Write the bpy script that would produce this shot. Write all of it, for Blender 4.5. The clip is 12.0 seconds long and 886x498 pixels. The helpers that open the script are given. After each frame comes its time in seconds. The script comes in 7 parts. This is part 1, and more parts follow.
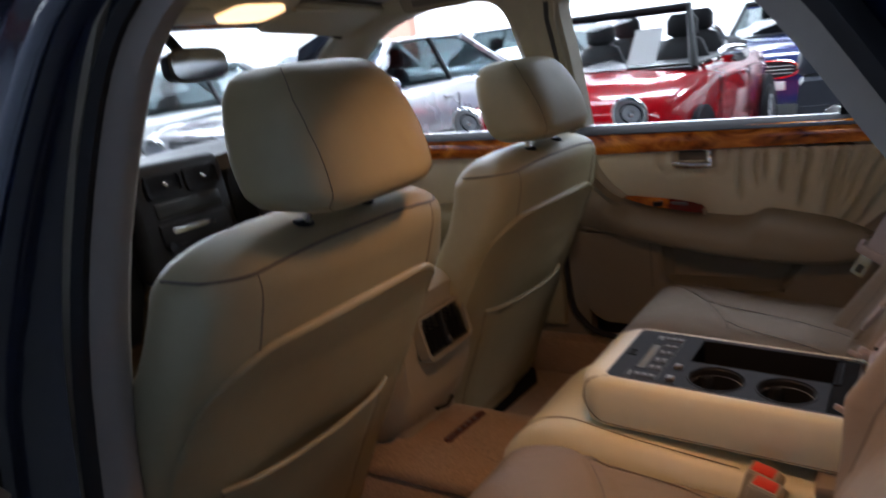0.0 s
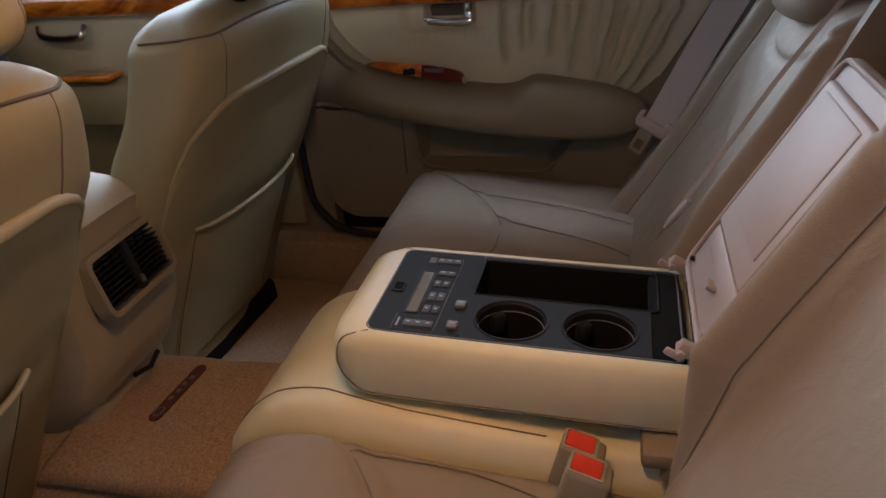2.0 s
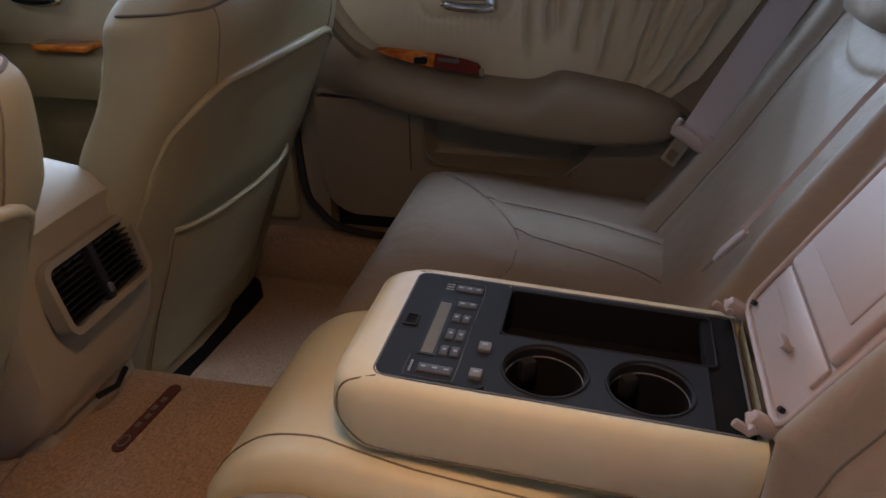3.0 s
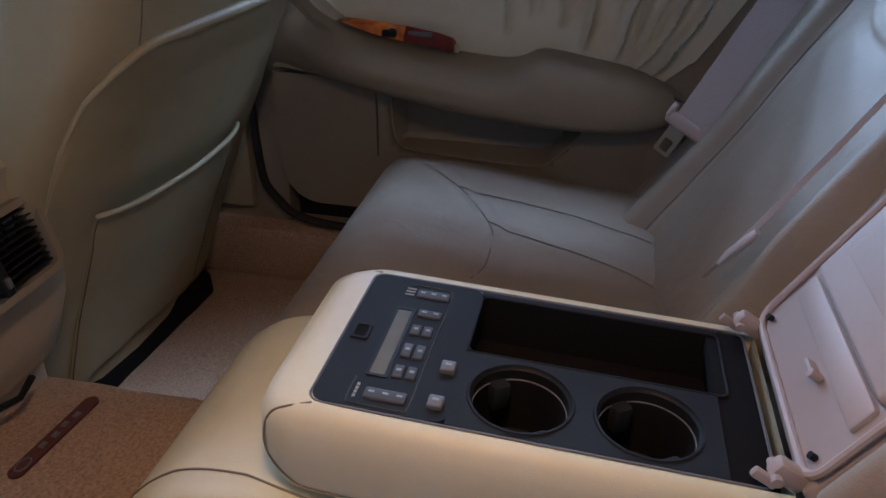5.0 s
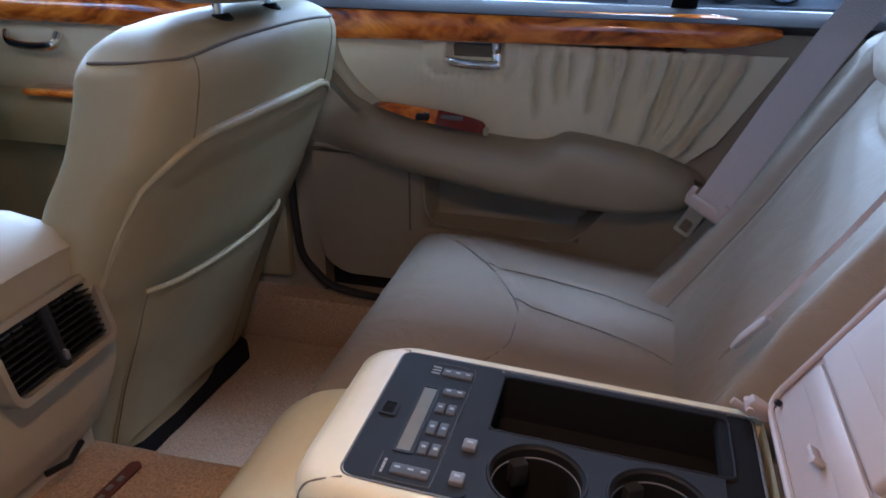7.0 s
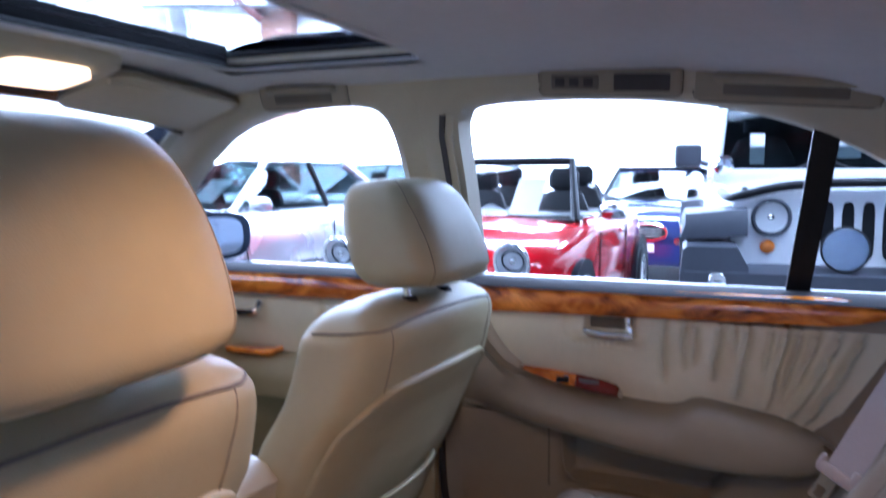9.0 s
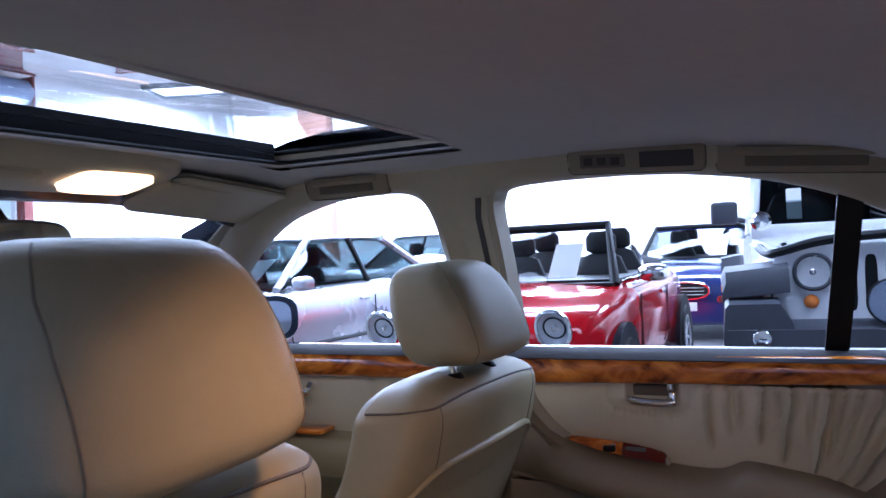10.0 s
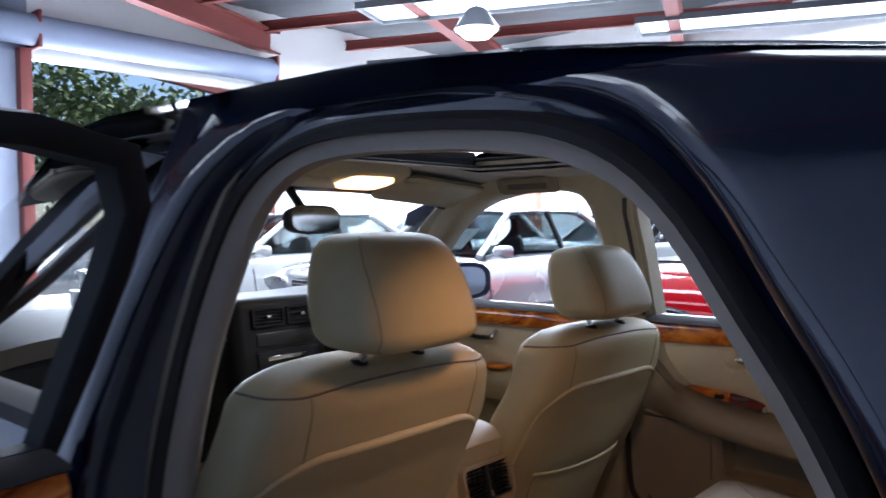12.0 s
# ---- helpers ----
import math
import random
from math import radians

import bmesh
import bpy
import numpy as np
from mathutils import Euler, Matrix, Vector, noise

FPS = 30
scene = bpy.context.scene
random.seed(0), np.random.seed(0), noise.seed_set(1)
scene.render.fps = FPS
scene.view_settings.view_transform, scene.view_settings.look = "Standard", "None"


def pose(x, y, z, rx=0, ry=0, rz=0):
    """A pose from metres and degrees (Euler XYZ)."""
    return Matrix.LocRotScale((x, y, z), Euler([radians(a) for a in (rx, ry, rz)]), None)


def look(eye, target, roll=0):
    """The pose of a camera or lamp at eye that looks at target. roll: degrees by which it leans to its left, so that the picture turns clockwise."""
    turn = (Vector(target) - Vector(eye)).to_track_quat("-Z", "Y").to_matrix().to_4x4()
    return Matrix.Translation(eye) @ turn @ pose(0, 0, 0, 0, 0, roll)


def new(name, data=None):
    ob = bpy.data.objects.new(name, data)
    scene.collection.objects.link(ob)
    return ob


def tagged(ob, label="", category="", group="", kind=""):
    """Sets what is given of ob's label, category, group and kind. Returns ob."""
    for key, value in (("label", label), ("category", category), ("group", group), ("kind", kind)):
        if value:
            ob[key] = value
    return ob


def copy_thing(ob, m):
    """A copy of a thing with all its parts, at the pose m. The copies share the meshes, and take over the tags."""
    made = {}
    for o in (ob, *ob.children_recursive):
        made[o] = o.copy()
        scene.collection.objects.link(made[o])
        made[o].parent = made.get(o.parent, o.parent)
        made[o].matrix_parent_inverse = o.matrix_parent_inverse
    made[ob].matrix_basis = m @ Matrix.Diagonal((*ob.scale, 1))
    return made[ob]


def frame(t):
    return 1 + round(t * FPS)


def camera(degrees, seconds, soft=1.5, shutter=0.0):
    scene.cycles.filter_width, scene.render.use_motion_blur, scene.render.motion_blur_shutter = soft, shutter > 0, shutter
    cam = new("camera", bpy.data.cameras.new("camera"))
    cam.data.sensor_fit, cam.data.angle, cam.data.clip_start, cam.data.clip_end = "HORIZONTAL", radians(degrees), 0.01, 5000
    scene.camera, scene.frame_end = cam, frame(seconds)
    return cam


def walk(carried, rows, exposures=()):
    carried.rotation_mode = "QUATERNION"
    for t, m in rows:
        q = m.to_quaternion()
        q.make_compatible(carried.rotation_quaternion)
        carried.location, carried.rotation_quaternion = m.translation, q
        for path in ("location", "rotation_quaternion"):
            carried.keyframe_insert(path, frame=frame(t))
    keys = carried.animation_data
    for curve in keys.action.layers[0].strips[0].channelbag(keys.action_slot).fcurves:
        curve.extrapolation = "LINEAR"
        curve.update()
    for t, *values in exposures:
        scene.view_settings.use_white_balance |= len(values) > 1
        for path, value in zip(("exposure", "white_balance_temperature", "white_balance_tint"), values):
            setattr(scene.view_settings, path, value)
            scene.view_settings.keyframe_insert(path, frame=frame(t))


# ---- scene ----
cam = camera(60.0, 12.0, shutter=0.5)
PATH = [
    (0, (-1.135, -0.649, 1.258), (0.482, 0.417, 0.758), -6.8),
    (0.5, (-1.166, -0.582, 1.251), (0.548, 0.225, 0.611), -0.9),
    (1, (-1.021, -0.541, 1.237), (0.765, 0.105, 0.61), -2.6),
    (1.5, (-0.855, -0.526, 1.213), (0.939, -0.02, 0.489), -2.9),
    (2, (-0.772, -0.503, 1.195), (0.962, -0.061, 0.302), -4.2),
    (2.5, (-0.709, -0.457, 1.192), (1.015, -0.039, 0.268), -2.0),
    (4.5, (-0.514, -0.412, 1.118), (1.206, -0.051, 0.164), 0.8),
    (5, (-0.52, -0.42, 1.12), (1.205, -0.082, 0.165), 1.2),
    (5.5, (-0.528, -0.425, 1.126), (1.204, -0.085, 0.185), 1.4),
    (6, (-0.537, -0.432, 1.136), (1.216, -0.058, 0.25), 0.8),
    (6.5, (-0.548, -0.433, 1.147), (1.217, -0.033, 0.296), 0.5),
    (8.5, (-0.643, -0.441, 1.214), (1.162, 0.27, 0.727), 1.5),
    (9, (-0.739, -0.444, 1.22), (1.094, 0.336, 1.039), -0.0),
    (9.5, (-0.755, -0.447, 1.234), (1.057, 0.399, 1.232), -2.4),
    (10, (-0.798, -0.467, 1.243), (1.002, 0.404, 1.241), -2.9),
    (10.5, (-0.895, -0.511, 1.256), (0.904, 0.355, 1.143), -1.7),
    (11, (-0.993, -0.598, 1.262), (0.773, 0.331, 1.124), -3.2),
    (11.5, (-1.099, -0.727, 1.263), (0.525, 0.438, 1.2), 0.3),
    (12, (-1.217, -0.829, 1.276), (0.289, 0.484, 1.209), -0.4),
]
# the film camera's own exposure and white balance: stops, kelvin, tint
EXPOSURE = [(0, -0.33, 5700, 10), (0.5, -0.22, 5850, 10), (1.0, -0.14, 5900, 10), (1.5, -0.2, 5800, 9), (2.5, -0.18, 5400, 8), (4.5, 0.0, 4600, 7), (6.5, 0.40, 4450, 7),
            (8.5, 1.0, 4550, 11), (9.0, 0.92, 4600, 15), (9.5, 0.44, 4750, 18), (10.0, 0.10, 4800, 18), (10.5, -0.15, 4850, 18), (11.0, -0.2, 5000, 15), (11.5, 0.02, 5200, 13), (12.0, 0.08, 5600, 13)]
walk(cam, [(t, look(eye, target, roll)) for t, eye, target, roll in PATH], EXPOSURE)


# ---- light ----
world = bpy.data.worlds.new("sky_world")
scene.world = world
world.use_nodes = True
wn = world.node_tree.nodes
sky = wn.new("ShaderNodeTexSky")
sky.sky_type, sky.sun_disc, sky.sun_elevation, sky.sun_rotation = "NISHITA", False, radians(48), radians(120)
world.node_tree.links.new(sky.outputs["Color"], wn["Background"].inputs["Color"])
wn["Background"].inputs["Strength"].default_value = 0.15


def area_light(name, m, sx, sy, watts, colour):
    data = bpy.data.lights.new(name, "AREA")
    data.shape, data.size, data.size_y, data.energy, data.color = "RECTANGLE", sx, sy, watts, colour
    ob = new(name, data)
    ob.matrix_world = m
    return ob


sun_data = bpy.data.lights.new("sun", "SUN")
sun_data.energy, sun_data.angle, sun_data.color = 5.0, radians(0.5), (1.0, 0.95, 0.88)
new("sun", sun_data).matrix_world = look((20, -10, 25), (0, 0, 0))

HALL_X0, HALL_X1, HALL_Y0, HALL_Y1, HALL_Z = -5.0, 16.0, -12.0, 14.0, 5.6
HALL_TURN = 22.0
# daylight through the open shutter and clear roof panels, most panels added as fill
SKYLIGHTS = [(4.2, 8.5, 450), (6.5, 4.5, 180), (9.8, 7.7, 1200), (9.8, 1.5, 480), (14.2, 4.4, 1100), (12.6, -3.5, 1000), (3.4, -3.6, 130), (2.4, -1.6, 85), (1.9, 4.8, 110), (13.4, 11.2, 1500), (-3.6, 4.6, 28)]
for sx, sy, watts in SKYLIGHTS:
    area_light("skylight_fill", pose(sx, sy, HALL_Z - 0.42, 0, 0, HALL_TURN), 1.1, 4.5, watts, (0.90, 0.95, 1.0))
area_light("shutter_glow", look((6.8, HALL_Y1 - 0.05, 2.2), (4, 0, 1.0)), 5.0, 4.2, 900, (0.94, 0.97, 1.0))
# lit lamps in the car
area_light("rear_lamp_glow", look((-0.34, -0.36, 1.392), (-0.19, -0.31, 0.70)), 0.06, 0.10, 1.5, (1.0, 0.48, 0.19)).data.spread = radians(125)
area_light("map_lamp_glow", look((0.105, 0.575, 1.355), (0.10, 0.50, 0.8)), 0.13, 0.05, 0.55, (1.0, 0.62, 0.32))


# ---- materials ----
def material(name, colour, rough=0.5, metal=0.0, vary=0.12, scale=6.0, bump=0.0, bump_scale=200.0, coat=0.0, spec=0.5, sheen=0.0, wear=0.06, wear_scale=1.7, emit=0.0, crease=0.0):
    """A surface with broad stains, fine grain and relief, in real-world size."""
    m = bpy.data.materials.new(name)
    m.use_nodes = True
    nt = m.node_tree
    b = nt.nodes["Principled BSDF"]
    tc = nt.nodes.new("ShaderNodeTexCoord")
    n1, n2 = nt.nodes.new("ShaderNodeTexNoise"), nt.nodes.new("ShaderNodeTexNoise")
    n1.inputs["Scale"].default_value, n2.inputs["Scale"].default_value = wear_scale, scale * 8
    n1.inputs["Detail"].default_value, n2.inputs["Detail"].default_value = 4, 6
    for n in (n1, n2):
        nt.links.new(tc.outputs["Object"], n.inputs["Vector"])
    add = nt.nodes.new("ShaderNodeMath")
    add.operation = "MULTIPLY_ADD"
    nt.links.new(n1.outputs["Fac"], add.inputs[0])
    add.inputs[1].default_value = wear * 2
    mul = nt.nodes.new("ShaderNodeMath")
    mul.operation = "MULTIPLY_ADD"
    nt.links.new(n2.outputs["Fac"], mul.inputs[0])
    mul.inputs[1].default_value, mul.inputs[2].default_value = vary * 2, 1 - vary - wear
    nt.links.new(mul.outputs[0], add.inputs[2])
    mix = nt.nodes.new("ShaderNodeVectorMath")
    mix.operation = "SCALE"
    mix.inputs[0].default_value = colour
    nt.links.new(add.outputs[0], mix.inputs["Scale"])
    nt.links.new(mix.outputs[0], b.inputs["Base Color"])
    b.inputs["Metallic"].default_value = metal
    b.inputs["Coat Weight"].default_value = coat
    b.inputs["Coat Roughness"].default_value = 0.05
    b.inputs["Specular IOR Level"].default_value = spec
    b.inputs["Sheen Weight"].default_value = sheen
    rg = nt.nodes.new("ShaderNodeMath")
    rg.operation = "MULTIPLY_ADD"
    nt.links.new(n1.outputs["Fac"], rg.inputs[0])
    rg.inputs[1].default_value, rg.inputs[2].default_value = 0.16, max(0.0, rough - 0.08)
    nt.links.new(rg.outputs[0], b.inputs["Roughness"])
    if emit:
        b.inputs["Emission Color"].default_value = (*colour, 1)
        b.inputs["Emission Strength"].default_value = emit
    if bump:
        v = nt.nodes.new("ShaderNodeTexVoronoi") if bump_scale > 350 else nt.nodes.new("ShaderNodeTexNoise")
        v.inputs["Scale"].default_value = bump_scale
        nt.links.new(tc.outputs["Object"], v.inputs["Vector"])
        bp = nt.nodes.new("ShaderNodeBump")
        bp.inputs["Strength"].default_value, bp.inputs["Distance"].default_value = bump, 0.001
        nt.links.new(v.outputs[0], bp.inputs["Height"])
        nt.links.new(bp.outputs[0], b.inputs["Normal"])
        if crease:
            cr, cb = nt.nodes.new("ShaderNodeTexNoise"), nt.nodes.new("ShaderNodeBump")
            cr.inputs["Scale"].default_value, cr.inputs["Detail"].default_value, cr.inputs["Distortion"].default_value = 16, 5, 1.6
            nt.links.new(tc.outputs["Object"], cr.inputs["Vector"])
            cb.inputs["Strength"].default_value, cb.inputs["Distance"].default_value = crease, 0.006
            nt.links.new(cr.outputs[0], cb.inputs["Height"])
            nt.links.new(bp.outputs[0], cb.inputs["Normal"])
            nt.links.new(cb.outputs[0], b.inputs["Normal"])
    return m


def burl_wood():
    m = material("burl_walnut_lacquer", (0.42, 0.13, 0.025), 0.14, coat=1.0)
    nt = m.node_tree
    b = nt.nodes["Principled BSDF"]
    tc = nt.nodes.new("ShaderNodeTexCoord")
    mp = nt.nodes.new("ShaderNodeMapping")
    mp.inputs["Scale"].default_value = (9, 4.2, 11)
    n = nt.nodes.new("ShaderNodeTexNoise")
    n.inputs["Scale"].default_value, n.inputs["Detail"].default_value, n.inputs["Distortion"].default_value = 1.6, 9, 2.4
    ramp = nt.nodes.new("ShaderNodeValToRGB")
    e = ramp.color_ramp.elements
    e[0].position, e[0].color = 0.28, (0.07, 0.012, 0.003, 1)
    e[1].position, e[1].color = 0.66, (1.0, 0.37, 0.035, 1)
    mid = e.new(0.46)
    mid.color = (0.58, 0.145, 0.013, 1)
    nt.links.new(tc.outputs["Object"], mp.inputs["Vector"])
    nt.links.new(mp.outputs[0], n.inputs["Vector"])
    nt.links.new(n.outputs["Fac"], ramp.inputs["Fac"])
    nt.links.new(ramp.outputs[0], b.inputs["Base Color"])
    return m


def glass_material(name, tint, rough=0.0):
    m = bpy.data.materials.new(name)
    m.use_nodes = True
    nt = m.node_tree
    nt.nodes.remove(nt.nodes["Principled BSDF"])
    out = nt.nodes["Material Output"]
    tr, gl, fr, mx = (nt.nodes.new(k) for k in ("ShaderNodeBsdfTransparent", "ShaderNodeBsdfGlossy", "ShaderNodeLayerWeight", "ShaderNodeMixShader"))
    tr.inputs["Color"].default_value = (*tint, 1)
    gl.inputs["Roughness"].default_value = rough
    fr.inputs["Blend"].default_value = 0.5
    pw, ad = nt.nodes.new("ShaderNodeMath"), nt.nodes.new("ShaderNodeMath")
    pw.operation, ad.operation = "POWER", "MULTIPLY_ADD"
    pw.inputs[1].default_value, ad.inputs[1].default_value, ad.inputs[2].default_value = 4.0, 0.55, 0.025
    nt.links.new(fr.outputs["Facing"], pw.inputs[0])
    nt.links.new(pw.outputs[0], ad.inputs[0])
    nt.links.new(ad.outputs[0], mx.inputs[0])
    nt.links.new(tr.outputs[0], mx.inputs[1])
    nt.links.new(gl.outputs[0], mx.inputs[2])
    nt.links.new(mx.outputs[0], out.inputs["Surface"])
    return m


LEATHER = material("cream_leather", crease=0.10, colour=(0.345, 0.305, 0.180), rough=0.5, vary=0.05, wear=0.07, wear_scale=3, bump=0.12, bump_scale=700)
# rear leather: darker and more creased than the middle cushion's
LEATHER_GREY = material("creased_rear_leather", crease=0.36, colour=(0.265, 0.219, 0.166), rough=0.58, vary=0.05, wear=0.08, wear_scale=4, bump=0.15, bump_scale=600)
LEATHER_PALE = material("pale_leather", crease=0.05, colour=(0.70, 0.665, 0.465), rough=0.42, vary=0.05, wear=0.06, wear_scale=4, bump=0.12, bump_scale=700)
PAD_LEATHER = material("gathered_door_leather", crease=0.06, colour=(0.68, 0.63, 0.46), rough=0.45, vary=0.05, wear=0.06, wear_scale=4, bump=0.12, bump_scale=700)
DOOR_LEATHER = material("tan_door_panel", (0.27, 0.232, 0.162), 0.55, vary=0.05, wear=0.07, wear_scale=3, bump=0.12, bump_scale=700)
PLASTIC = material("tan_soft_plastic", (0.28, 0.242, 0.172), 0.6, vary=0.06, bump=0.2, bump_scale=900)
JAMB = material("grey_beige_trim", (0.33, 0.295, 0.255), 0.6, vary=0.06, bump=0.2, bump_scale=900)
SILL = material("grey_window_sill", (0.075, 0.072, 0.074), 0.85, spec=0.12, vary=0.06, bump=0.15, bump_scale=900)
PLASTIC_MAUVE = material("mauve_plastic", (0.40, 0.338, 0.312), 0.5, vary=0.05, bump=0.1, bump_scale=900)
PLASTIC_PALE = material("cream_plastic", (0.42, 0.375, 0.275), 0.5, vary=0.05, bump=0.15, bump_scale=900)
LINING = material("headliner_cloth", (0.50, 0.50, 0.535), 0.95, vary=0.06, bump=0.35, bump_scale=900, spec=0.1)
CARPET = material("tan_carpet", (0.40, 0.285, 0.185), 1.0, vary=0.70, scale=34, bump=1.0, bump_scale=260, spec=0.05, sheen=0.08, wear=0.15, wear_scale=6)
BLACK = material("black_plastic", (0.012, 0.012, 0.013), 0.5, spec=0.2, vary=0.15, bump=0.15, bump_scale=800)
CHARCOAL = material("charcoal_panel", (0.020, 0.022, 0.026), 0.6, spec=0.11, vary=0.10, bump=0.12, bump_scale=900)
KEY = material("dark_key", (0.045, 0.043, 0.044), 0.5, vary=0.08)
BUTTON = material("grey_button", (0.13, 0.13, 0.135), 0.45, vary=0.08)
MARKING = material("pale_marking", (0.30, 0.30, 0.29), 0.6)
LCD = material("lcd_grey", (0.17, 0.185, 0.175), 0.7, spec=0.2)
SCREEN = material("dark_screen", (0.02, 0.022, 0.022), 0.3)
LAMP_BOWL = material("headlight_reflector", (0.88, 0.89, 0.90), 0.25, metal=0.35, vary=0.03)
CHROME = material("chrome", (0.75, 0.74, 0.72), 0.14, metal=1.0, vary=0.03, wear=0.04)
SEAM = material("dark_piping", (0.14, 0.12, 0.095), 0.7)
STITCH = material("grey_brown_stitching", (0.175, 0.148, 0.12), 0.7)
SEAM_SOFT = material("tan_stitching", (0.21, 0.18, 0.12), 0.7)
MATT_BLACK = material("matt_black_lining", (0.010, 0.010, 0.011), 0.9, spec=0.1)
RUBBER = material("black_rubber", (0.015, 0.015, 0.016), 0.7, vary=0.2)
RED = material("red_button", (0.65, 0.05, 0.02), 0.35)
BELT = material("seat_belt_webbing", (0.46, 0.43, 0.44), 0.75, vary=0.10, scale=60, bump=0.5, bump_scale=500)
WOOD = burl_wood()
WOOD_RED = material("red_lacquered_walnut", (0.16, 0.012, 0.006), 0.14, vary=0.25, scale=3, coat=1.0)
BODY_BLUE = material("midnight_blue_paint", (0.0035, 0.008, 0.026), 0.18, vary=0.05, coat=0.8)
GLASS = glass_material("clear_glass", (0.95, 0.955, 0.95))
MIRROR = material("mirror_silver", (0.86, 0.88, 0.88), 0.03, metal=1.0, vary=0.0, wear=0.0)
CONCRETE = material("painted_concrete", (0.22, 0.216, 0.21), 0.45, vary=0.15, bump=0.2, bump_scale=60, wear=0.2, wear_scale=0.6)
WALL = material("white_sheet_wall", (0.80, 0.80, 0.79), 0.7, vary=0.04, wear=0.07, wear_scale=0.5, bump=0.1, bump_scale=30)
STEEL_RED = material("red_oxide_steel", (0.17, 0.032, 0.024), 0.6, vary=0.15, wear=0.15)
ROOF_SHEET = material("zinc_roof_sheet", (0.11, 0.117, 0.13), 0.5, metal=0.1, vary=0.08, wear=0.12)
DUCT = material("grey_blue_shutter_roll", (0.22, 0.26, 0.36), 0.5, vary=0.08)
BRICK = material("brown_column", (0.32, 0.17, 0.12), 0.8, vary=0.15)
DASH_TOP = material("grey_dash_top", (0.07, 0.068, 0.066), 0.5, vary=0.06, bump=0.2, bump_scale=700)
BADGE = material("maroon_weave", (0.10, 0.035, 0.03), 0.9, vary=0.2)
PAINT_RED = material("red_car_paint", (0.40, 0.003, 0.008), 0.12, vary=0.03, wear=0.03, coat=0.25, spec=0.2)
PAINT_BLUE = material("dark_blue_car_paint", (0.02, 0.03, 0.12), 0.2, vary=0.03, wear=0.03, coat=1.0)
PAINT_SILVER = material("silver_car_paint", (0.52, 0.52, 0.55), 0.28, metal=0.6, vary=0.03, wear=0.03, coat=1.0)
PAINT_WHITE = material("white_car_paint", (0.84, 0.84, 0.83), 0.25, vary=0.03, wear=0.03, coat=1.0)
PAINT_DARK = material("dark_grey_car_paint", (0.03, 0.035, 0.045), 0.2, vary=0.03, wear=0.03, coat=1.0)
TRIM_GREY = material("weathered_grey_plastic", (0.055, 0.058, 0.070), 0.55, vary=0.10, bump=0.2, bump_scale=300)
CLOTH_BLACK = material("black_roof_cloth", (0.02, 0.02, 0.022), 0.95, vary=0.2, bump=0.4, bump_scale=500)
RIM = material("silver_alloy", (0.55, 0.55, 0.56), 0.3, metal=0.9)
AMBER = material("amber_lens", (0.75, 0.22, 0.02), 0.2, coat=0.8)
PAPER = material("white_paper", (0.82, 0.82, 0.80), 0.8, vary=0.02)
GLASS_DARK = glass_material("tinted_glass", (0.55, 0.59, 0.60))
LAMP_BLUE = material("blue_tinted_reflector", (0.60, 0.69, 0.82), 0.18, metal=0.8, vary=0.05)
GLASS_BLUE = glass_material("blue_bulb_glass", (0.35, 0.55, 0.95))
LAMP_WHITE = material("lamp_white", (1.0, 0.98, 0.94), 0.4, emit=9.0)
BARK = material("tree_bark", (0.10, 0.075, 0.05), 0.9, vary=0.3)
LEAF = material("green_leaves", (0.12, 0.165, 0.06), 0.6, vary=0.3, scale=2)
WALL_BLUE = material("blue_grey_sheet_wall", (0.34, 0.38, 0.48), 0.6, vary=0.05, wear=0.08)
DAYLIGHT_PANEL = material("daylit_clear_panel", (0.93, 0.97, 1.0), 0.5, emit=2.2)
WARM_LENS = material("lit_lens", (1.0, 0.60, 0.27), 0.4, emit=3.2)


# ---- mesh helpers ----
def lerp_table(table, s):
    for (a, va), (b, vb) in zip(table, table[1:]):
        if s <= b:
            k = 0 if b == a else max(0.0, (s - a) / (b - a))
            return va + (vb - va) * k
    return table[-1][1]


def smooth_table(table, s):
    """Catmull-Rom through the rows of a table."""
    n = len(table)
    i = 0
    while i < n - 2 and s > table[i + 1][0]:
        i += 1
    (x1, p1), (x2, p2) = table[i], table[i + 1]
    p0, p3 = table[max(0, i - 1)][1], table[min(n - 1, i + 2)][1]
    k = min(1.0, max(0.0, (s - x1) / (x2 - x1)))
    return 0.5 * (2 * p1 + (p2 - p0) * k + (2 * p0 - 5 * p1 + 4 * p2 - p3) * k * k + (3 * p1 - p0 - 3 * p2 + p3) * k ** 3)


def join(*pieces):
    verts, faces = [], []
    for v, f in pieces:
        o = len(verts)
        verts += [tuple(p) for p in v]
        faces += [tuple(i + o for i in q) for q in f]
    return verts, faces


def moved(piece, m):
    return [tuple(m @ Vector(p)) for p in piece[0]], piece[1]


def mirrored(piece):
    return [(-x, y, z) for x, y, z in piece[0]], [tuple(reversed(q)) for q in piece[1]]


def mesh_of(name, piece, sharp=35):
    me = bpy.data.meshes.new(name)
    me.from_pydata([tuple(p) for p in piece[0]], [], [tuple(q) for q in piece[1]])
    bm = bmesh.new()
    bm.from_mesh(me)
    bmesh.ops.recalc_face_normals(bm, faces=bm.faces)
    bm.to_mesh(me)
    bm.free()
    me.shade_smooth()
    me.set_sharp_from_angle(angle=radians(sharp))
    return me


def part(name, piece, mat, parent=None, label="", sharp=35):
    ob = new(name, mesh_of(name, piece, sharp))
    ob.data.materials.append(mat)
    if parent:
        ob.parent = parent
    if label:
        ob["label"] = label
    return ob


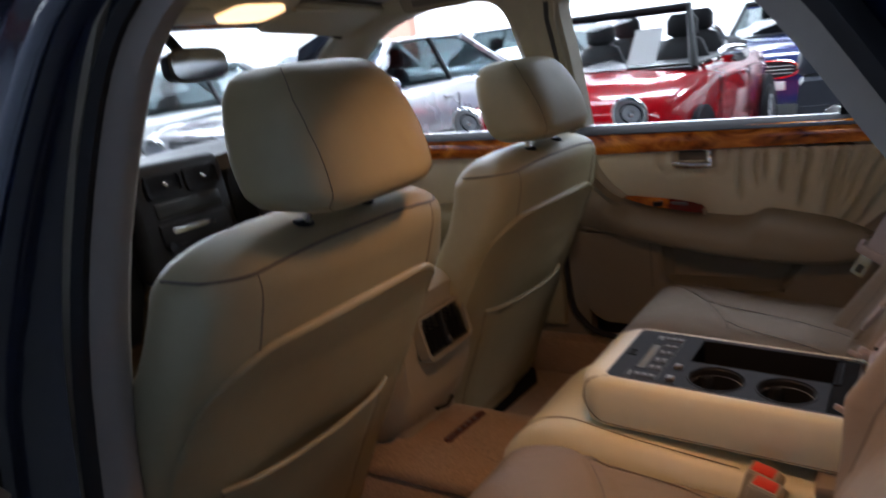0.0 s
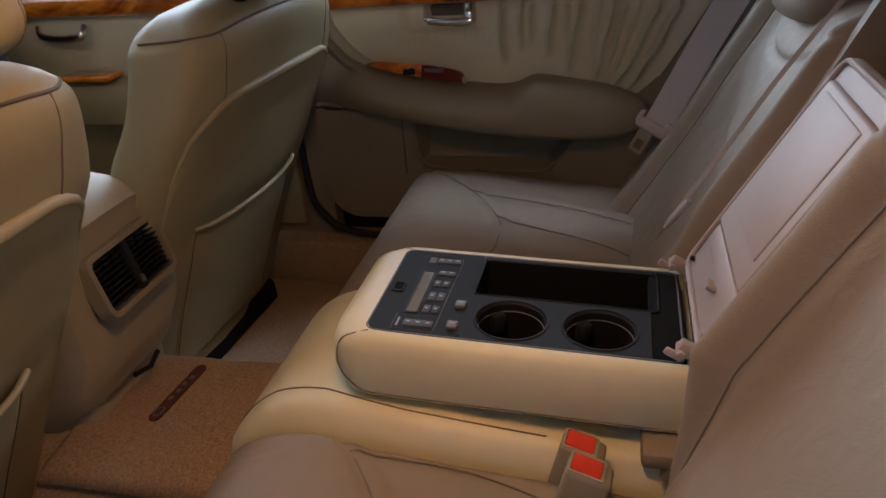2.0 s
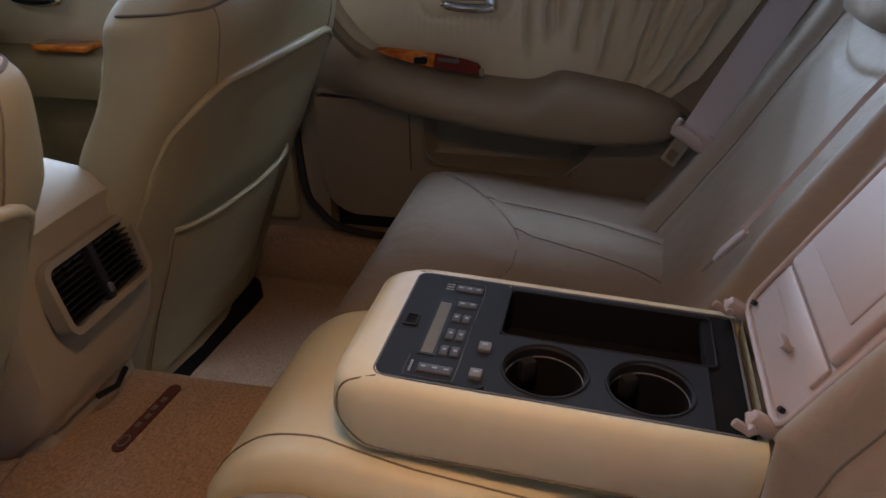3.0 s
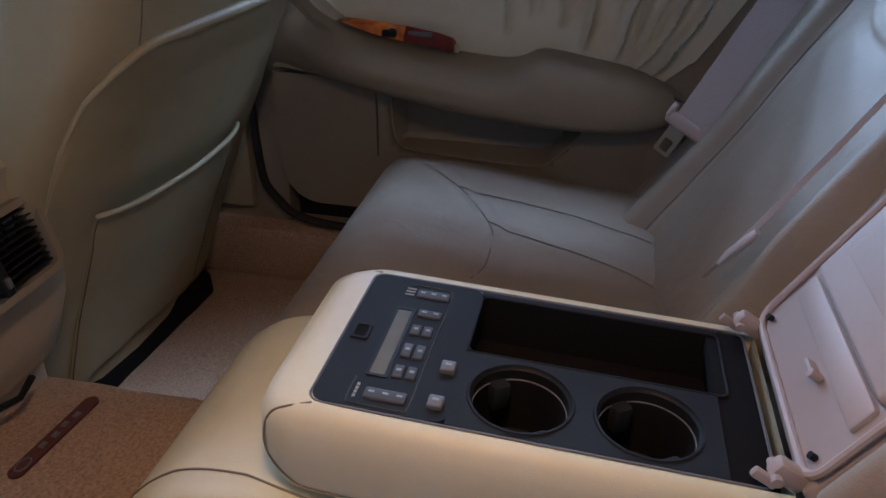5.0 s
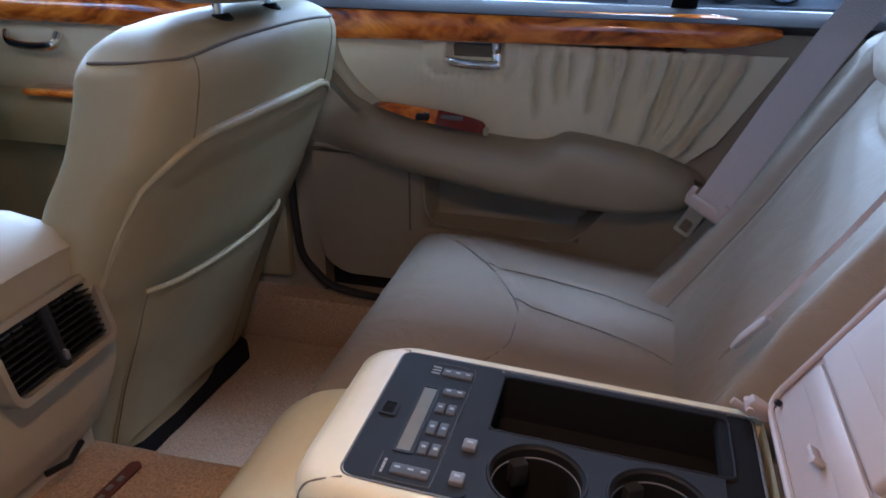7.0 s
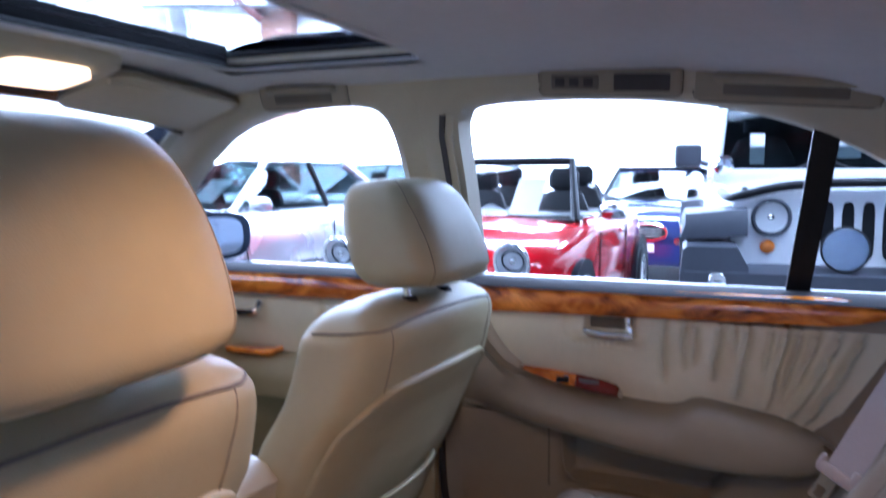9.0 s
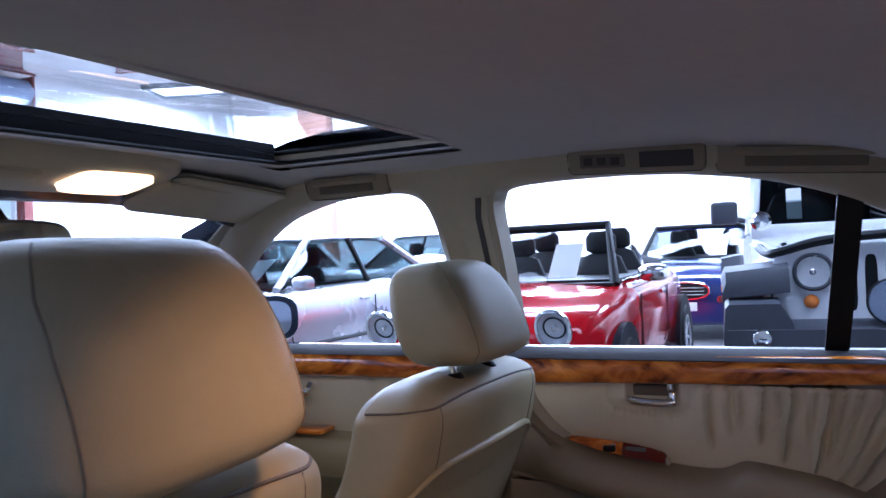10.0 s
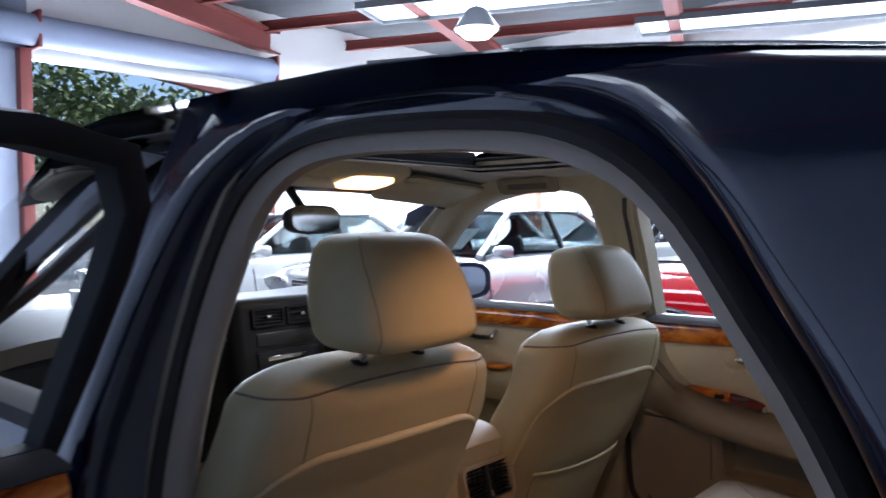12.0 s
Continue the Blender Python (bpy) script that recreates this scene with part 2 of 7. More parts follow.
def thing(name, label, category, group="", kind="", at=None):
    ob = new(name)
    ob.empty_display_size = 0.05
    if at:
        ob.matrix_world = at
    return tagged(ob, label, category, group, kind)


def single(name, piece, mat, label, category, group="", kind="", sharp=35):
    return tagged(part(name, piece, mat, None, "", sharp), label, category, group, kind)


def rbox(c, s, r=0.004, seg=2, m=None):
    """A box at c of size s with rounded edges."""
    bm = bmesh.new()
    bmesh.ops.create_cube(bm, size=1)
    for v in bm.verts:
        v.co = Vector((v.co.x * s[0], v.co.y * s[1], v.co.z * s[2]))
    r = min(r, 0.49 * min(s))
    if r > 0:
        bmesh.ops.bevel(bm, geom=bm.edges[:], offset=r, segments=seg, profile=0.5, affect="EDGES")
    bm.verts.index_update()
    vs = [Vector(v.co) for v in bm.verts]
    fs = [tuple(v.index for v in f.verts) for f in bm.faces]
    bm.free()
    if m:
        vs = [m @ v for v in vs]
    return [tuple(v + Vector(c)) for v in vs], fs


def loft(loops, cap=True, closed=True):
    n = len(loops[0])
    verts = [tuple(p) for lo in loops for p in lo]
    faces = []
    for i in range(len(loops) - 1):
        for j in range(n if closed else n - 1):
            a, b = i * n + j, i * n + (j + 1) % n
            faces.append((a, b, b + n, a + n))
    if cap and closed:
        faces.append(tuple(reversed(range(n))))
        faces.append(tuple(range((len(loops) - 1) * n, len(loops) * n)))
    return verts, faces


def tube(path, r, n=8, closed=False, flat=1.0):
    """A round bar along a path; flat squeezes it across."""
    path = [Vector(p) for p in path]
    loops, k = [], len(path)
    up = None
    for i, p in enumerate(path):
        a = path[(i - 1) % k] if (closed or i) else p
        b = path[(i + 1) % k] if (closed or i < k - 1) else p
        d = (b - a).normalized()
        if up is None:
            up = Vector((0, 0, 1)) if abs(d.z) < 0.9 else Vector((0, 1, 0))
        s = d.cross(up).normalized()
        up = s.cross(d).normalized()
        rr = r[i] if isinstance(r, (list, tuple)) else r
        loops.append([p + s * rr * math.cos(t) + up * rr * flat * math.sin(t) for t in (2 * math.pi * j / n for j in range(n))])
    if closed:
        loops.append(loops[0])
    return loft(loops, cap=not closed)


def curve_points(points, n):
    """n points on a smooth line through the given ones."""
    pts = [Vector(p) for p in points]
    out = []
    for i in range(n):
        s = i / (n - 1) * (len(pts) - 1)
        j = min(int(s), len(pts) - 2)
        k = s - j
        p1, p2 = pts[j], pts[j + 1]
        p0 = pts[j - 1] if j else p1 * 2 - p2
        p3 = pts[j + 2] if j + 2 < len(pts) else p2 * 2 - p1
        out.append(0.5 * (2 * p1 + (p2 - p0) * k + (2 * p0 - 5 * p1 + 4 * p2 - p3) * k * k + (3 * p1 - p0 - 3 * p2 + p3) * k ** 3))
    return out


def sheet(fn, nu, nv, thick, out=None):
    """A curved slab from fn(u, v), u and v from 0 to 1, grown to the back of its face (or along out)."""
    g = [[Vector(fn(i / nu, j / nv)) for j in range(nv + 1)] for i in range(nu + 1)]
    verts, faces = [], []
    back = []
    for i in range(nu + 1):
        for j in range(nv + 1):
            du = g[min(nu, i + 1)][j] - g[max(0, i - 1)][j]
            dv = g[i][min(nv, j + 1)] - g[i][max(0, j - 1)]
            nrm = Vector(out) if out else du.cross(dv).normalized()
            verts.append(g[i][j])
            back.append(g[i][j] + nrm * thick)
    n = len(verts)
    w = nv + 1
    for i in range(nu):
        for j in range(nv):
            a = i * w + j
            faces.append((a, a + 1, a + w + 1, a + w))
            faces.append((n + a + w, n + a + w + 1, n + a + 1, n + a))
    rim = [j for j in range(w)] + [i * w + nv for i in range(1, nu + 1)] + [nu * w + j for j in range(nv - 1, -1, -1)] + [i * w for i in range(nu - 1, 0, -1)]
    for a, b in zip(rim, rim[1:] + rim[:1]):
        faces.append((a, a + n, b + n, b))
    return verts + back, faces


def ring(a, b, n, count, cx=0.0, cy=0.0):
    """A superellipse: half sizes a and b, power n."""
    pts = []
    for k in range(count):
        t = 2 * math.pi * k / count
        c, s = math.cos(t), math.sin(t)
        pts.append((cx + a * math.copysign(abs(c) ** (2 / n), c), cy + b * math.copysign(abs(s) ** (2 / n), s)))
    return pts


def prism(outline, a, b, axis="x"):
    """An outline of (p, q) pushed from a to b along an axis."""
    put = {"x": lambda p, q, w: (w, p, q), "y": lambda p, q, w: (p, w, q), "z": lambda p, q, w: (p, q, w)}[axis]
    return loft([[put(p, q, w) for p, q in outline] for w in (a, b)])


def disc(c, r, depth, n=24, axis="y"):
    return moved(prism([(r * math.cos(2 * math.pi * k / n), r * math.sin(2 * math.pi * k / n)) for k in range(n)], -depth / 2, depth / 2, axis), Matrix.Translation(c))


def lathe(profile, n=24):
    """(radius, height) rows turned round z."""
    return loft([[(r * math.cos(2 * math.pi * k / n), r * math.sin(2 * math.pi * k / n), h) for k in range(n)] for r, h in profile])


def frame_of(outer, inner, a, b, axis="x"):
    """A flat frame between two outlines of equal count."""
    put = {"x": lambda p, q, w: (w, p, q), "y": lambda p, q, w: (p, w, q), "z": lambda p, q, w: (p, q, w)}[axis]
    n = len(outer)
    loops = [[put(p, q, w) for p, q in o] for o, w in ((outer, a), (outer, b), (inner, b), (inner, a), (outer, a))]
    return loft(loops, cap=False)


# ---- the sedan: shell ----
single("car_floor", rbox((0, 0.1, 0.29), (1.56, 2.8, 0.06), 0.01), CARPET, "tan carpet on the sedan's floor pan", "carpet", kind="structure")
single("car_tunnel", loft([[(px, y, pz) for px, pz in ((-0.20, 0.30), (-0.175, 0.42), (-0.145, 0.50), (-0.11, 0.520), (0.11, 0.520), (0.145, 0.50), (0.175, 0.42), (0.20, 0.30))] for y in (-0.15, 0.3, 0.8, 1.4)]), CARPET, "tan carpet over the sedan's centre tunnel", "carpet", kind="structure", sharp=60)


def headliner():
    """Roof lining with the sunroof's opening, curved down to the sides."""
    def z(x, y):
        return 1.425 - 0.035 * abs(x / 0.60) ** 5 - 0.06 * max(0, (y - 0.5) / 0.3) ** 2 - 0.08 * max(0, (-0.2 - y) / 0.5) ** 1.8
    xs = [-0.615, -0.59, -0.55, -0.5, -0.46, -0.3, 0, 0.3, 0.46, 0.5, 0.55, 0.59, 0.615]
    ys = [0.80, 0.7, 0.6, 0.50, 0.4, 0.3, 0.2, 0.09, -0.1, -0.3, -0.5, -0.7, -0.9, -1.0]
    verts, faces = [], []
    for up in (0, 0.03):
        verts += [(x, y, z(x, y) + up) for x in xs for y in ys]
    n, w = len(xs) * len(ys), len(ys)
    for i in range(len(xs) - 1):
        for j in range(len(ys) - 1):
            if abs((xs[i] + xs[i + 1]) / 2) < 0.46 and 0.09 < (ys[j] + ys[j + 1]) / 2 < 0.50:
                continue
            a = i * w + j
            faces += [(a, a + 1, a + w + 1, a + w), (n + a + w, n + a + w + 1, n + a + 1, n + a)]
    return verts, faces


single("ceiling_lining", headliner(), LINING, "grey-beige cloth headliner with an open sunroof", "ceiling", kind="structure")


# ---- front seats ----
REAR_Y = [(0.40, 0.250), (0.55, 0.195), (0.74, 0.104), (0.84, 0.046), (0.90, 0.012), (0.945, -0.022), (1.0, -0.043), (1.035, -0.052), (1.058, -0.046), (1.076, -0.022), (1.086, 0.02)]
HALF_W = [(0.40, 0.262), (0.6, 0.282), (0.8, 0.280), (0.93, 0.263), (1.0, 0.245), (1.04, 0.232), (1.062, 0.208), (1.078, 0.172), (1.086, 0.11)]
DEPTH = [(0.40, 0.11), (0.6, 0.13), (0.9, 0.14), (1.0, 0.15), (1.035, 0.155), (1.058, 0.14), (1.076, 0.095), (1.086, 0.03)]
POW = 4.0


def seat_rear(x, z, out=0.0):
    """A point on the backrest's rear face, pushed out by some metres."""
    w, d = smooth_table(HALF_W, z), smooth_table(DEPTH, z) / 2
    k = min(0.999, abs(x) / w)
    y = smooth_table(REAR_Y, z) + d - d * (1 - k ** POW) ** (1 / POW)
    return (x, y - out, z)


def seat_top_z(x):
    return 1.058 - 0.012 * (abs(x) / 0.2) ** 3


def front_seat(m, label, ahead=0.0):
    seat = thing("front_seat", label, "car seat", "front seats", at=m)
    zs = [0.445 + 0.555 * i / 22 for i in range(23)] + [1.0 + 0.0845 * i / 14 for i in range(1, 15)]
    loops = []
    for z in zs:
        d = smooth_table(DEPTH, z) / 2
        loops.append([(px, py, z) for px, py in ring(smooth_table(HALF_W, z), d, POW, 44, 0, smooth_table(REAR_Y, z) + d)])
    part("backrest", loft(loops), LEATHER, seat, sharp=60)

    def panel(u, v):
        x = (u * 2 - 1) * (0.246 + 0.016 * min(1.0, max(0.0, 2.4 * (1 - v))))
        k = max(0.0, (abs(u * 2 - 1) - 0.55) / 0.45)
        top = 0.958 - 0.095 * (1 - math.sqrt(max(0.0, 1 - k * k)))
        z = 0.465 + (top - 0.465) * v
        fold = 0.0035 * math.sin(x * 21 + z * 6 + 1.2) * math.sin(math.pi * min(1.0, v * 1.05)) * (1 - k)
        return seat_rear(x, z, 0.005 + fold + 0.003 * noise.noise(Vector((x * 7, z * 5, 4.0))) * (1 - v))
    part("back_panel", sheet(panel, 44, 30, 0.010, (0, 1, 0)), LEATHER, seat, sharp=60)
    lip = [Vector(panel(0.0, v)) for v in (0.1, 0.35, 0.6, 0.8)] + [Vector(panel(u / 30, 1)) for u in range(31)] + [Vector(panel(1.0, v)) for v in (0.8, 0.6, 0.35, 0.1)]
    swell = [0.0015] * 4 + [0.002 + 0.006 * math.sin(math.pi * u / 30) ** 0.5 for u in range(31)] + [0.0025] * 4
    part("panel_lip", tube([p + Vector((0, 0.0035, 0)) for p in lip], swell, 10), LEATHER, seat, sharp=60)

    def pocket(u, v):
        x = (u * 2 - 1) * (0.176 - 0.01 * (1 - v))
        z = 0.475 + (0.755 - 0.475) * v
        edge = min(1.0, 10 * min(u, 1 - u)) ** 0.6
        sag = 0.010 * math.sin(math.pi * u) * v ** 3
        puff = 0.004 * noise.noise(Vector((x * 11, z * 8, 9.0)))
        return seat_rear(x, z - sag, 0.008 + (0.008 + 0.014 * v * math.sin(math.pi * u) ** 0.7 + puff) * edge)
    pk = part("map_pocket", sheet(pocket, 36, 24, 0.006, (0, 1, 0)), LEATHER, seat, sharp=60)
    part("pocket_hem", tube([pocket(u / 24, 1) for u in range(25)], 0.0042, 8), LEATHER, pk, sharp=60)
    for u in (0.012, 0.988):
        part("pocket_seam", tube([pocket(u, v / 12) for v in range(13)], 0.0010, 5), SEAM, pk)
    pipe = [Vector(seat_rear(-0.165 + 0.33 * i / 32, seat_top_z(-0.165 + 0.33 * i / 32), 0.0008)) for i in range(33)]
    cy = smooth_table(REAR_Y, 1.05) + smooth_table(DEPTH, 1.05) / 2
    for s in (-1, 1):
        ext = [Vector((s * 0.187, cy - 0.0635, 1.050)), Vector((s * 0.212, cy - 0.046, 1.0505)), Vector((s * 0.2225, cy - 0.02, 1.051)), Vector((s * 0.2225, cy + 0.03, 1.051))]
        pipe = pipe + ext if s > 0 else list(reversed(ext)) + pipe
    part("top_piping", tube(curve_points(pipe, 120), 0.0019, 6), SEAM, seat, "dark piping")
    for s in (-1, 1):
        part("side_seam", tube([seat_rear(s * 0.172, 1.048 - (1.048 - 0.945) * i / 8) for i in range(9)], 0.0010, 5), STITCH, seat)
    # headrest
    hr_rows = [(1.094, 0.066, 0.036), (1.097, 0.092, 0.052), (1.105, 0.113, 0.068), (1.12, 0.125, 0.077), (1.16, 0.125, 0.080), (1.20, 0.117, 0.077), (1.232, 0.107, 0.069), (1.251, 0.095, 0.056), (1.260, 0.080, 0.040), (1.263, 0.056, 0.02)]
    wt, dt = [(z, w) for z, w, d in hr_rows], [(z, d) for z, w, d in hr_rows]

    def hr_y(z):
        return -0.028 + ahead + (z - 1.15) * 0.28
    loops = []
    for i in range(31):
        z = 1.094 + 0.169 * (0.5 - 0.5 * math.cos(math.pi * i / 30))
        loops.append([(px, py, z) for px, py in ring(smooth_table(wt, z), smooth_table(dt, z), 3.8, 56, 0, hr_y(z))])
    head = part("headrest", loft(loops), LEATHER, seat, sharp=60)
    for s in (-1, 1):
        seam = []
        for i in range(29):
            z = 1.099 + 0.160 * i / 28
            w, d = smooth_table(wt, z), smooth_table(dt, z)
            x = s * min(0.100 - 0.10 * max(0.0, z - 1.19), w * 0.88)
            seam.append((x, hr_y(z) - d * (1 - (abs(x) / w) ** 3.8) ** (1 / 3.8), z))
        part("headrest_seam", tube(seam, 0.0009, 6), SEAM_SOFT, head)
        part("headrest_post", tube([(s * 0.06, -0.010, 1.05), (s * 0.06, -0.030 + ahead, 1.11)], 0.006, 10), CHROME, head, "chrome post")
        part("post_collar", moved(lathe([(0.0, 0.0), (0.015, 0.0), (0.015, 0.006), (0.010, 0.012), (0.0, 0.012)], 14), Matrix.Translation((s * 0.06, -0.012, 1.070))), BLACK, head, "black collar")
    # cushion and base
    cush = loft([[(px, py, z) for px, py in ring(w, d, 3.2, 32, 0, 0.50)] for z, w, d in ((0.40, 0.23, 0.25), (0.44, 0.25, 0.27), (0.54, 0.255, 0.275), (0.575, 0.24, 0.26), (0.585, 0.20, 0.22))])
    part("seat_cushion", cush, LEATHER, seat, sharp=60)
    # base stretched backwards in black to draw the shadow below the backrest
    part("seat_base", rbox((0, 0.507, 0.392), (0.48, 0.545, 0.110), 0.015), MATT_BLACK, seat, "seat rail base, black for the shadow under the seat")
    return seat


front_seat(pose(-0.408, 0, 0), "cream leather front passenger seat, bathed in warm lamp light")
front_seat(pose(0.372, 0.060, -0.04) @ pose(0, 0, 0.95, -4, 0, -3) @ pose(0, 0, -0.95), "cream leather driver seat beside the far door", 0.022)


# ---- rear bench ----
CUSHION = [(-0.095, 0.38), (-0.075, 0.47), (-0.070, 0.55), (-0.082, 0.605), (-0.115, 0.638), (-0.17, 0.652), (-0.25, 0.648), (-0.40, 0.632), (-0.58, 0.615)]


def along(profile, v):
    """A point on a smooth profile, v from 0 to 1 by count of rows."""
    s = v * (len(profile) - 1)
    return (smooth_table([(i, p[0]) for i, p in enumerate(profile)], s), smooth_table([(i, p[1]) for i, p in enumerate(profile)], s))


def groove(d, width=0.0045, deep=0.008):
    return -deep * math.exp(-(d / width) ** 2)


def field_front(x):
    """Front edge of the cushion's sewn-in seat field."""
    return -0.310 + 1.6 * max(0.0, abs(x - 0.36) - 0.03) ** 1.6


def field_lines(y):
    """Where the long seams of the seat field run at y."""
    line = 0.547 - 1.4 * (y + 0.315) ** 2
    return (line, 0.443 - 1.4 * (y + 0.29) ** 2, 0.72 - line)


def cushion_point(u, v):
    x = 0.140 + 0.545 * u
    y, z = along(CUSHION, v)
    top = min(1.0, max(0.0, (v - 0.35) / 0.15))
    d = field_front(x) - y
    z -= 0.010 * min(1.0, max(0.0, d / 0.03)) * top
    z += groove(d, 0.009, 0.006) * top
    if d > 0:
        z += sum(groove(x - line, 0.008, 0.005) for line in field_lines(y)) * min(1.0, d / 0.02)
        z += 0.004 * math.sin((x - 0.443) * 30) ** 2
    e = min(u * 0.545, (1 - u) * 0.545)
    z -= 0.045 * max(0.0, 1 - e / 0.04) ** 2 * (0.35 + 0.65 * top)
    y -= 0.02 * max(0.0, 1 - e / 0.05) ** 2 * (1 - top)
    z += 0.0022 * noise.noise(Vector((x * 14, y * 14, 3.0))) + 0.0006 * noise.noise(Vector((x * 30, y * 30, 5.0)))
    return (x, y, z)


def on_cushion(x, y):
    """The cushion's surface above a plan point."""
    lo, hi = 0.5, 1.0
    for _ in range(24):
        v = (lo + hi) / 2
        lo, hi = (v, hi) if cushion_point((x - 0.14) / 0.545, v)[1] > y else (lo, v)
    return Vector(cushion_point((x - 0.14) / 0.545, lo)) + Vector((0, 0, 0.0018))


def cushion_seams():
    arc = [on_cushion(x, field_front(x)) for x in (0.19 + 0.42 * i / 50 for i in range(51))]
    rows = [arc]
    for k in range(3):
        start = -0.20
        while start > field_front(field_lines(start)[k]) + 0.001:
            start -= 0.001
        ys = [start - (0.525 + start) * i / 30 for i in range(31)]
        rows.append([on_cushion(field_lines(y)[k], y) for y in ys])
    return [tube(p, 0.0012, 5) for p in rows]


def back_y(z):
    return -0.525 - (z - 0.60) * 0.56 - 0.12 * max(0.0, z - 0.95) ** 2


def back_point(u, v, inner=0.034):
    x = 0.138 + 0.575 * u - 0.05 * max(0.0, v - 0.5) ** 2 * (u * 2)
    z = 0.585 + 0.455 * v
    c = (x - 0.36) / 0.17
    y = back_y(z)
    k = min(1.0, max(0.0, (abs(c) - 0.80) / 0.40))
    k = k * k * (3 - 2 * k)
    y += k * ((inner * (0.05 + 0.95 * min(1.0, max(0.0, (z - 0.63) / 0.16))) if c < 0 else 0.034) + (0.02 if inner < 0.05 else 0.0) * max(0.0, (0.75 - z) / 0.15)) + 0.006 * (1 - min(1.0, abs(c)) ** 2)
    y += groove(abs(c) - 0.98, 0.05, 0.010) + groove(c - 0.98 - 0.55, 0.04, 0.004) + groove(z - 0.93 - 0.05 * c * c, 0.006, 0.006)
    e = min(u * 0.575, (1 - u) * 0.575)
    soft = 0.085 if inner > 0.05 and u < 0.5 else 0.035
    y -= (0.075 if soft > 0.05 else 0.05) * max(0.0, 1 - e / soft) ** 2
    y -= 0.030 * min(1.0, max(0.0, (x - 0.545) / 0.09))
    y -= 0.05 * max(0.0, (v - 0.90) / 0.10) ** 2
    z -= 0.012 * max(0.0, (v - 0.90) / 0.10) ** 2
    y += 0.003 * noise.noise(Vector((x * 10, z * 10, 7.0))) + 0.0005 * noise.noise(Vector((x * 30, z * 30, 2.0)))
    return (x, y, z)


def back_seams(inner=0.034):
    out = []
    for c in (-0.98, 0.98, 1.53):
        row = []
        for i in range(40):
            v = 0.05 + 0.85 * i / 39
            x = 0.36 + 0.17 * c
            u = (x - 0.138) / (0.575 - 0.10 * max(0.0, v - 0.5) ** 2)
            row.append(Vector(back_point(u, v, inner)) + Vector((0, 0.0008, 0)))
        out.append(tube(row, 0.0011, 5))
    return out


bench = thing("back_seat", "cream leather back bench seat with folded-down centre armrest", "car seat")
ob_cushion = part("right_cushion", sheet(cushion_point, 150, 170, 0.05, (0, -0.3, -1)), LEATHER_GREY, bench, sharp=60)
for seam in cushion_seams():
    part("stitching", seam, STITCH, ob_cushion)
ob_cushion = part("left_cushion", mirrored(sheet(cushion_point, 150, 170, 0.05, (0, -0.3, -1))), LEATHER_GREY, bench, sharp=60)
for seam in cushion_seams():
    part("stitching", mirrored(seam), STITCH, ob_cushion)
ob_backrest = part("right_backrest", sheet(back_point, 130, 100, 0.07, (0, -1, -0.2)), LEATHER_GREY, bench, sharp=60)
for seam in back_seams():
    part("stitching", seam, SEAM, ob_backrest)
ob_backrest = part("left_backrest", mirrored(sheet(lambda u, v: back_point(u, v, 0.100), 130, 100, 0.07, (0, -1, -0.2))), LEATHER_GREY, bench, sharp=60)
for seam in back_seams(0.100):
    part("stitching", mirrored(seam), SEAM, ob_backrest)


def middle_point(u, v):
    x = -0.150 + 0.30 * u
    y, z = along(CUSHION, v)
    e = min(u, 1 - u) * 0.30
    top = min(1.0, max(0.0, (v - 0.35) / 0.15))
    z += 0.012 * top - 0.03 * max(0.0, 1 - e / 0.025) ** 2 * top
    y += 0.018 * (1 - top) - 0.02 * max(0.0, 1 - e / 0.03) ** 2 * (1 - top)
    return (x, y, z)


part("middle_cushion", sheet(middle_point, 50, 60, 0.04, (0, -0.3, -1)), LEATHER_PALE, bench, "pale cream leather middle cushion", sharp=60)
side_line = [Vector(middle_point((0.150 + lerp_table([(0.30, -0.106), (0.5, -0.102), (0.65, -0.106), (0.78, -0.122), (0.9, -0.125)], v)) / 0.30, v)) + Vector((0, 0.0, 0.0006)) for v in (0.30 + 0.6 * k / 50 for k in range(51))]
part("side_seam", tube(side_line, 0.0011, 6), SEAM_SOFT, bench)
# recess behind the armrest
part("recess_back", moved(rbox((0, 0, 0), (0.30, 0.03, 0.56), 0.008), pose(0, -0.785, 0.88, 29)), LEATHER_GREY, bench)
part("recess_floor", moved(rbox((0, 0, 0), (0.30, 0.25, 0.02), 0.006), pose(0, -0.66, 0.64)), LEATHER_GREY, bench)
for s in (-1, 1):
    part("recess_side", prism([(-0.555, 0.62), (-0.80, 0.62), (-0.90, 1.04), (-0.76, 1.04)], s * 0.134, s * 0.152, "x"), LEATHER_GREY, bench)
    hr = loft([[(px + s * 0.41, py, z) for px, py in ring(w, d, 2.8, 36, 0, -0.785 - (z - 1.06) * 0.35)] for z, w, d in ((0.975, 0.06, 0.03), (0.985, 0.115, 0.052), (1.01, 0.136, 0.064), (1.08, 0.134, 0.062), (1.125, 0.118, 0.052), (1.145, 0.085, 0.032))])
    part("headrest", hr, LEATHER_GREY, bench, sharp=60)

# ---- centre armrest ----
# local axes: origin at the middle of the control panel's front edge, on its face
armrest = thing("folding_armrest", "cream leather folding armrest with charcoal control panel and cup holders", "armrest", at=pose(-0.005, -0.240, 0.7485, 3.0))


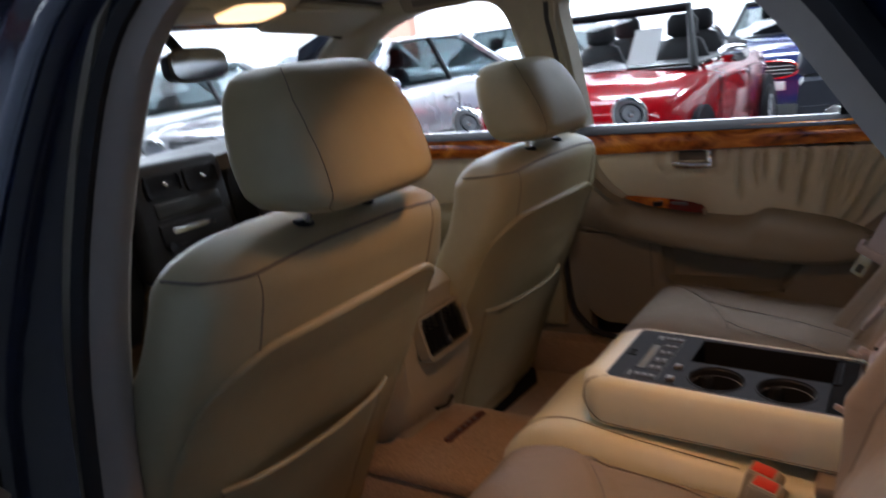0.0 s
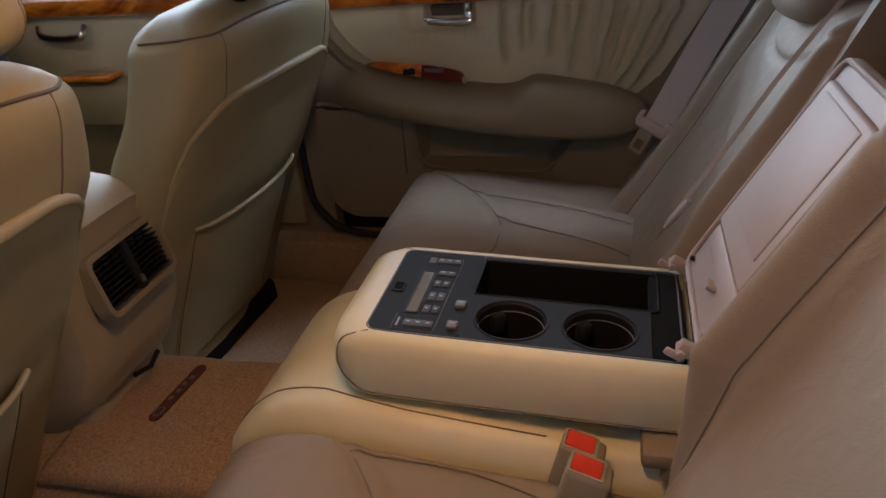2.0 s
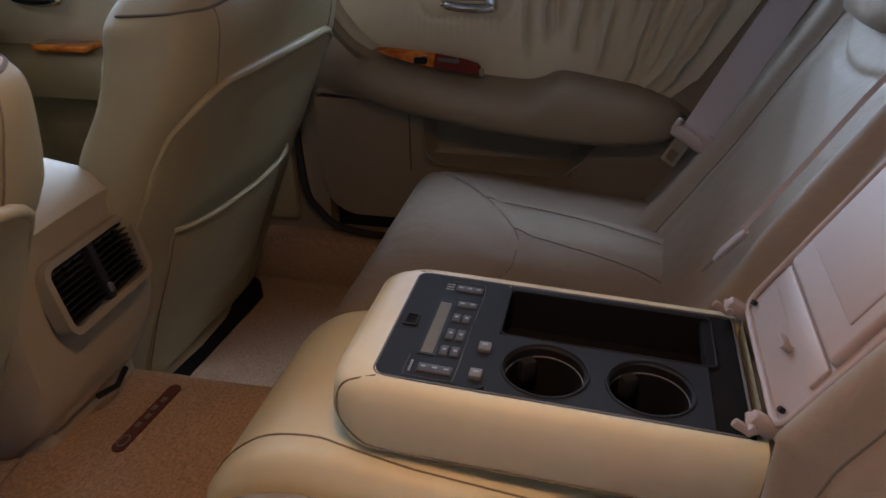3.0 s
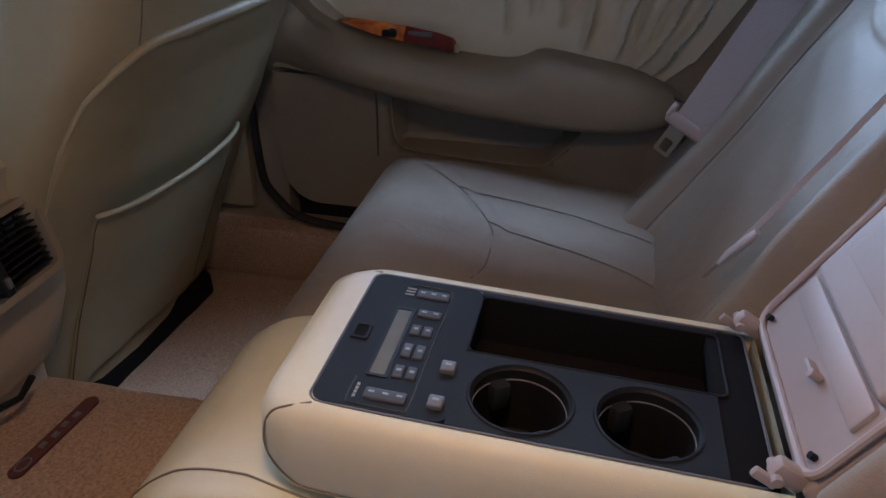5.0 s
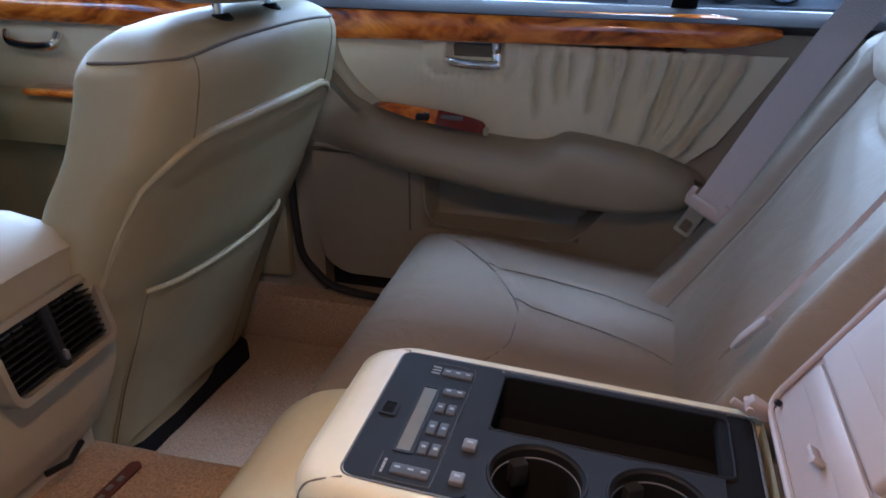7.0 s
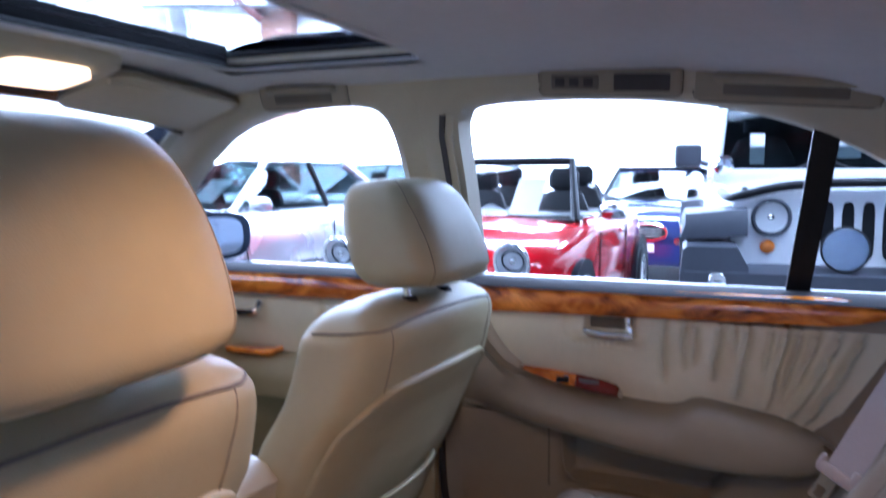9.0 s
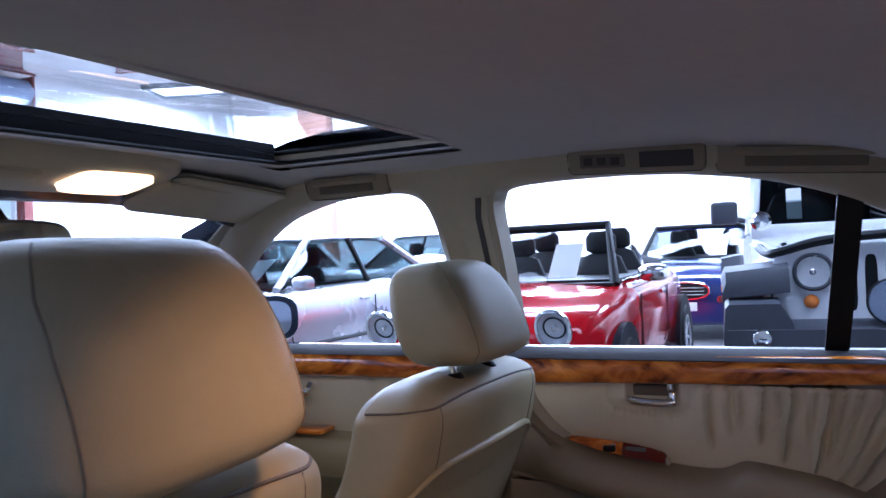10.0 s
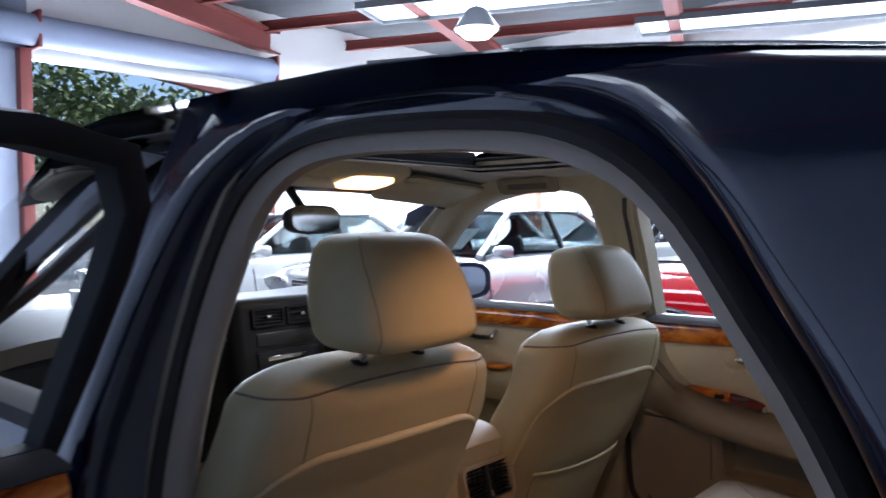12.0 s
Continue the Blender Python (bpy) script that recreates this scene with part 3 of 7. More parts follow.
ARM_ROWS = [(-0.083, 0.100, 0.018), (-0.079, 0.110, 0.008), (-0.05, 0.1165, 0.0), (-0.022, 0.1155, 0.001), (-0.008, 0.1125, 0.006), (-0.002, 0.107, 0.016), (-0.0005, 0.101, 0.028), (-0.0015, 0.0965, 0.0445), (-0.070, 0.0955, 0.0455)]


def arm_body():
    """Padded tub: top rim with rounded nose, wide soft sides."""
    loops = []
    for z, w, inset in ARM_ROWS:
        r = 0.042
        y0, y1 = 0.046 - inset, -0.345
        pts = [(-w, y1)] + [(-w + r - r * math.cos(a), y0 - r + r * math.sin(a)) for a in (math.pi / 2 * k / 10 for k in range(11))]
        pts += [(w - r + r * math.sin(a), y0 - r + r * math.cos(a)) for a in (math.pi / 2 * k / 10 for k in range(11))] + [(w, y1)]
        loops.append([(x, y, z) for x, y in pts])
    return loft(loops)


def arm_corner(side, z, a):
    """A point on the padding's rounded front corner, a from 0 at the nose to 90 at the flank."""
    w, inset = lerp_table([(r[0], r[1]) for r in ARM_ROWS[:7]], z), lerp_table([(r[0], r[2]) for r in ARM_ROWS[:7]], z)
    return (side * (w - 0.042 + 0.0425 * math.sin(radians(a))), 0.046 - inset - 0.042 + 0.0425 * math.cos(radians(a)), z)


part("padding", arm_body(), LEATHER_PALE, armrest, "pale cream leather padding", sharp=50)
for s in (-1, 1):
    seam_side = curve_points([arm_corner(s, z, a) for z, a in ((-0.0008, 62), (-0.006, 54), (-0.015, 46), (-0.030, 42), (-0.046, 46), (-0.060, 56), (-0.070, 72), (-0.0745, 90))] + [(s * 0.1122, y, -0.0755) for y in (-0.05, -0.12, -0.22, -0.335)], 90)
    part("side_seam", tube(seam_side, 0.0010, 6), SEAM_SOFT, armrest)


def rounded(x0, x1, y0, y1, r, n=5):
    pts = []
    for cx, cy, a0 in ((x1 - r, y1 - r, 0), (x0 + r, y1 - r, 90), (x0 + r, y0 + r, 180), (x1 - r, y0 + r, 270)):
        pts += [(cx + r * math.cos(radians(a0 + 90 * k / n)), cy + r * math.sin(radians(a0 + 90 * k / n))) for k in range(n + 1)]
    return pts


def square_ring(x0, x1, y0, y1, cx, cy, r, n=48):
    """Outlines of a rectangle and a circle with matching points."""
    circle, square = [], []
    for k in range(n):
        a = 2 * math.pi * (k + 0.5) / n
        c, s = math.cos(a), math.sin(a)
        circle.append((cx + r * c, cy + r * s))
        f = min(((x1 if c > 0 else x0) - cx) / c, ((y1 if s > 0 else y0) - cy) / s)
        square.append((cx + f * c, cy + f * s))
    for px, py in ((x0, y0), (x0, y1), (x1, y0), (x1, y1)):
        k = min(range(n), key=lambda i: math.hypot(square[i][0] - px, square[i][1] - py))
        square[k] = (px, py)
    return square, circle


PT, PB, CUP_R = 0.0, -0.010, 0.0405
CUPS = [(-0.0495, -0.152), (-0.0495, -0.249)]
plate = [prism(rounded(-0.094, 0.094, -0.1015, 0.002, 0.010), PB, PT, "z")]
for (cx, cy), (y0, y1) in zip(CUPS, ((-0.2005, -0.101), (-0.303, -0.2005))):
    sq, ci = square_ring(-0.094, -0.003, y0, y1, cx, cy, CUP_R)
    plate.append(frame_of(sq, ci, PB, PT, "z"))
plate += [rbox((0.0895, -0.206, (PT + PB) / 2), (0.008, 0.212, PT - PB), 0.001)]
part("control_panel", join(*plate), CHARCOAL, armrest, "charcoal grey control panel")
part("hinge_gap", rbox((0, -0.320, PT - 0.010), (0.190, 0.036, 0.016), 0.003), MATT_BLACK, armrest)
part("panel_rim", tube([(x, y, PT - 0.001) for x, y in rounded(-0.0955, 0.0955, -0.335, 0.0035, 0.011)], 0.0012, 6, closed=True), BUTTON, armrest)
for cx, cy in CUPS:
    at_cup = Matrix.Translation((cx, cy, PT))
    cup = part("cup_holder", moved(loft([[(r * math.cos(2 * math.pi * k / 48), r * math.sin(2 * math.pi * k / 48), h) for k in range(48)] for r, h in ((CUP_R, 0.0), (0.0375, -0.003), (0.0355, -0.062), (0.0005, -0.062), (0.0005, -0.066), (0.0395, -0.066), (CUP_R, 0.0))], cap=False), at_cup), BLACK, armrest, "black cup holder")
    part("cup_rim", moved(tube([(CUP_R * math.cos(a), CUP_R * math.sin(a), 0) for a in (2 * math.pi * k / 48 for k in range(48))], 0.0016, 6, closed=True), at_cup), CHARCOAL, cup)
    part("cup_rib", moved(tube([(0.0370 * math.cos(a), 0.0370 * math.sin(a), -0.012) for a in (2 * math.pi * k / 48 for k in range(48))], 0.0008, 5, closed=True), at_cup), BUTTON, cup)
    for a in (35, 215):
        part("cup_finger", moved(rbox((0.032, 0, -0.022), (0.012, 0.016, 0.024), 0.003), at_cup @ pose(0, 0, 0, 0, 0, a)), CHARCOAL, cup)
bx = frame_of(rounded(-0.0035, 0.087, -0.314, -0.100, 0.008), rounded(-0.001, 0.0845, -0.3115, -0.1025, 0.007), PT - 0.052, PT - 0.0008, "z")
part("storage_bin", join(bx, rbox((0.0418, -0.207, PT - 0.05), (0.088, 0.210, 0.003), 0)), MATT_BLACK, armrest, "open black storage bin")
part("bin_rim", tube([(x, y, PT - 0.0004) for x, y in rounded(-0.0015, 0.0850, -0.312, -0.102, 0.007)], 0.0011, 5, closed=True), CHARCOAL, armrest)
# lid, opened and leaning on the backrest
LID = pose(0, -0.342, 0.004, 27)
lid = part("lid", moved(rbox((0, -0.012, 0.150), (0.212, 0.022, 0.30), 0.010, 3), LID), PLASTIC_MAUVE, armrest, "opened mauve-beige lid")
part("lid_rim", moved(tube([(x, 0.001, z) for x, z in rounded(-0.102, 0.102, 0.012, 0.294, 0.018)], 0.0035, 8, closed=True), LID), PLASTIC_MAUVE, lid)
part("lid_band", moved(rbox((0, 0.000, 0.066), (0.176, 0.007, 0.024), 0.003, 2), LID), PLASTIC_MAUVE, lid)
part("lid_step", moved(join(rbox((0, 0.001, 0.176), (0.176, 0.012, 0.190), 0.005, 3), rbox((0, 0.006, 0.186), (0.140, 0.006, 0.150), 0.003, 2)), LID), PLASTIC_MAUVE, lid)
part("lid_catch", moved(join(rbox((-0.012, 0.004, 0.046), (0.020, 0.010, 0.005), 0.002), disc((-0.022, 0.005, 0.047), 0.0035, 0.010, 12, "y")), LID), PLASTIC_MAUVE, lid)
for s in (-1, 1):
    hinge = part("lid_hinge", moved(join(rbox((s * 0.092, 0.008, 0.006), (0.014, 0.026, 0.016), 0.004), tube([(s * 0.082, 0.016, 0.002), (s * 0.104, 0.016, 0.002)], 0.004, 10), rbox((s * 0.096, 0.020, -0.004), (0.006, 0.020, 0.008), 0.002)), LID), PLASTIC_MAUVE, lid)
    part("hinge_screw", moved(disc((s * 0.086, 0.003, 0.024), 0.0028, 0.005, 12), LID), BLACK, hinge)


# control keys
def key(x, y, sx, sy, bars=1, up=0.0018, r=0.0016):
    k = part("key", rbox((x, y, PT + up - 0.003), (sx, sy, 0.006), r, 3), BUTTON if up > 0.003 else KEY, armrest)
    for i in range(bars):
        part("key_marking", rbox((x + 0.001, y + (i - (bars - 1) / 2) * sy / bars, PT + up + 0.0001), (0.0022 if bars > 1 else 0.003, min(0.005, sy * 0.42 / bars), 0.0004), 0), MARKING, k)


key(0.0700, -0.0575, 0.0125, 0.0300, 3)
key(0.0390, -0.0610, 0.0110, 0.0210, 2)
for x, sx in ((0.0125, 0.0150), (-0.0175, 0.0190), (-0.0460, 0.0165)):
    key(x, -0.0545, sx, 0.0088)
    key(x, -0.0650, sx, 0.0088)
key(-0.0770, -0.0520, 0.0130, 0.0330, 3)
key(-0.0310, -0.0915, 0.0135, 0.0120, 1, 0.0042)
key(-0.0750, -0.0905, 0.0135, 0.0120, 1, 0.0042)
part("display", rbox((-0.0065, -0.0385, PT - 0.0011), (0.094, 0.0125, 0.003), 0.0008), LCD, armrest, "blank grey display")
part("display_bezel", frame_of(rounded(-0.0565, 0.0435, -0.0475, -0.0300, 0.002), rounded(-0.0535, 0.0405, -0.0448, -0.0322, 0.0015), PT - 0.001, PT + 0.0010, "z"), BLACK, armrest)
part("sensor_window", rbox((-0.0015, -0.0105, PT - 0.001), (0.0165, 0.0105, 0.003), 0.0005), MATT_BLACK, armrest, "black sensor window")
part("sensor_bezel", frame_of(rounded(-0.0125, 0.0095, -0.0185, -0.0030, 0.0025), rounded(-0.0098, 0.0068, -0.0158, -0.0055, 0.002), PT - 0.001, PT + 0.0016, "z"), CHARCOAL, armrest)
OUTLINE = ((0.084, -0.034), (0.0835, -0.066), (0.079, -0.0735), (0.05, -0.0745), (0.0, -0.0730), (-0.05, -0.0725), (-0.086, -0.0715), (-0.0905, -0.066), (-0.0905, -0.030), (-0.087, -0.0245), (-0.060, -0.0245))
part("key_group_outline", tube(curve_points([(x, y, PT + 0.0002) for x, y in OUTLINE], 60), 0.0006, 5), KEY, armrest)
for x in (0.0765, 0.0715, 0.0665):
    part("caption_bar", rbox((x, -0.0360, PT + 0.0002), (0.0020, 0.0085, 0.0008), 0), MARKING, armrest)
for k in range(4):
    part("caption_bar", rbox((-0.0690 - 0.0045 * k, -0.0290, PT + 0.0002), (0.0034, 0.0022, 0.0008), 0), MARKING, armrest)

# ---- far doors ----
ARM_T = [(-0.575, 0.737), (-0.562, 0.755), (-0.535, 0.772), (-0.48, 0.793), (-0.40, 0.807), (-0.345, 0.815), (-0.325, 0.814), (-0.305, 0.807), (-0.27, 0.803), (-0.196, 0.808), (-0.10, 0.820), (-0.013, 0.838), (0.045, 0.868), (0.08, 0.905), (0.13, 0.945)]
ARM_B = [(-0.575, 0.732), (-0.55, 0.712), (-0.50, 0.702), (-0.41, 0.697), (-0.218, 0.710), (-0.086, 0.730), (0.0, 0.741), (0.08, 0.752), (0.13, 0.757)]
ARM_X = [(-0.56, 0.700), (-0.54, 0.672), (-0.48, 0.655), (-0.3, 0.650), (-0.05, 0.660), (0.05, 0.690), (0.13, 0.715)]


# pleats of the gathered leather: place at the top, at the foot, where it fades, height
PLEATS = ((0.275, 0.27, 0.25, 0.6), (0.307, 0.305, 0.4, 0.6), (0.327, 0.325, 0.45, 0.6), (0.368, 0.355, 0.3, 0.9), (0.395, 0.39, 0.5, 0.5), (0.417, 0.395, 0.12, 1.1), (0.455, 0.43, 0.4, 0.5),
          (0.481, 0.443, 0.05, 1.1), (0.504, 0.46, 0.2, 0.8), (0.53, 0.47, 0.1, 0.7), (0.563, 0.478, 0.0, 1.1), (0.60, 0.50, 0.0, 0.9))


def rear_door(name, label):
    """Inner face of a rear door on the car's right, in the car's own place."""
    door = thing(name, label, "car door", kind="structure")
    loops = []
    for i in range(49):
        y = -0.573 + 0.705 * i / 48
        t, b, xi = smooth_table(ARM_T, y), smooth_table(ARM_B, y), smooth_table(ARM_X, y)
        # flat elbow rest at the back, a rolled edge further forward
        f = min(1.0, max(0.0, (-0.285 - y) / 0.05))
        f = f * f * (3 - 2 * f)
        h = t - b
        roll = [(0.775, t - 0.012), (0.752, t - 0.006), (0.733, t - 0.006), (0.712, t - 0.010), (0.694, t - 0.017), (xi + 0.018, t - 0.30 * h), (xi + 0.002, t - 0.52 * h), (xi, t - 0.66 * h), (xi + 0.004, b + 0.018), (xi + 0.02, b + 0.004), (0.72, b), (0.775, b + 0.004)]
        flat = [(0.775, t - 0.012), (0.752, t - 0.004), (0.735, t + 0.001), (0.712, t + 0.003), (0.690, t + 0.001), (xi + 0.016, t - 0.006), (xi + 0.003, t - 0.022), (xi, t - 0.45 * h), (xi + 0.004, b + 0.018), (xi + 0.02, b + 0.004), (0.72, b), (0.775, b + 0.004)]
        prof = [(p[0] + (q[0] - p[0]) * f, p[1] + (q[1] - p[1]) * f) for p, q in zip(roll, flat)]
        loops.append([(x, y, z) for x, z in prof])
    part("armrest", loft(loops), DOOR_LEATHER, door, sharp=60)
    # pale strip paints the light caught by the armrest's rounded front edge
    edge = [(0.004, 0.846), (0.020, 0.858), (0.042, 0.880), (0.062, 0.910), (0.078, 0.940), (0.084, 0.957)]
    sweep = [[(0.742, y - 0.004, z + 0.002), (0.728, y - 0.001, z + 0.001), (0.721, y + 0.004, z - 0.002), (0.718, y + 0.012, z - 0.007), (0.722, y + 0.022, z - 0.013), (0.742, y + 0.026, z - 0.016)] for y, z in ((p.x, p.y) for p in curve_points([(y, z, 0) for y, z in edge], 24))]
    part("highlight_sweep", loft(sweep), PLASTIC_PALE, door, "highlight on the armrest's front edge, put into pale plastic", sharp=60)

    def pad(u, v):
        y = 0.115 - (0.635 + 0.14 * v) * u
        low = smooth_table(ARM_T, max(-0.57, min(0.13, y))) - 0.012
        z = low + (0.957 - low) * v
        x = 0.738 - 0.012 * math.sin(math.pi * v)
        for top, foot, end, high in PLEATS:
            c = foot + (top - foot) * v + 0.004 * noise.noise(Vector((z * 22, top * 60, 0)))
            fade = min(1.0, max(0.0, (v - end) / 0.30)) * (1.0 if v < 0.95 else 0.5)
            d = y + c
            x -= 0.036 * high * fade * math.exp(-(abs(d) / 0.0052) ** 1.4)
        # raised lobe round the latch, puckered below its lip
        e = math.hypot(max(0.0, abs(y + 0.160) - 0.055), max(0.0, 0.930 - z)) - 0.025
        x -= 0.006 * min(1.0, max(0.0, -e / 0.022)) - 0.004 * math.exp(-((e - 0.004) / 0.006) ** 2)
        if 0.0 < e < 0.05 and z < 0.91:
            x -= 0.004 * math.sin(y * 260) ** 4 * math.exp(-e / 0.015)
        x += 0.020 * min(1.0, max(0.0, min(0.052 - abs(y + 0.168), z - 0.918) / 0.014))
        return (x, y, z)
    part("leather_pad", sheet(pad, 240, 60, 0.03, (1, 0, 0)), PAD_LEATHER, door, "gathered cream leather panel with pleats", sharp=60)

    def wood(u, v):
        y = 0.125 - 0.765 * u
        w = 1 - 0.75 * max(0.0, (u - 0.86) / 0.14) ** 2
        zc = 0.980 + 0.013 * u
        return (0.722 - 0.013 * math.sin(math.pi * v), y, zc + (v - 0.5) * (0.056 - 0.008 * u) * w)
    part("wood_trim", sheet(wood, 50, 10, 0.02, (1, 0, 0)), WOOD, door, "glossy orange burl walnut strip", sharp=60)

    def low(u, v):
        y = 0.142 - 0.86 * u
        z = 0.488 + (0.742 - 0.488) * v
        z0 = z
        r = 0.075
        if u * 0.86 < r:
            z = max(z, 0.488 + r - math.sqrt(max(0.0, r * r - (r - u * 0.86) ** 2)))
        x = 0.736 + 0.012 * (1 - v)
        inside = max(0.0, min(1.0, min((-0.075 - y) / 0.012, (y + 0.425 - 0.75 * (0.70 - z)) / 0.012, (z - 0.612) / 0.010)))
        return (x + 0.055 * inside, y, z)
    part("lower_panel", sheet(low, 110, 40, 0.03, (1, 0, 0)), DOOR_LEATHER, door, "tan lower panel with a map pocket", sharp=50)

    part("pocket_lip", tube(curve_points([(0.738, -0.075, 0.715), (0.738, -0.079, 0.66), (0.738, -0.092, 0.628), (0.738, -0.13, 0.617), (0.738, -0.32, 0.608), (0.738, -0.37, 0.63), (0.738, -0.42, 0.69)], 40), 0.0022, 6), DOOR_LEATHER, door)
    part("panel_seam", tube([(0.737, -0.049, 0.735), (0.740, -0.049, 0.60)], 0.0018, 6), SEAM, door)
    part("sill_cap", loft([[(0.712, y, 1.006), (0.718, y, 1.012), (0.76, y, 1.020), (0.80, y, 1.018), (0.80, y, 0.99), (0.74, y, 0.99)] for y in (0.13, -0.2, -0.5, -0.8)]), SILL, door, "grey soft window sill")
    # latch handle
    h = part("door_handle", tube(curve_points([(0.716, -0.122, 0.929), (0.711, -0.135, 0.926), (0.708, -0.165, 0.924), (0.707, -0.20, 0.924), (0.709, -0.212, 0.926)], 24), [0.0045] * 4 + [0.0065] * 20, 10, flat=1.2), CHROME, door, "chrome latch handle")
    part("handle_pivot", rbox((0.714, -0.208, 0.931), (0.014, 0.016, 0.028), 0.004), CHROME, h)
    part("handle_arm", rbox((0.728, -0.203, 0.950), (0.014, 0.012, 0.018), 0.004), CHROME, h)
    # back of the recess coloured dark to carry the shadow inside it
    part("handle_cup", rbox((0.754, -0.168, 0.937), (0.02, 0.094, 0.032), 0.008), SEAM, door, "handle recess, its shadow put into a dark brown")
    # switch plate: a slim wooden wedge between the leather and the armrest
    foot = [(0.000, 0.846), (-0.03, 0.836), (-0.062, 0.8275), (-0.106, 0.820), (-0.16, 0.8125), (-0.194, 0.810)]
    head = [(0.000, 0.8495), (-0.04, 0.8475), (-0.111, 0.841), (-0.165, 0.833), (-0.186, 0.827), (-0.194, 0.818)]

    def on_plate(y, v, out=0.0):
        lo, hi = lerp_table([(-a, b) for a, b in foot], -y), lerp_table([(-a, b) for a, b in head], -y)
        return Vector((0.699 + 0.017 * v - out, y, lo + (hi - lo) * v + 0.5 * out))
    sw = part("switch_plate", sheet(lambda u, v: on_plate(-0.002 - 0.106 * u, v), 16, 4, 0.012, (1, 0, -0.3)), WOOD, door, "burl walnut switch plate", sharp=60)
    part("ashtray_lid", sheet(lambda u, v: on_plate(-0.1095 - 0.0825 * u, v, 0.001), 14, 4, 0.012, (1, 0, -0.3)), WOOD_RED, sw, "dark red lacquered ashtray lid", sharp=60)
    part("window_switch", moved(rbox((0, 0, 0), (0.012, 0.024, 0.011), 0.003, 3), Matrix.Translation(on_plate(-0.084, 0.30, 0.002))), BLACK, sw, "black window switch")
    # chrome chip put in as the highlight on the switch
    part("switch_glint", moved(rbox((0, 0, 0), (0.003, 0.010, 0.003), 0.001), Matrix.Translation(on_plate(-0.091, 0.62, 0.007))), CHROME, sw)
    part("ashtray_tab", moved(rbox((0, 0, 0), (0.006, 0.040, 0.008), 0.002), Matrix.Translation(on_plate(-0.134, 0.66, 0.001))), BUTTON, sw, "grey metal tab")
    part("plate_end", moved(rbox((0, 0, 0), (0.014, 0.009, 0.014), 0.004, 3), Matrix.Translation(on_plate(-0.196, 0.35, 0.001))), PLASTIC_PALE, sw)
    return door


rear_right = rear_door("door_1", "closed rear door with burl walnut trim and cream leather")


def front_door(name):
    door = thing(name, "closed front door with burl walnut trim and cream leather", "car door", kind="structure")
    part("wood_trim", sheet(lambda u, v: (0.716 - 0.013 * math.sin(math.pi * v), 1.0 - 0.80 * u, 0.981 + (v - 0.5) * 0.052), 40, 10, 0.02, (1, 0, 0)), WOOD, door, "glossy burl walnut strip", sharp=60)

    def pad(u, v):
        y = 1.0 - 0.80 * u
        pleat = sum(groove(y - c + 0.05 * (1 - v), 0.008, 0.006) for c in (0.30, 0.335, 0.37, 0.41, 0.45, 0.49))
        return (0.735 - 0.012 * math.sin(math.pi * v) - pleat, y, 0.80 + 0.157 * v)
    part("leather_pad", sheet(pad, 90, 12, 0.03, (1, 0, 0)), PAD_LEATHER, door, sharp=60)
    part("armrest", loft([[(x, y, z) for x, z in ((0.76, 0.82), (0.70, 0.825), (0.665, 0.81), (0.655, 0.77), (0.67, 0.73), (0.75, 0.72))] for y in (0.20, 0.35, 0.6, 0.8, 1.0)]), LEATHER, door, sharp=60)
    part("lower_panel", rbox((0.745, 0.60, 0.60), (0.03, 0.80, 0.26), 0.01), LEATHER, door)
    part("sill_cap", loft([[(0.712, y, 1.006), (0.718, y, 1.012), (0.76, y, 1.020), (0.80, y, 1.018), (0.80, y, 0.99), (0.74, y, 0.99)] for y in (0.22, 0.6, 1.0)]), SILL, door, "grey soft window sill")
    part("door_handle", tube(curve_points([(0.722, 0.76, 0.932), (0.708, 0.745, 0.916), (0.704, 0.70, 0.910), (0.704, 0.645, 0.914), (0.72, 0.637, 0.935)], 20), 0.0065, 10, flat=1.4), CHROME, door, "chrome latch handle")
    part("switch_plate", rbox((0.69, 0.635, 0.832), (0.06, 0.12, 0.012), 0.004), WOOD, door, "burl walnut switch plate")
    return door


front_right = front_door("door_2")
front_left = copy_thing(front_right, Matrix())
front_left.name = "door_3"
front_left.scale = (-1, 1, 1)


# ---- window frames and pillars ----
def side_x(z):
    return 0.800 - 0.50 * (z - 1.01) - 0.25 * max(0.0, z - 1.2) ** 2


REAR_IN = [(0.118, 1.018), (0.112, 1.10), (0.106, 1.20), (0.102, 1.30), (0.092, 1.338), (0.065, 1.357), (-0.05, 1.362), (-0.18, 1.360), (-0.30, 1.350), (-0.42, 1.328), (-0.53, 1.29), (-0.62, 1.242), (-0.70, 1.18), (-0.77, 1.10), (-0.82, 1.018)]
REAR_OUT = [(0.18, 1.018), (0.18, 1.10), (0.178, 1.20), (0.176, 1.30), (0.175, 1.36), (0.172, 1.41), (-0.05, 1.415), (-0.18, 1.414), (-0.30, 1.408), (-0.45, 1.395), (-0.60, 1.37), (-0.75, 1.33), (-0.88, 1.27), (-0.97, 1.17), (-1.02, 1.018)]
FRONT_IN = [(1.01, 1.018), (0.955, 1.075), (0.875, 1.155), (0.79, 1.226), (0.70, 1.287), (0.61, 1.329), (0.50, 1.356), (0.40, 1.365), (0.32, 1.363), (0.264, 1.350), (0.242, 1.315), (0.237, 1.24), (0.235, 1.12), (0.234, 1.018)]
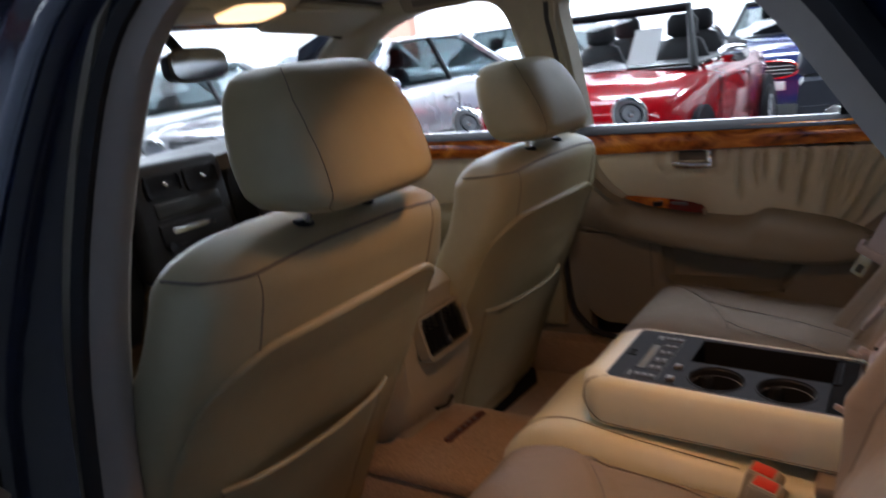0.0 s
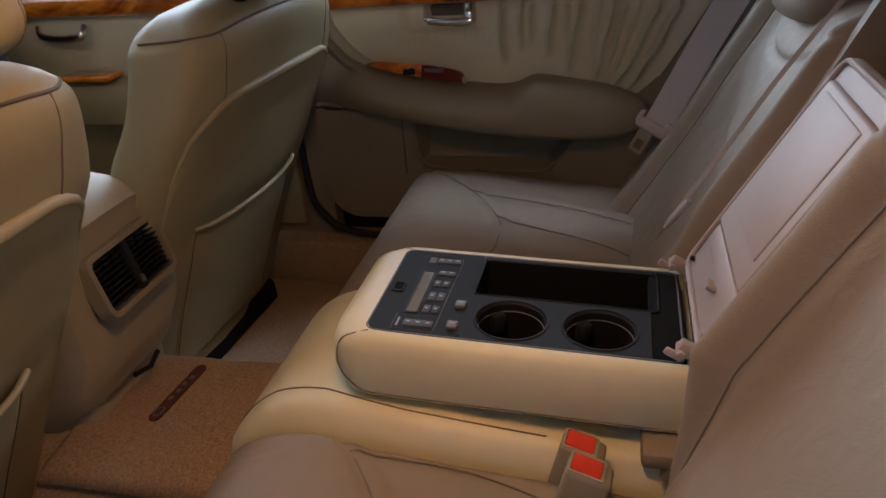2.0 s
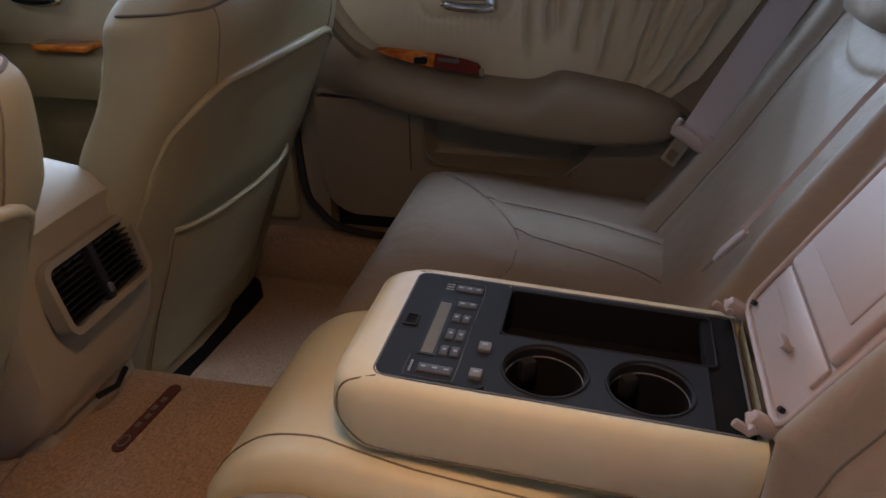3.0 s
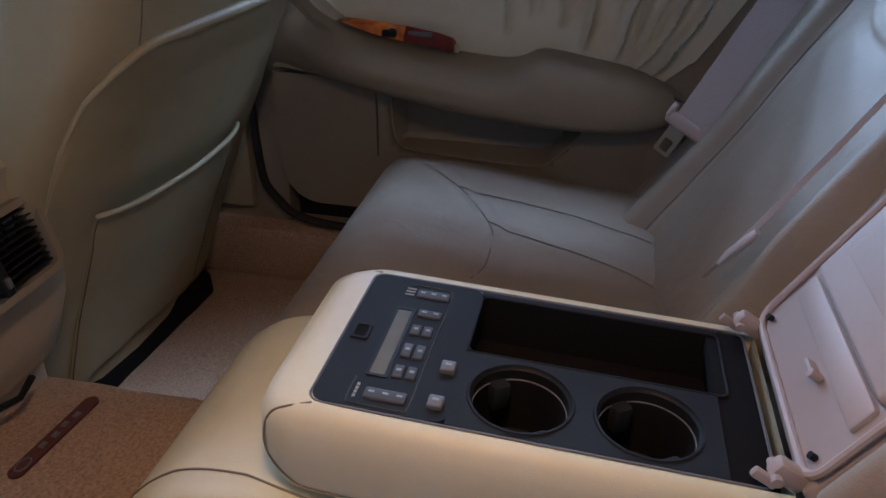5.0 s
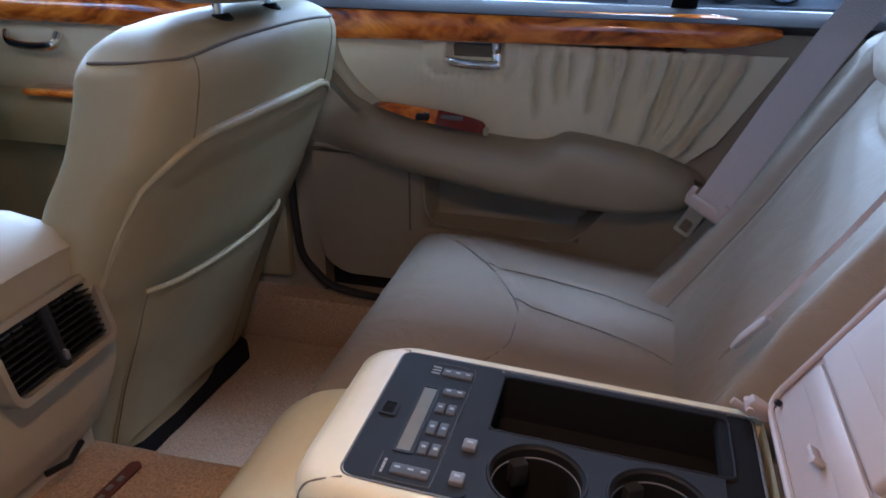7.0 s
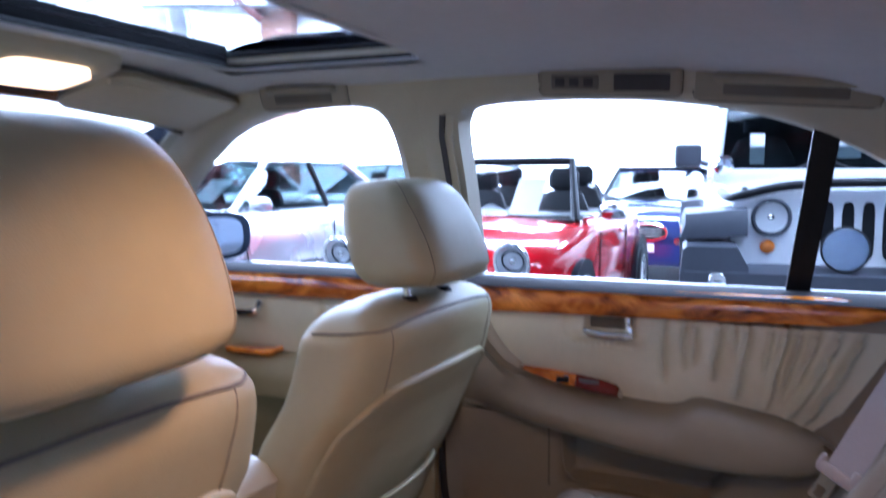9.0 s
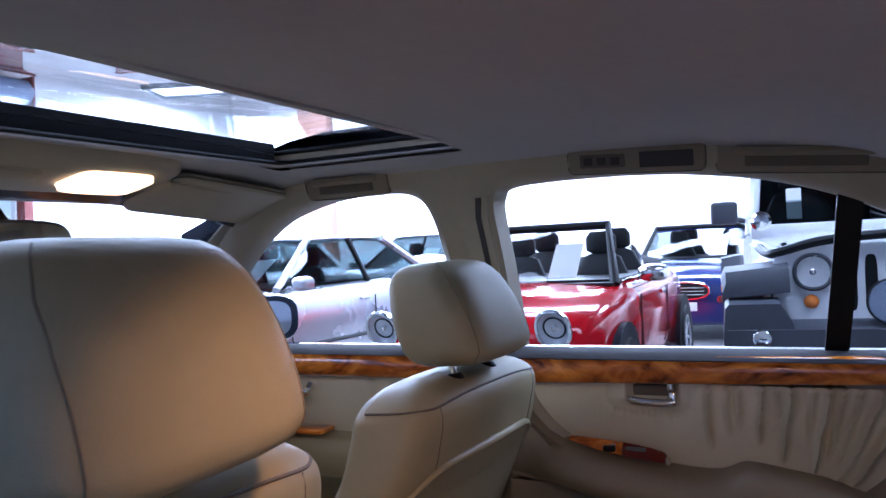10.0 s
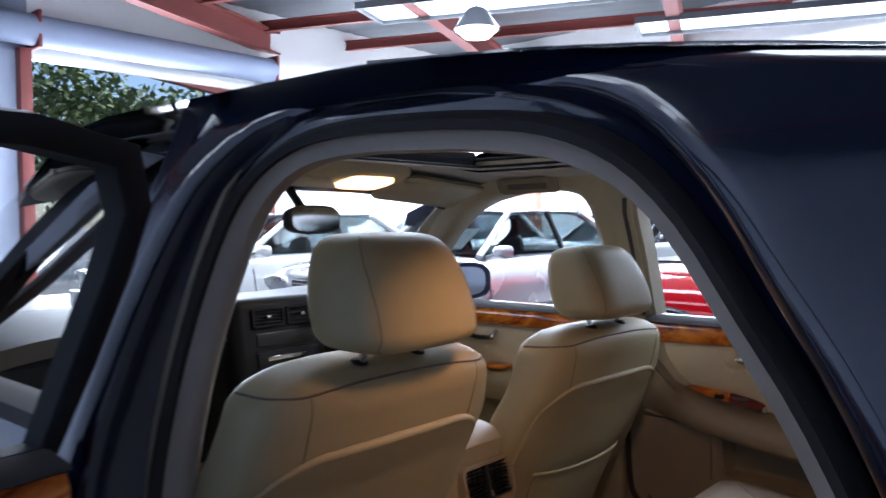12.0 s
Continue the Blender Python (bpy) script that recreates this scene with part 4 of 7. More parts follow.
FRONT_OUT = [(1.06, 1.018), (1.02, 1.08), (0.95, 1.16), (0.87, 1.24), (0.78, 1.31), (0.68, 1.365), (0.54, 1.398), (0.42, 1.412), (0.32, 1.413), (0.25, 1.412), (0.1725, 1.41), (0.178, 1.24), (0.18, 1.12), (0.18, 1.018)]


def pillar_frame(outer, inner, off, thick):
    """A bent frame between two outlines on the car's side."""
    def row(o, dx):
        return [(side_x(z) + dx, y, z) for y, z in o]
    n = len(inner) * 4
    inner, outer = ([(p.x, p.y) for p in curve_points([(y, z, 0) for y, z in o], n)] for o in (inner, outer))
    mid = [(yi * 0.7 + yo * 0.3, zi * 0.7 + zo * 0.3) for (yi, zi), (yo, zo) in zip(inner, outer)]
    loops = [row(outer, -off), row(mid, -off - 0.012), row(inner, -off + 0.004), row(inner, -off + thick), row(outer, -off + thick), row(outer, -off)]
    return loft(loops, cap=False, closed=False)


single("pillar_trim", pillar_frame(REAR_OUT, REAR_IN, 0.035, 0.07), PLASTIC_PALE, "beige rear window surround and pillar trim", "pillar", kind="structure", sharp=50)
single("pillar_trim", pillar_frame(FRONT_OUT, FRONT_IN, 0.030, 0.06), PLASTIC_PALE, "beige front window surround and pillar trim", "pillar", kind="structure", sharp=50)
NEAR_IN, NEAR_OUT = ([(0.215 + (y - 0.20) * 0.80, z) for y, z in o] for o in (FRONT_IN, FRONT_OUT))
single("pillar_trim", moved(mirrored(pillar_frame(NEAR_OUT, NEAR_IN, 0.030, 0.05)), Matrix.Translation((0.055, 0, 0))), CHARCOAL, "dark front window frame of the closed door", "window frame", kind="structure", sharp=50)
for k, (dy, mt) in enumerate(((0.010, PLASTIC_PALE), (0.023, SILL), (0.036, PLASTIC_PALE))):
    single("window_channel", loft([[(side_x(z) - 0.045 - 0.004 * (k % 2), y + dy, z), (side_x(z) - 0.045 - 0.004 * (k % 2), y + dy + 0.011, z), (side_x(z) + 0.01, y + dy + 0.011, z), (side_x(z) + 0.01, y + dy, z)] for y, z in REAR_IN[:5]]), mt, "dark window channel strip on the centre pillar", "window channel", "window channels", "structure")
single("quarter_bar", loft([[(side_x(z) - 0.02, y - 0.02, z), (side_x(z) - 0.02, y + 0.02, z), (side_x(z) + 0.01, y + 0.02, z), (side_x(z) + 0.01, y - 0.02, z)] for y, z in ((-0.495, 1.015), (-0.51, 1.15), (-0.525, 1.30))]), BLACK, "black quarter window bar", "window bar", kind="structure")


# ---- the sedan: outer shell and remaining trim ----
def skin_x(z):
    """Outer half width of the body at a height."""
    return lerp_table([(0.2, 0.86), (0.45, 0.905), (0.80, 0.915), (0.98, 0.885), (1.02, 0.865), (1.20, 0.785), (1.33, 0.715), (1.40, 0.66), (1.44, 0.60)], z)


def near_x(z):
    """Outer half width on the side of the open door, measured at its shut faces."""
    return lerp_table([(0.2, 0.79), (0.45, 0.825), (0.80, 0.83), (0.98, 0.805), (1.02, 0.79), (1.20, 0.735), (1.33, 0.69), (1.40, 0.65), (1.44, 0.60)], z)


def jamb_x(z):
    """Half width at the trim round the open doorway."""
    return lerp_table([(0.40, 0.745), (0.75, 0.725), (0.95, 0.695), (1.10, 0.67), (1.25, 0.645), (1.33, 0.63), (1.42, 0.59)], z)


OPENING = [(-0.42, 0.42), (-0.20, 0.405), (0.02, 0.42), (0.065, 0.55), (0.082, 0.75), (0.09, 0.95), (0.072, 1.10), (0.030, 1.235), (-0.012, 1.305), (-0.075, 1.348), (-0.16, 1.360), (-0.26, 1.358), (-0.36, 1.351), (-0.44, 1.338), (-0.51, 1.310), (-0.565, 1.262), (-0.615, 1.195), (-0.665, 1.125), (-0.715, 1.03), (-0.745, 0.92), (-0.73, 0.80), (-0.67, 0.66), (-0.56, 0.50)]


def grown(outline, d):
    """An outline pushed outwards by d."""
    n = len(outline)
    out = []
    for i in range(n):
        (x0, y0), (x1, y1), (x2, y2) = outline[i - 1], outline[i], outline[(i + 1) % n]
        a, b = Vector((x1 - x0, y1 - y0)).normalized(), Vector((x2 - x1, y2 - y1)).normalized()
        t = (a + b).normalized()
        out.append((x1 + t.y * -d, y1 + t.x * d))
    return out


sgn = 1 if grown(OPENING, 0.01)[5][0] > OPENING[5][0] else -1


def refine(outline, k=3):
    pts = curve_points([(y, z, 0) for y, z in outline + outline[:1]], len(outline) * k + 1)
    return [(p.x, p.y) for p in pts[:-1]]


OPEN = refine(OPENING)


def side_loop(d, dx):
    return [(-(near_x(min(1.44, z)) + dx), y, z) for y, z in grown(OPEN, sgn * d)]


def inner_loop(d, dx):
    return [(-(jamb_x(min(1.42, z)) + dx), y, z) for y, z in grown(OPEN, sgn * d)]


single("door_jamb_trim", loft([inner_loop(0.060, -0.030), inner_loop(0.006, -0.034), inner_loop(-0.005, -0.022), inner_loop(-0.003, -0.004), inner_loop(0.012, 0.004), inner_loop(0.016, 0.010), inner_loop(0.022, 0.006)], cap=False), JAMB, "grey trim round the open rear doorway", "door frame", kind="structure", sharp=60)
single("door_seal", loft([inner_loop(0.018, 0.004), inner_loop(0.016, 0.018), inner_loop(0.026, 0.026), inner_loop(0.036, 0.018), inner_loop(0.036, 0.002)], cap=False), RUBBER, "black rubber seal round the open rear doorway", "door seal", kind="structure", sharp=60)
far = []
for y, z in grown(OPEN, sgn * 0.075):
    cy, cz = -0.36, 0.9
    f = min(1.0, max(0.0, (-0.15 - y) / 0.6))
    far.append((y + (y - cy) * (0.10 + 1.00 * f * f * (3 - 2 * f)), z + (z - cz) * 0.12 if z > cz else z + (z - cz) * 0.5))


def roof_z(x, y):
    """Height of the roof's outer skin."""
    return 1.506 - 0.055 * abs(x / 0.64) ** 2.6 - 0.20 * max(0.0, (y - 0.36) / 0.5) ** 2 - 0.17 * max(0.0, (-0.10 - y) / 1.1) ** 1.8


RAIL_Z = [(-1.2, 1.27), (-0.9, 1.345), (-0.6, 1.395), (-0.3, 1.418), (0.1, 1.422), (0.4, 1.405), (0.7, 1.36), (0.95, 1.27)]
far = [(y, min(z, lerp_table(RAIL_Z, y))) for y, z in far]
outer = [inner_loop(0.034, 0.006), inner_loop(0.046, 0.012), side_loop(0.054, -0.034), side_loop(0.060, -0.016), side_loop(0.072, -0.003), side_loop(0.085, 0.0)]
steps = 8
start = grown(OPEN, sgn * 0.085)
for k in range(1, steps + 1):
    f = k / steps
    ring_k = [(y0 + (y1 - y0) * f, z0 + (z1 - z0) * f) for (y0, z0), (y1, z1) in zip(start, far)]
    outer.append([(-near_x(min(1.44, z)), y, z) for y, z in ring_k])
outer += [[(p[0] + 0.012, p[1], p[2] + 0.010) if p[2] > 1.15 else p for p in outer[-1]],
          [(-0.615, p[1], roof_z(0.615, p[1]) + 0.002) if p[2] > 1.15 else p for p in outer[-1]]]
single("body_side", loft(outer, cap=False), BODY_BLUE, "midnight blue body side with the rear doorway", "car body", kind="structure", sharp=60)


def roof_skin():
    xs = [-0.64, -0.60, -0.53, -0.46, -0.3, -0.1, 0.1, 0.3, 0.46, 0.53, 0.60, 0.64]
    ys = [0.76, 0.70, 0.64, 0.56, 0.3, 0.09, -0.15, -0.4, -0.65, -0.85, -1.05, -1.2]

    xs = [a + (b - a) * k / 3 for a, b in zip(xs, xs[1:]) for k in range(3)] + xs[-1:]
    ys = [a + (b - a) * k / 3 for a, b in zip(ys, ys[1:]) for k in range(3)] + ys[-1:]
    verts, faces = [], []
    for up in (0.0, -0.012):
        verts += [(x, y, roof_z(x, y) + up) for x in xs for y in ys]
    n, w = len(xs) * len(ys), len(ys)
    for i in range(len(xs) - 1):
        for j in range(len(ys) - 1):
            if abs((xs[i] + xs[i + 1]) / 2) < 0.46 and 0.09 < (ys[j] + ys[j + 1]) / 2 < 0.56:
                continue
            a = i * w + j
            faces += [(a + w, a + w + 1, a + 1, a), (n + a, n + a + 1, n + a + w + 1, n + a + w)]
    return verts, faces


single("car_roof", roof_skin(), BODY_BLUE, "glossy midnight blue roof with a sunroof", "car roof", kind="structure", sharp=60)
for s in (-1, 1):
    rail = loft([[(s * 0.64, y, z + 0.01), (s * 0.665, y, z - 0.012), (s * 0.675, y, z - 0.035), (s * 0.63, y, z - 0.03)] for y, z in ((0.95, 1.30), (0.7, 1.39), (0.4, 1.425), (0.1, 1.433), (-0.3, 1.424), (-0.6, 1.392), (-0.9, 1.325), (-1.2, 1.21))])
    if s > 0:
        single("roof_rail", rail, BODY_BLUE, "midnight blue roof rail", "roof rail", kind="structure", sharp=50)
    line = ((0.655, 0.68, 1.395), (0.70, 0.84, 1.30), (0.75, 1.0, 1.19), (0.80, 1.17, 1.08), (0.83, 1.30, 1.01)) if s > 0 else ((0.595, 0.30, 1.400), (0.605, 0.46, 1.355), (0.615, 0.59, 1.29), (0.635, 0.79, 1.19), (0.67, 1.02, 1.08), (0.70, 1.18, 1.01))
    pil = loft([[(s * (x - 0.045), y, z), (s * (x + 0.02), y - 0.05, z - 0.02), (s * (x + 0.03), y, z - 0.01), (s * (x - 0.01), y + 0.04, z + 0.01)] for x, y, z in line])
    single("front_pillar", pil, BODY_BLUE, "midnight blue windscreen pillar", "pillar", kind="structure", sharp=50)
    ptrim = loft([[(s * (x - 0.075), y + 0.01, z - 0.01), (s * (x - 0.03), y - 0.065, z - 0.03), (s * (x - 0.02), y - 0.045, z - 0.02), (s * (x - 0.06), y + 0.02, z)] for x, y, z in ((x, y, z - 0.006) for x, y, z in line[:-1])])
    # same beige trim on both sides; the near one's shade is painted as dark grey
    single("front_pillar_trim", ptrim, PLASTIC_PALE if s > 0 else SILL, "beige windscreen pillar trim" if s > 0 else "windscreen pillar trim, its shade put into a dark grey", "pillar", kind="structure", sharp=50)
    # lower flanks
    y0, y1 = (-1.5, 1.5) if s > 0 else (0.215, 1.5)
    single("body_flank", loft([[(s * (skin_x(z) if s > 0 else near_x(z)), y, z) for z in (0.2, 0.45, 0.8, 0.98, 1.012)] + [(s * (0.80 if s > 0 else 0.745), y, z) for z in (1.010, 0.6, 0.2)] for y in (y0, (y0 + y1) / 2, y1)]), BODY_BLUE, "midnight blue body flank", "car body", kind="structure", sharp=50)
single("body_flank", loft([[(-near_x(z) + 0.006, y, z) for z in (0.2, 0.45, 0.8, 0.98, 1.012)] + [(-0.74, y, z) for z in (1.010, 0.6, 0.2)] for y in (-0.80, -1.1, -1.5)]), BODY_BLUE, "midnight blue rear quarter", "car body", kind="structure", sharp=50)
single("door_sill", rbox((-0.75, 0.1, 0.36), (0.12, 2.2, 0.12), 0.02), PLASTIC, "beige door sill plate", "door sill", kind="structure")
single("door_sill", rbox((0.76, 0.1, 0.36), (0.10, 2.2, 0.16), 0.02), CARPET, "carpeted far door sill", "door sill", kind="structure")
single("door_sill_seal", tube(curve_points([(0.728, 0.185, 0.95), (0.728, 0.18, 0.60), (0.728, 0.15, 0.50), (0.728, 0.05, 0.455), (0.728, -0.3, 0.45)], 40), 0.008, 8), RUBBER, "black rubber door seal", "door seal", kind="structure")
# inner centre pillars
single("centre_pillar", prism([(0.135, 0.36), (0.135, 1.03), (0.155, 1.20), (0.27, 1.20), (0.30, 1.03), (0.36, 0.36)], 0.755, 0.80, "x"), PLASTIC, "beige lower centre pillar trim", "pillar", kind="structure")
cp = loft([[(-(jamb_x(z) - 0.034), y0, z), (-(jamb_x(z) - 0.045), (y0 + y1) / 2, z), (-(jamb_x(z) - 0.030), y1, z), (-(jamb_x(z) + 0.03), y1, z), (-(jamb_x(z) + 0.02), y0, z)] for z, y0, y1 in ((0.36, 0.10, 0.32), (0.7, 0.12, 0.29), (1.0, 0.125, 0.26), (1.2, 0.085, 0.23), (1.32, 0.035, 0.20), (1.40, -0.02, 0.20))])
single("centre_pillar", cp, PLASTIC, "beige near centre pillar trim", "pillar", kind="structure", sharp=50)
# rear end: shelf, rear glass, bulkhead
single("parcel_shelf", rbox((0, -1.16, 1.075), (1.45, 0.55, 0.03), 0.01), PLASTIC, "beige rear parcel shelf", "shelf", kind="structure")
single("bulkhead", rbox((0, -1.02, 0.70), (1.56, 0.04, 0.78), 0.01), CARPET, "panel behind the back seat", "panel", kind="structure")
single("rear_window", sheet(lambda u, v: (-0.60 + 1.2 * u, -0.98 - 0.55 * v, 1.375 - 0.28 * v - 0.02 * abs(u * 2 - 1) ** 2), 10, 6, 0.005), GLASS, "sloping rear window glass", "window", kind="structure")
for s in (-1, 1):
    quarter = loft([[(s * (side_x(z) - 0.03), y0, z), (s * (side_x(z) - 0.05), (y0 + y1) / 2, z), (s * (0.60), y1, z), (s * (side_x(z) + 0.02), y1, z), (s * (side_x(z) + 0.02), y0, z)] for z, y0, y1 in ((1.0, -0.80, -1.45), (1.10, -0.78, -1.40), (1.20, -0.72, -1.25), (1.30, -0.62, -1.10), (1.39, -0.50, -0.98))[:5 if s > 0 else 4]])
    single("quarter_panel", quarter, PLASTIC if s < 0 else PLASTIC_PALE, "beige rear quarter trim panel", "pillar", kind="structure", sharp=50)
single("rear_side_trim", rbox((0.765, -0.78, 0.70), (0.05, 0.56, 0.62), 0.02), PLASTIC, "beige side trim behind the rear door", "panel", kind="structure")
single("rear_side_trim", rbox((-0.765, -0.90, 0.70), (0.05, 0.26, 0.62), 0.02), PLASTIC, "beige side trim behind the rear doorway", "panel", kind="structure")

# windscreen and sunroof
single("windscreen", sheet(lambda u, v: (-0.62 - 0.16 * v + (1.24 + 0.32 * v) * u, 0.72 + 0.60 * v - 0.10 * abs(u * 2 - 1) ** 2, 1.40 - 0.37 * v), 12, 8, 0.005), GLASS, "raked windscreen glass", "window", kind="structure").visible_shadow = False
sun = thing("sunroof", "sunroof with a black frame and clear glass", "sunroof", kind="structure")
SR_IN, SR_OUT = rounded(-0.458, 0.458, 0.094, 0.496, 0.03), rounded(-0.475, 0.475, 0.078, 0.512, 0.035)
part("lining_edge", join(frame_of(SR_OUT, SR_IN, 1.4215, 1.434, "z"), tube([(x, y, 1.4255) for x, y in SR_IN], 0.004, 8, closed=True)), LINING, sun)
part("frame", frame_of(rounded(-0.48, 0.48, 0.07, 0.585, 0.03), rounded(-0.452, 0.452, 0.10, 0.556, 0.03), 1.434, 1.447, "z"), PLASTIC_PALE, sun, "pale sunroof frame")
part("seal", tube([(x, y, 1.450) for x, y in rounded(-0.452, 0.452, 0.10, 0.556, 0.03)], 0.005, 8, closed=True), BLACK, sun, "black sunroof seal")
part("edge_seal", tube([(x, y, 1.430) for x, y in rounded(-0.455, 0.455, 0.097, 0.493, 0.03)], 0.004, 8, closed=True), BLACK, sun)
part("deflector", rbox((0, 0.507, 1.452), (0.90, 0.012, 0.036), 0.004), MATT_BLACK, sun)
part("glass", rbox((0, 0.33, 1.480), (0.93, 0.48, 0.005), 0.001), GLASS, sun, "clear sunroof glass").visible_shadow = False
# overhead console, lamps, visors
TILT = pose(0, 0.60, 1.393, -11) @ pose(0, -0.60, -1.385)
con = thing("overhead_console", "beige overhead console with lit and unlit reading lamps", "lamp console")
part("housing", moved(loft([[(px, py, z) for px, py in ring(w, d, 4, 32, 0.0, 0.60)] for z, w, d in ((1.415, 0.26, 0.085), (1.385, 0.25, 0.08), (1.372, 0.225, 0.065))]), TILT), PLASTIC_PALE, con, sharp=50)
part("lit_lens", moved(loft([[(px, py, z) for px, py in ring(w, d, 5, 28, 0.105, 0.585)] for z, w, d in ((1.378, 0.074, 0.048), (1.362, 0.072, 0.045), (1.358, 0.062, 0.036))]), TILT), WARM_LENS, con, "lit warm white lens", sharp=50)
part("unlit_lens", moved(loft([[(px, py, z) for px, py in ring(w, d, 5, 28, -0.105, 0.585)] for z, w, d in ((1.378, 0.085, 0.036), (1.366, 0.082, 0.033), (1.363, 0.07, 0.024))]), TILT), PLASTIC_PALE, con, sharp=50)
for s in (-1, 1):
    vis = thing("sun_visor", "beige padded sun visor folded against the headliner", "sun visor", "sun visors")
    VM = pose(s * 0.445, 0.655, 1.366, -16, s * 4, 0)
    outline = rounded(-0.195, 0.195, -0.085, 0.085, 0.045)
    pad_v = part("pad", moved(loft([[(x * f, y * f, z) for x, y in outline] for z, f in ((-0.010, 0.93), (-0.008, 0.985), (0.0, 1.0), (0.008, 0.985), (0.010, 0.93))]), VM), PLASTIC_PALE, vis, sharp=60)
    part("edge_seam", moved(tube([(x * 1.001, y * 1.001, -0.001) for x, y in outline], 0.0016, 6, closed=True), VM), SEAM, pad_v)
    part("rod", tube([(s * 0.25, 0.59, 1.385), (s * 0.64, 0.60, 1.372)], 0.006, 8), PLASTIC_PALE, vis)
mir = thing("rear_view_mirror", "black-framed interior rear view mirror", "mirror")
MIR = pose(0.040, 0.70, 1.287, -4, 0, 16)
part("housing", moved(loft([[(px, y, pz) for px, pz in ring(w, h, 3.5, 32)] for y, w, h in ((0.03, 0.07, 0.02), (0.02, 0.105, 0.033), (-0.004, 0.112, 0.037), (-0.008, 0.106, 0.032))]), MIR), BLACK, mir, sharp=50)
part("mirror_glass", moved(loft([[(px, y, pz) for px, pz in ring(0.105, 0.031, 3.5, 32)] for y in (-0.007, -0.0095)]), MIR), MIRROR, mir, "silvered glass")
part("stalk", tube(curve_points([(0.04, 0.72, 1.29), (0.03, 0.75, 1.33), (0.01, 0.77, 1.375)], 8), 0.012, 8), BLACK, mir)
def on_side(y):
    """A place on the trim above the far windows, its first axis pointing outwards."""
    return pose(lerp_table([(-0.45, 0.571), (-0.19, 0.559), (0.4, 0.563)], y), y, lerp_table([(-0.45, 1.361), (-0.19, 1.382), (0.4, 1.384)], y), lerp_table([(-0.45, 5), (-0.19, 3), (0.0, 0)], y), -18, 0)


for y0, y1 in ((0.32, 0.50), (-0.585, -0.335)):
    gh = thing("grab_handle", "beige grab handle in a dark recess above the far window", "grab handle", "grab handles")
    G, half = on_side((y0 + y1) / 2), (y1 - y0) / 2
    part("backing", moved(rbox((0.006, 0, 0), (0.016, 2 * half + 0.02, 0.052), 0.005, 3), G), PLASTIC, gh)
    # dark block paints the shadow behind the grip
    part("recess", moved(rbox((-0.001, 0, -0.002), (0.008, 1.45 * half, 0.026), 0.003), G), SEAM, gh, "finger recess, coloured dark for the shadow in it")
    part("outline", moved(tube([(0.002, y, z) for y, z in rounded(-half - 0.011, half + 0.011, -0.027, 0.027, 0.016)], 0.0013, 6, closed=True), G), SEAM, gh)
    part("grip", moved(tube(curve_points([(0.0, -0.80 * half, 0.012), (-0.014, -0.70 * half, 0.014), (-0.018, 0, 0.015), (-0.014, 0.70 * half, 0.014), (0.0, 0.80 * half, 0.012)], 22), 0.0085, 8), G), PLASTIC, gh)
for s, y in ((1, -0.19), (-1, -0.19)):
    lit = s < 0
    lamp = thing("reading_lamp", "lit warm reading lamp unit above the rear doorway" if lit else "unlit beige reading lamp unit above the far window", "lamp")
    G = on_side(y) if not lit else pose(-0.545, -0.19, 1.405, 0, 225, 0)
    part("housing", moved(rbox((0.004, 0, 0), (0.020, 0.235, 0.046), 0.007, 3), G), PLASTIC, lamp)
    part("outline", moved(tube([(0.002, py, pz) for py, pz in rounded(-0.119, 0.119, -0.025, 0.025, 0.012)], 0.0012, 6, closed=True), G), SEAM, lamp)
    part("lens", moved(rbox((-0.006, -0.055, 0), (0.006, 0.09, 0.028), 0.002), G), WARM_LENS if lit else SILL, lamp, "lit warm lens" if lit else "grey unlit lens")
    part("switch_bank", moved(rbox((-0.006, 0.055, 0), (0.006, 0.08, 0.024), 0.002), G), SEAM, lamp, "dark switch bank")
    for k in range(3):
        part("switch", moved(rbox((-0.009, 0.032 + 0.024 * k, 0), (0.006, 0.016, 0.014), 0.002), G), SILL, lamp)

# far wing mirror
wing = thing("wing_mirror", "dark blue wing mirror on the far door", "mirror")
WM = pose(0.955, 0.965, 1.064, 0, 0, -26)
part("housing", moved(loft([[(px, y, pz) for px, pz in ring(w, h, 3.2, 32)] for y, w, h in ((0.09, 0.05, 0.035), (0.05, 0.095, 0.06), (0.0, 0.112, 0.072), (-0.012, 0.105, 0.066))]), WM), BODY_BLUE, wing, sharp=50)
part("mirror_glass", moved(loft([[(px, y, pz) for px, pz in ring(0.082, 0.052, 3.2, 32)] for y in (-0.010, -0.014)]), WM), MIRROR, wing, "silvered glass")
part("foot", tube([(0.80, 0.95, 1.02), (0.92, 0.95, 1.03)], 0.02, 8), BODY_BLUE, wing)

# ---- dashboard and front cabin ----
single("firewall", rbox((0, 1.12, 0.66), (1.62, 0.04, 0.74), 0.01), CARPET, "carpeted firewall below the dashboard", "panel", kind="structure")
single("bonnet", sheet(lambda u, v: (-0.80 + 1.6 * u, 1.36 + 1.15 * v, 1.0 - 0.13 * v * v - 0.04 * abs(u * 2 - 1) ** 3), 14, 10, 0.02, (0, 0, -1)), BODY_BLUE, "midnight blue bonnet beyond the windscreen", "bonnet", kind="structure", sharp=60)
dash = thing("dashboard", "grey-topped dashboard with a black centre stack and burl walnut", "dashboard")


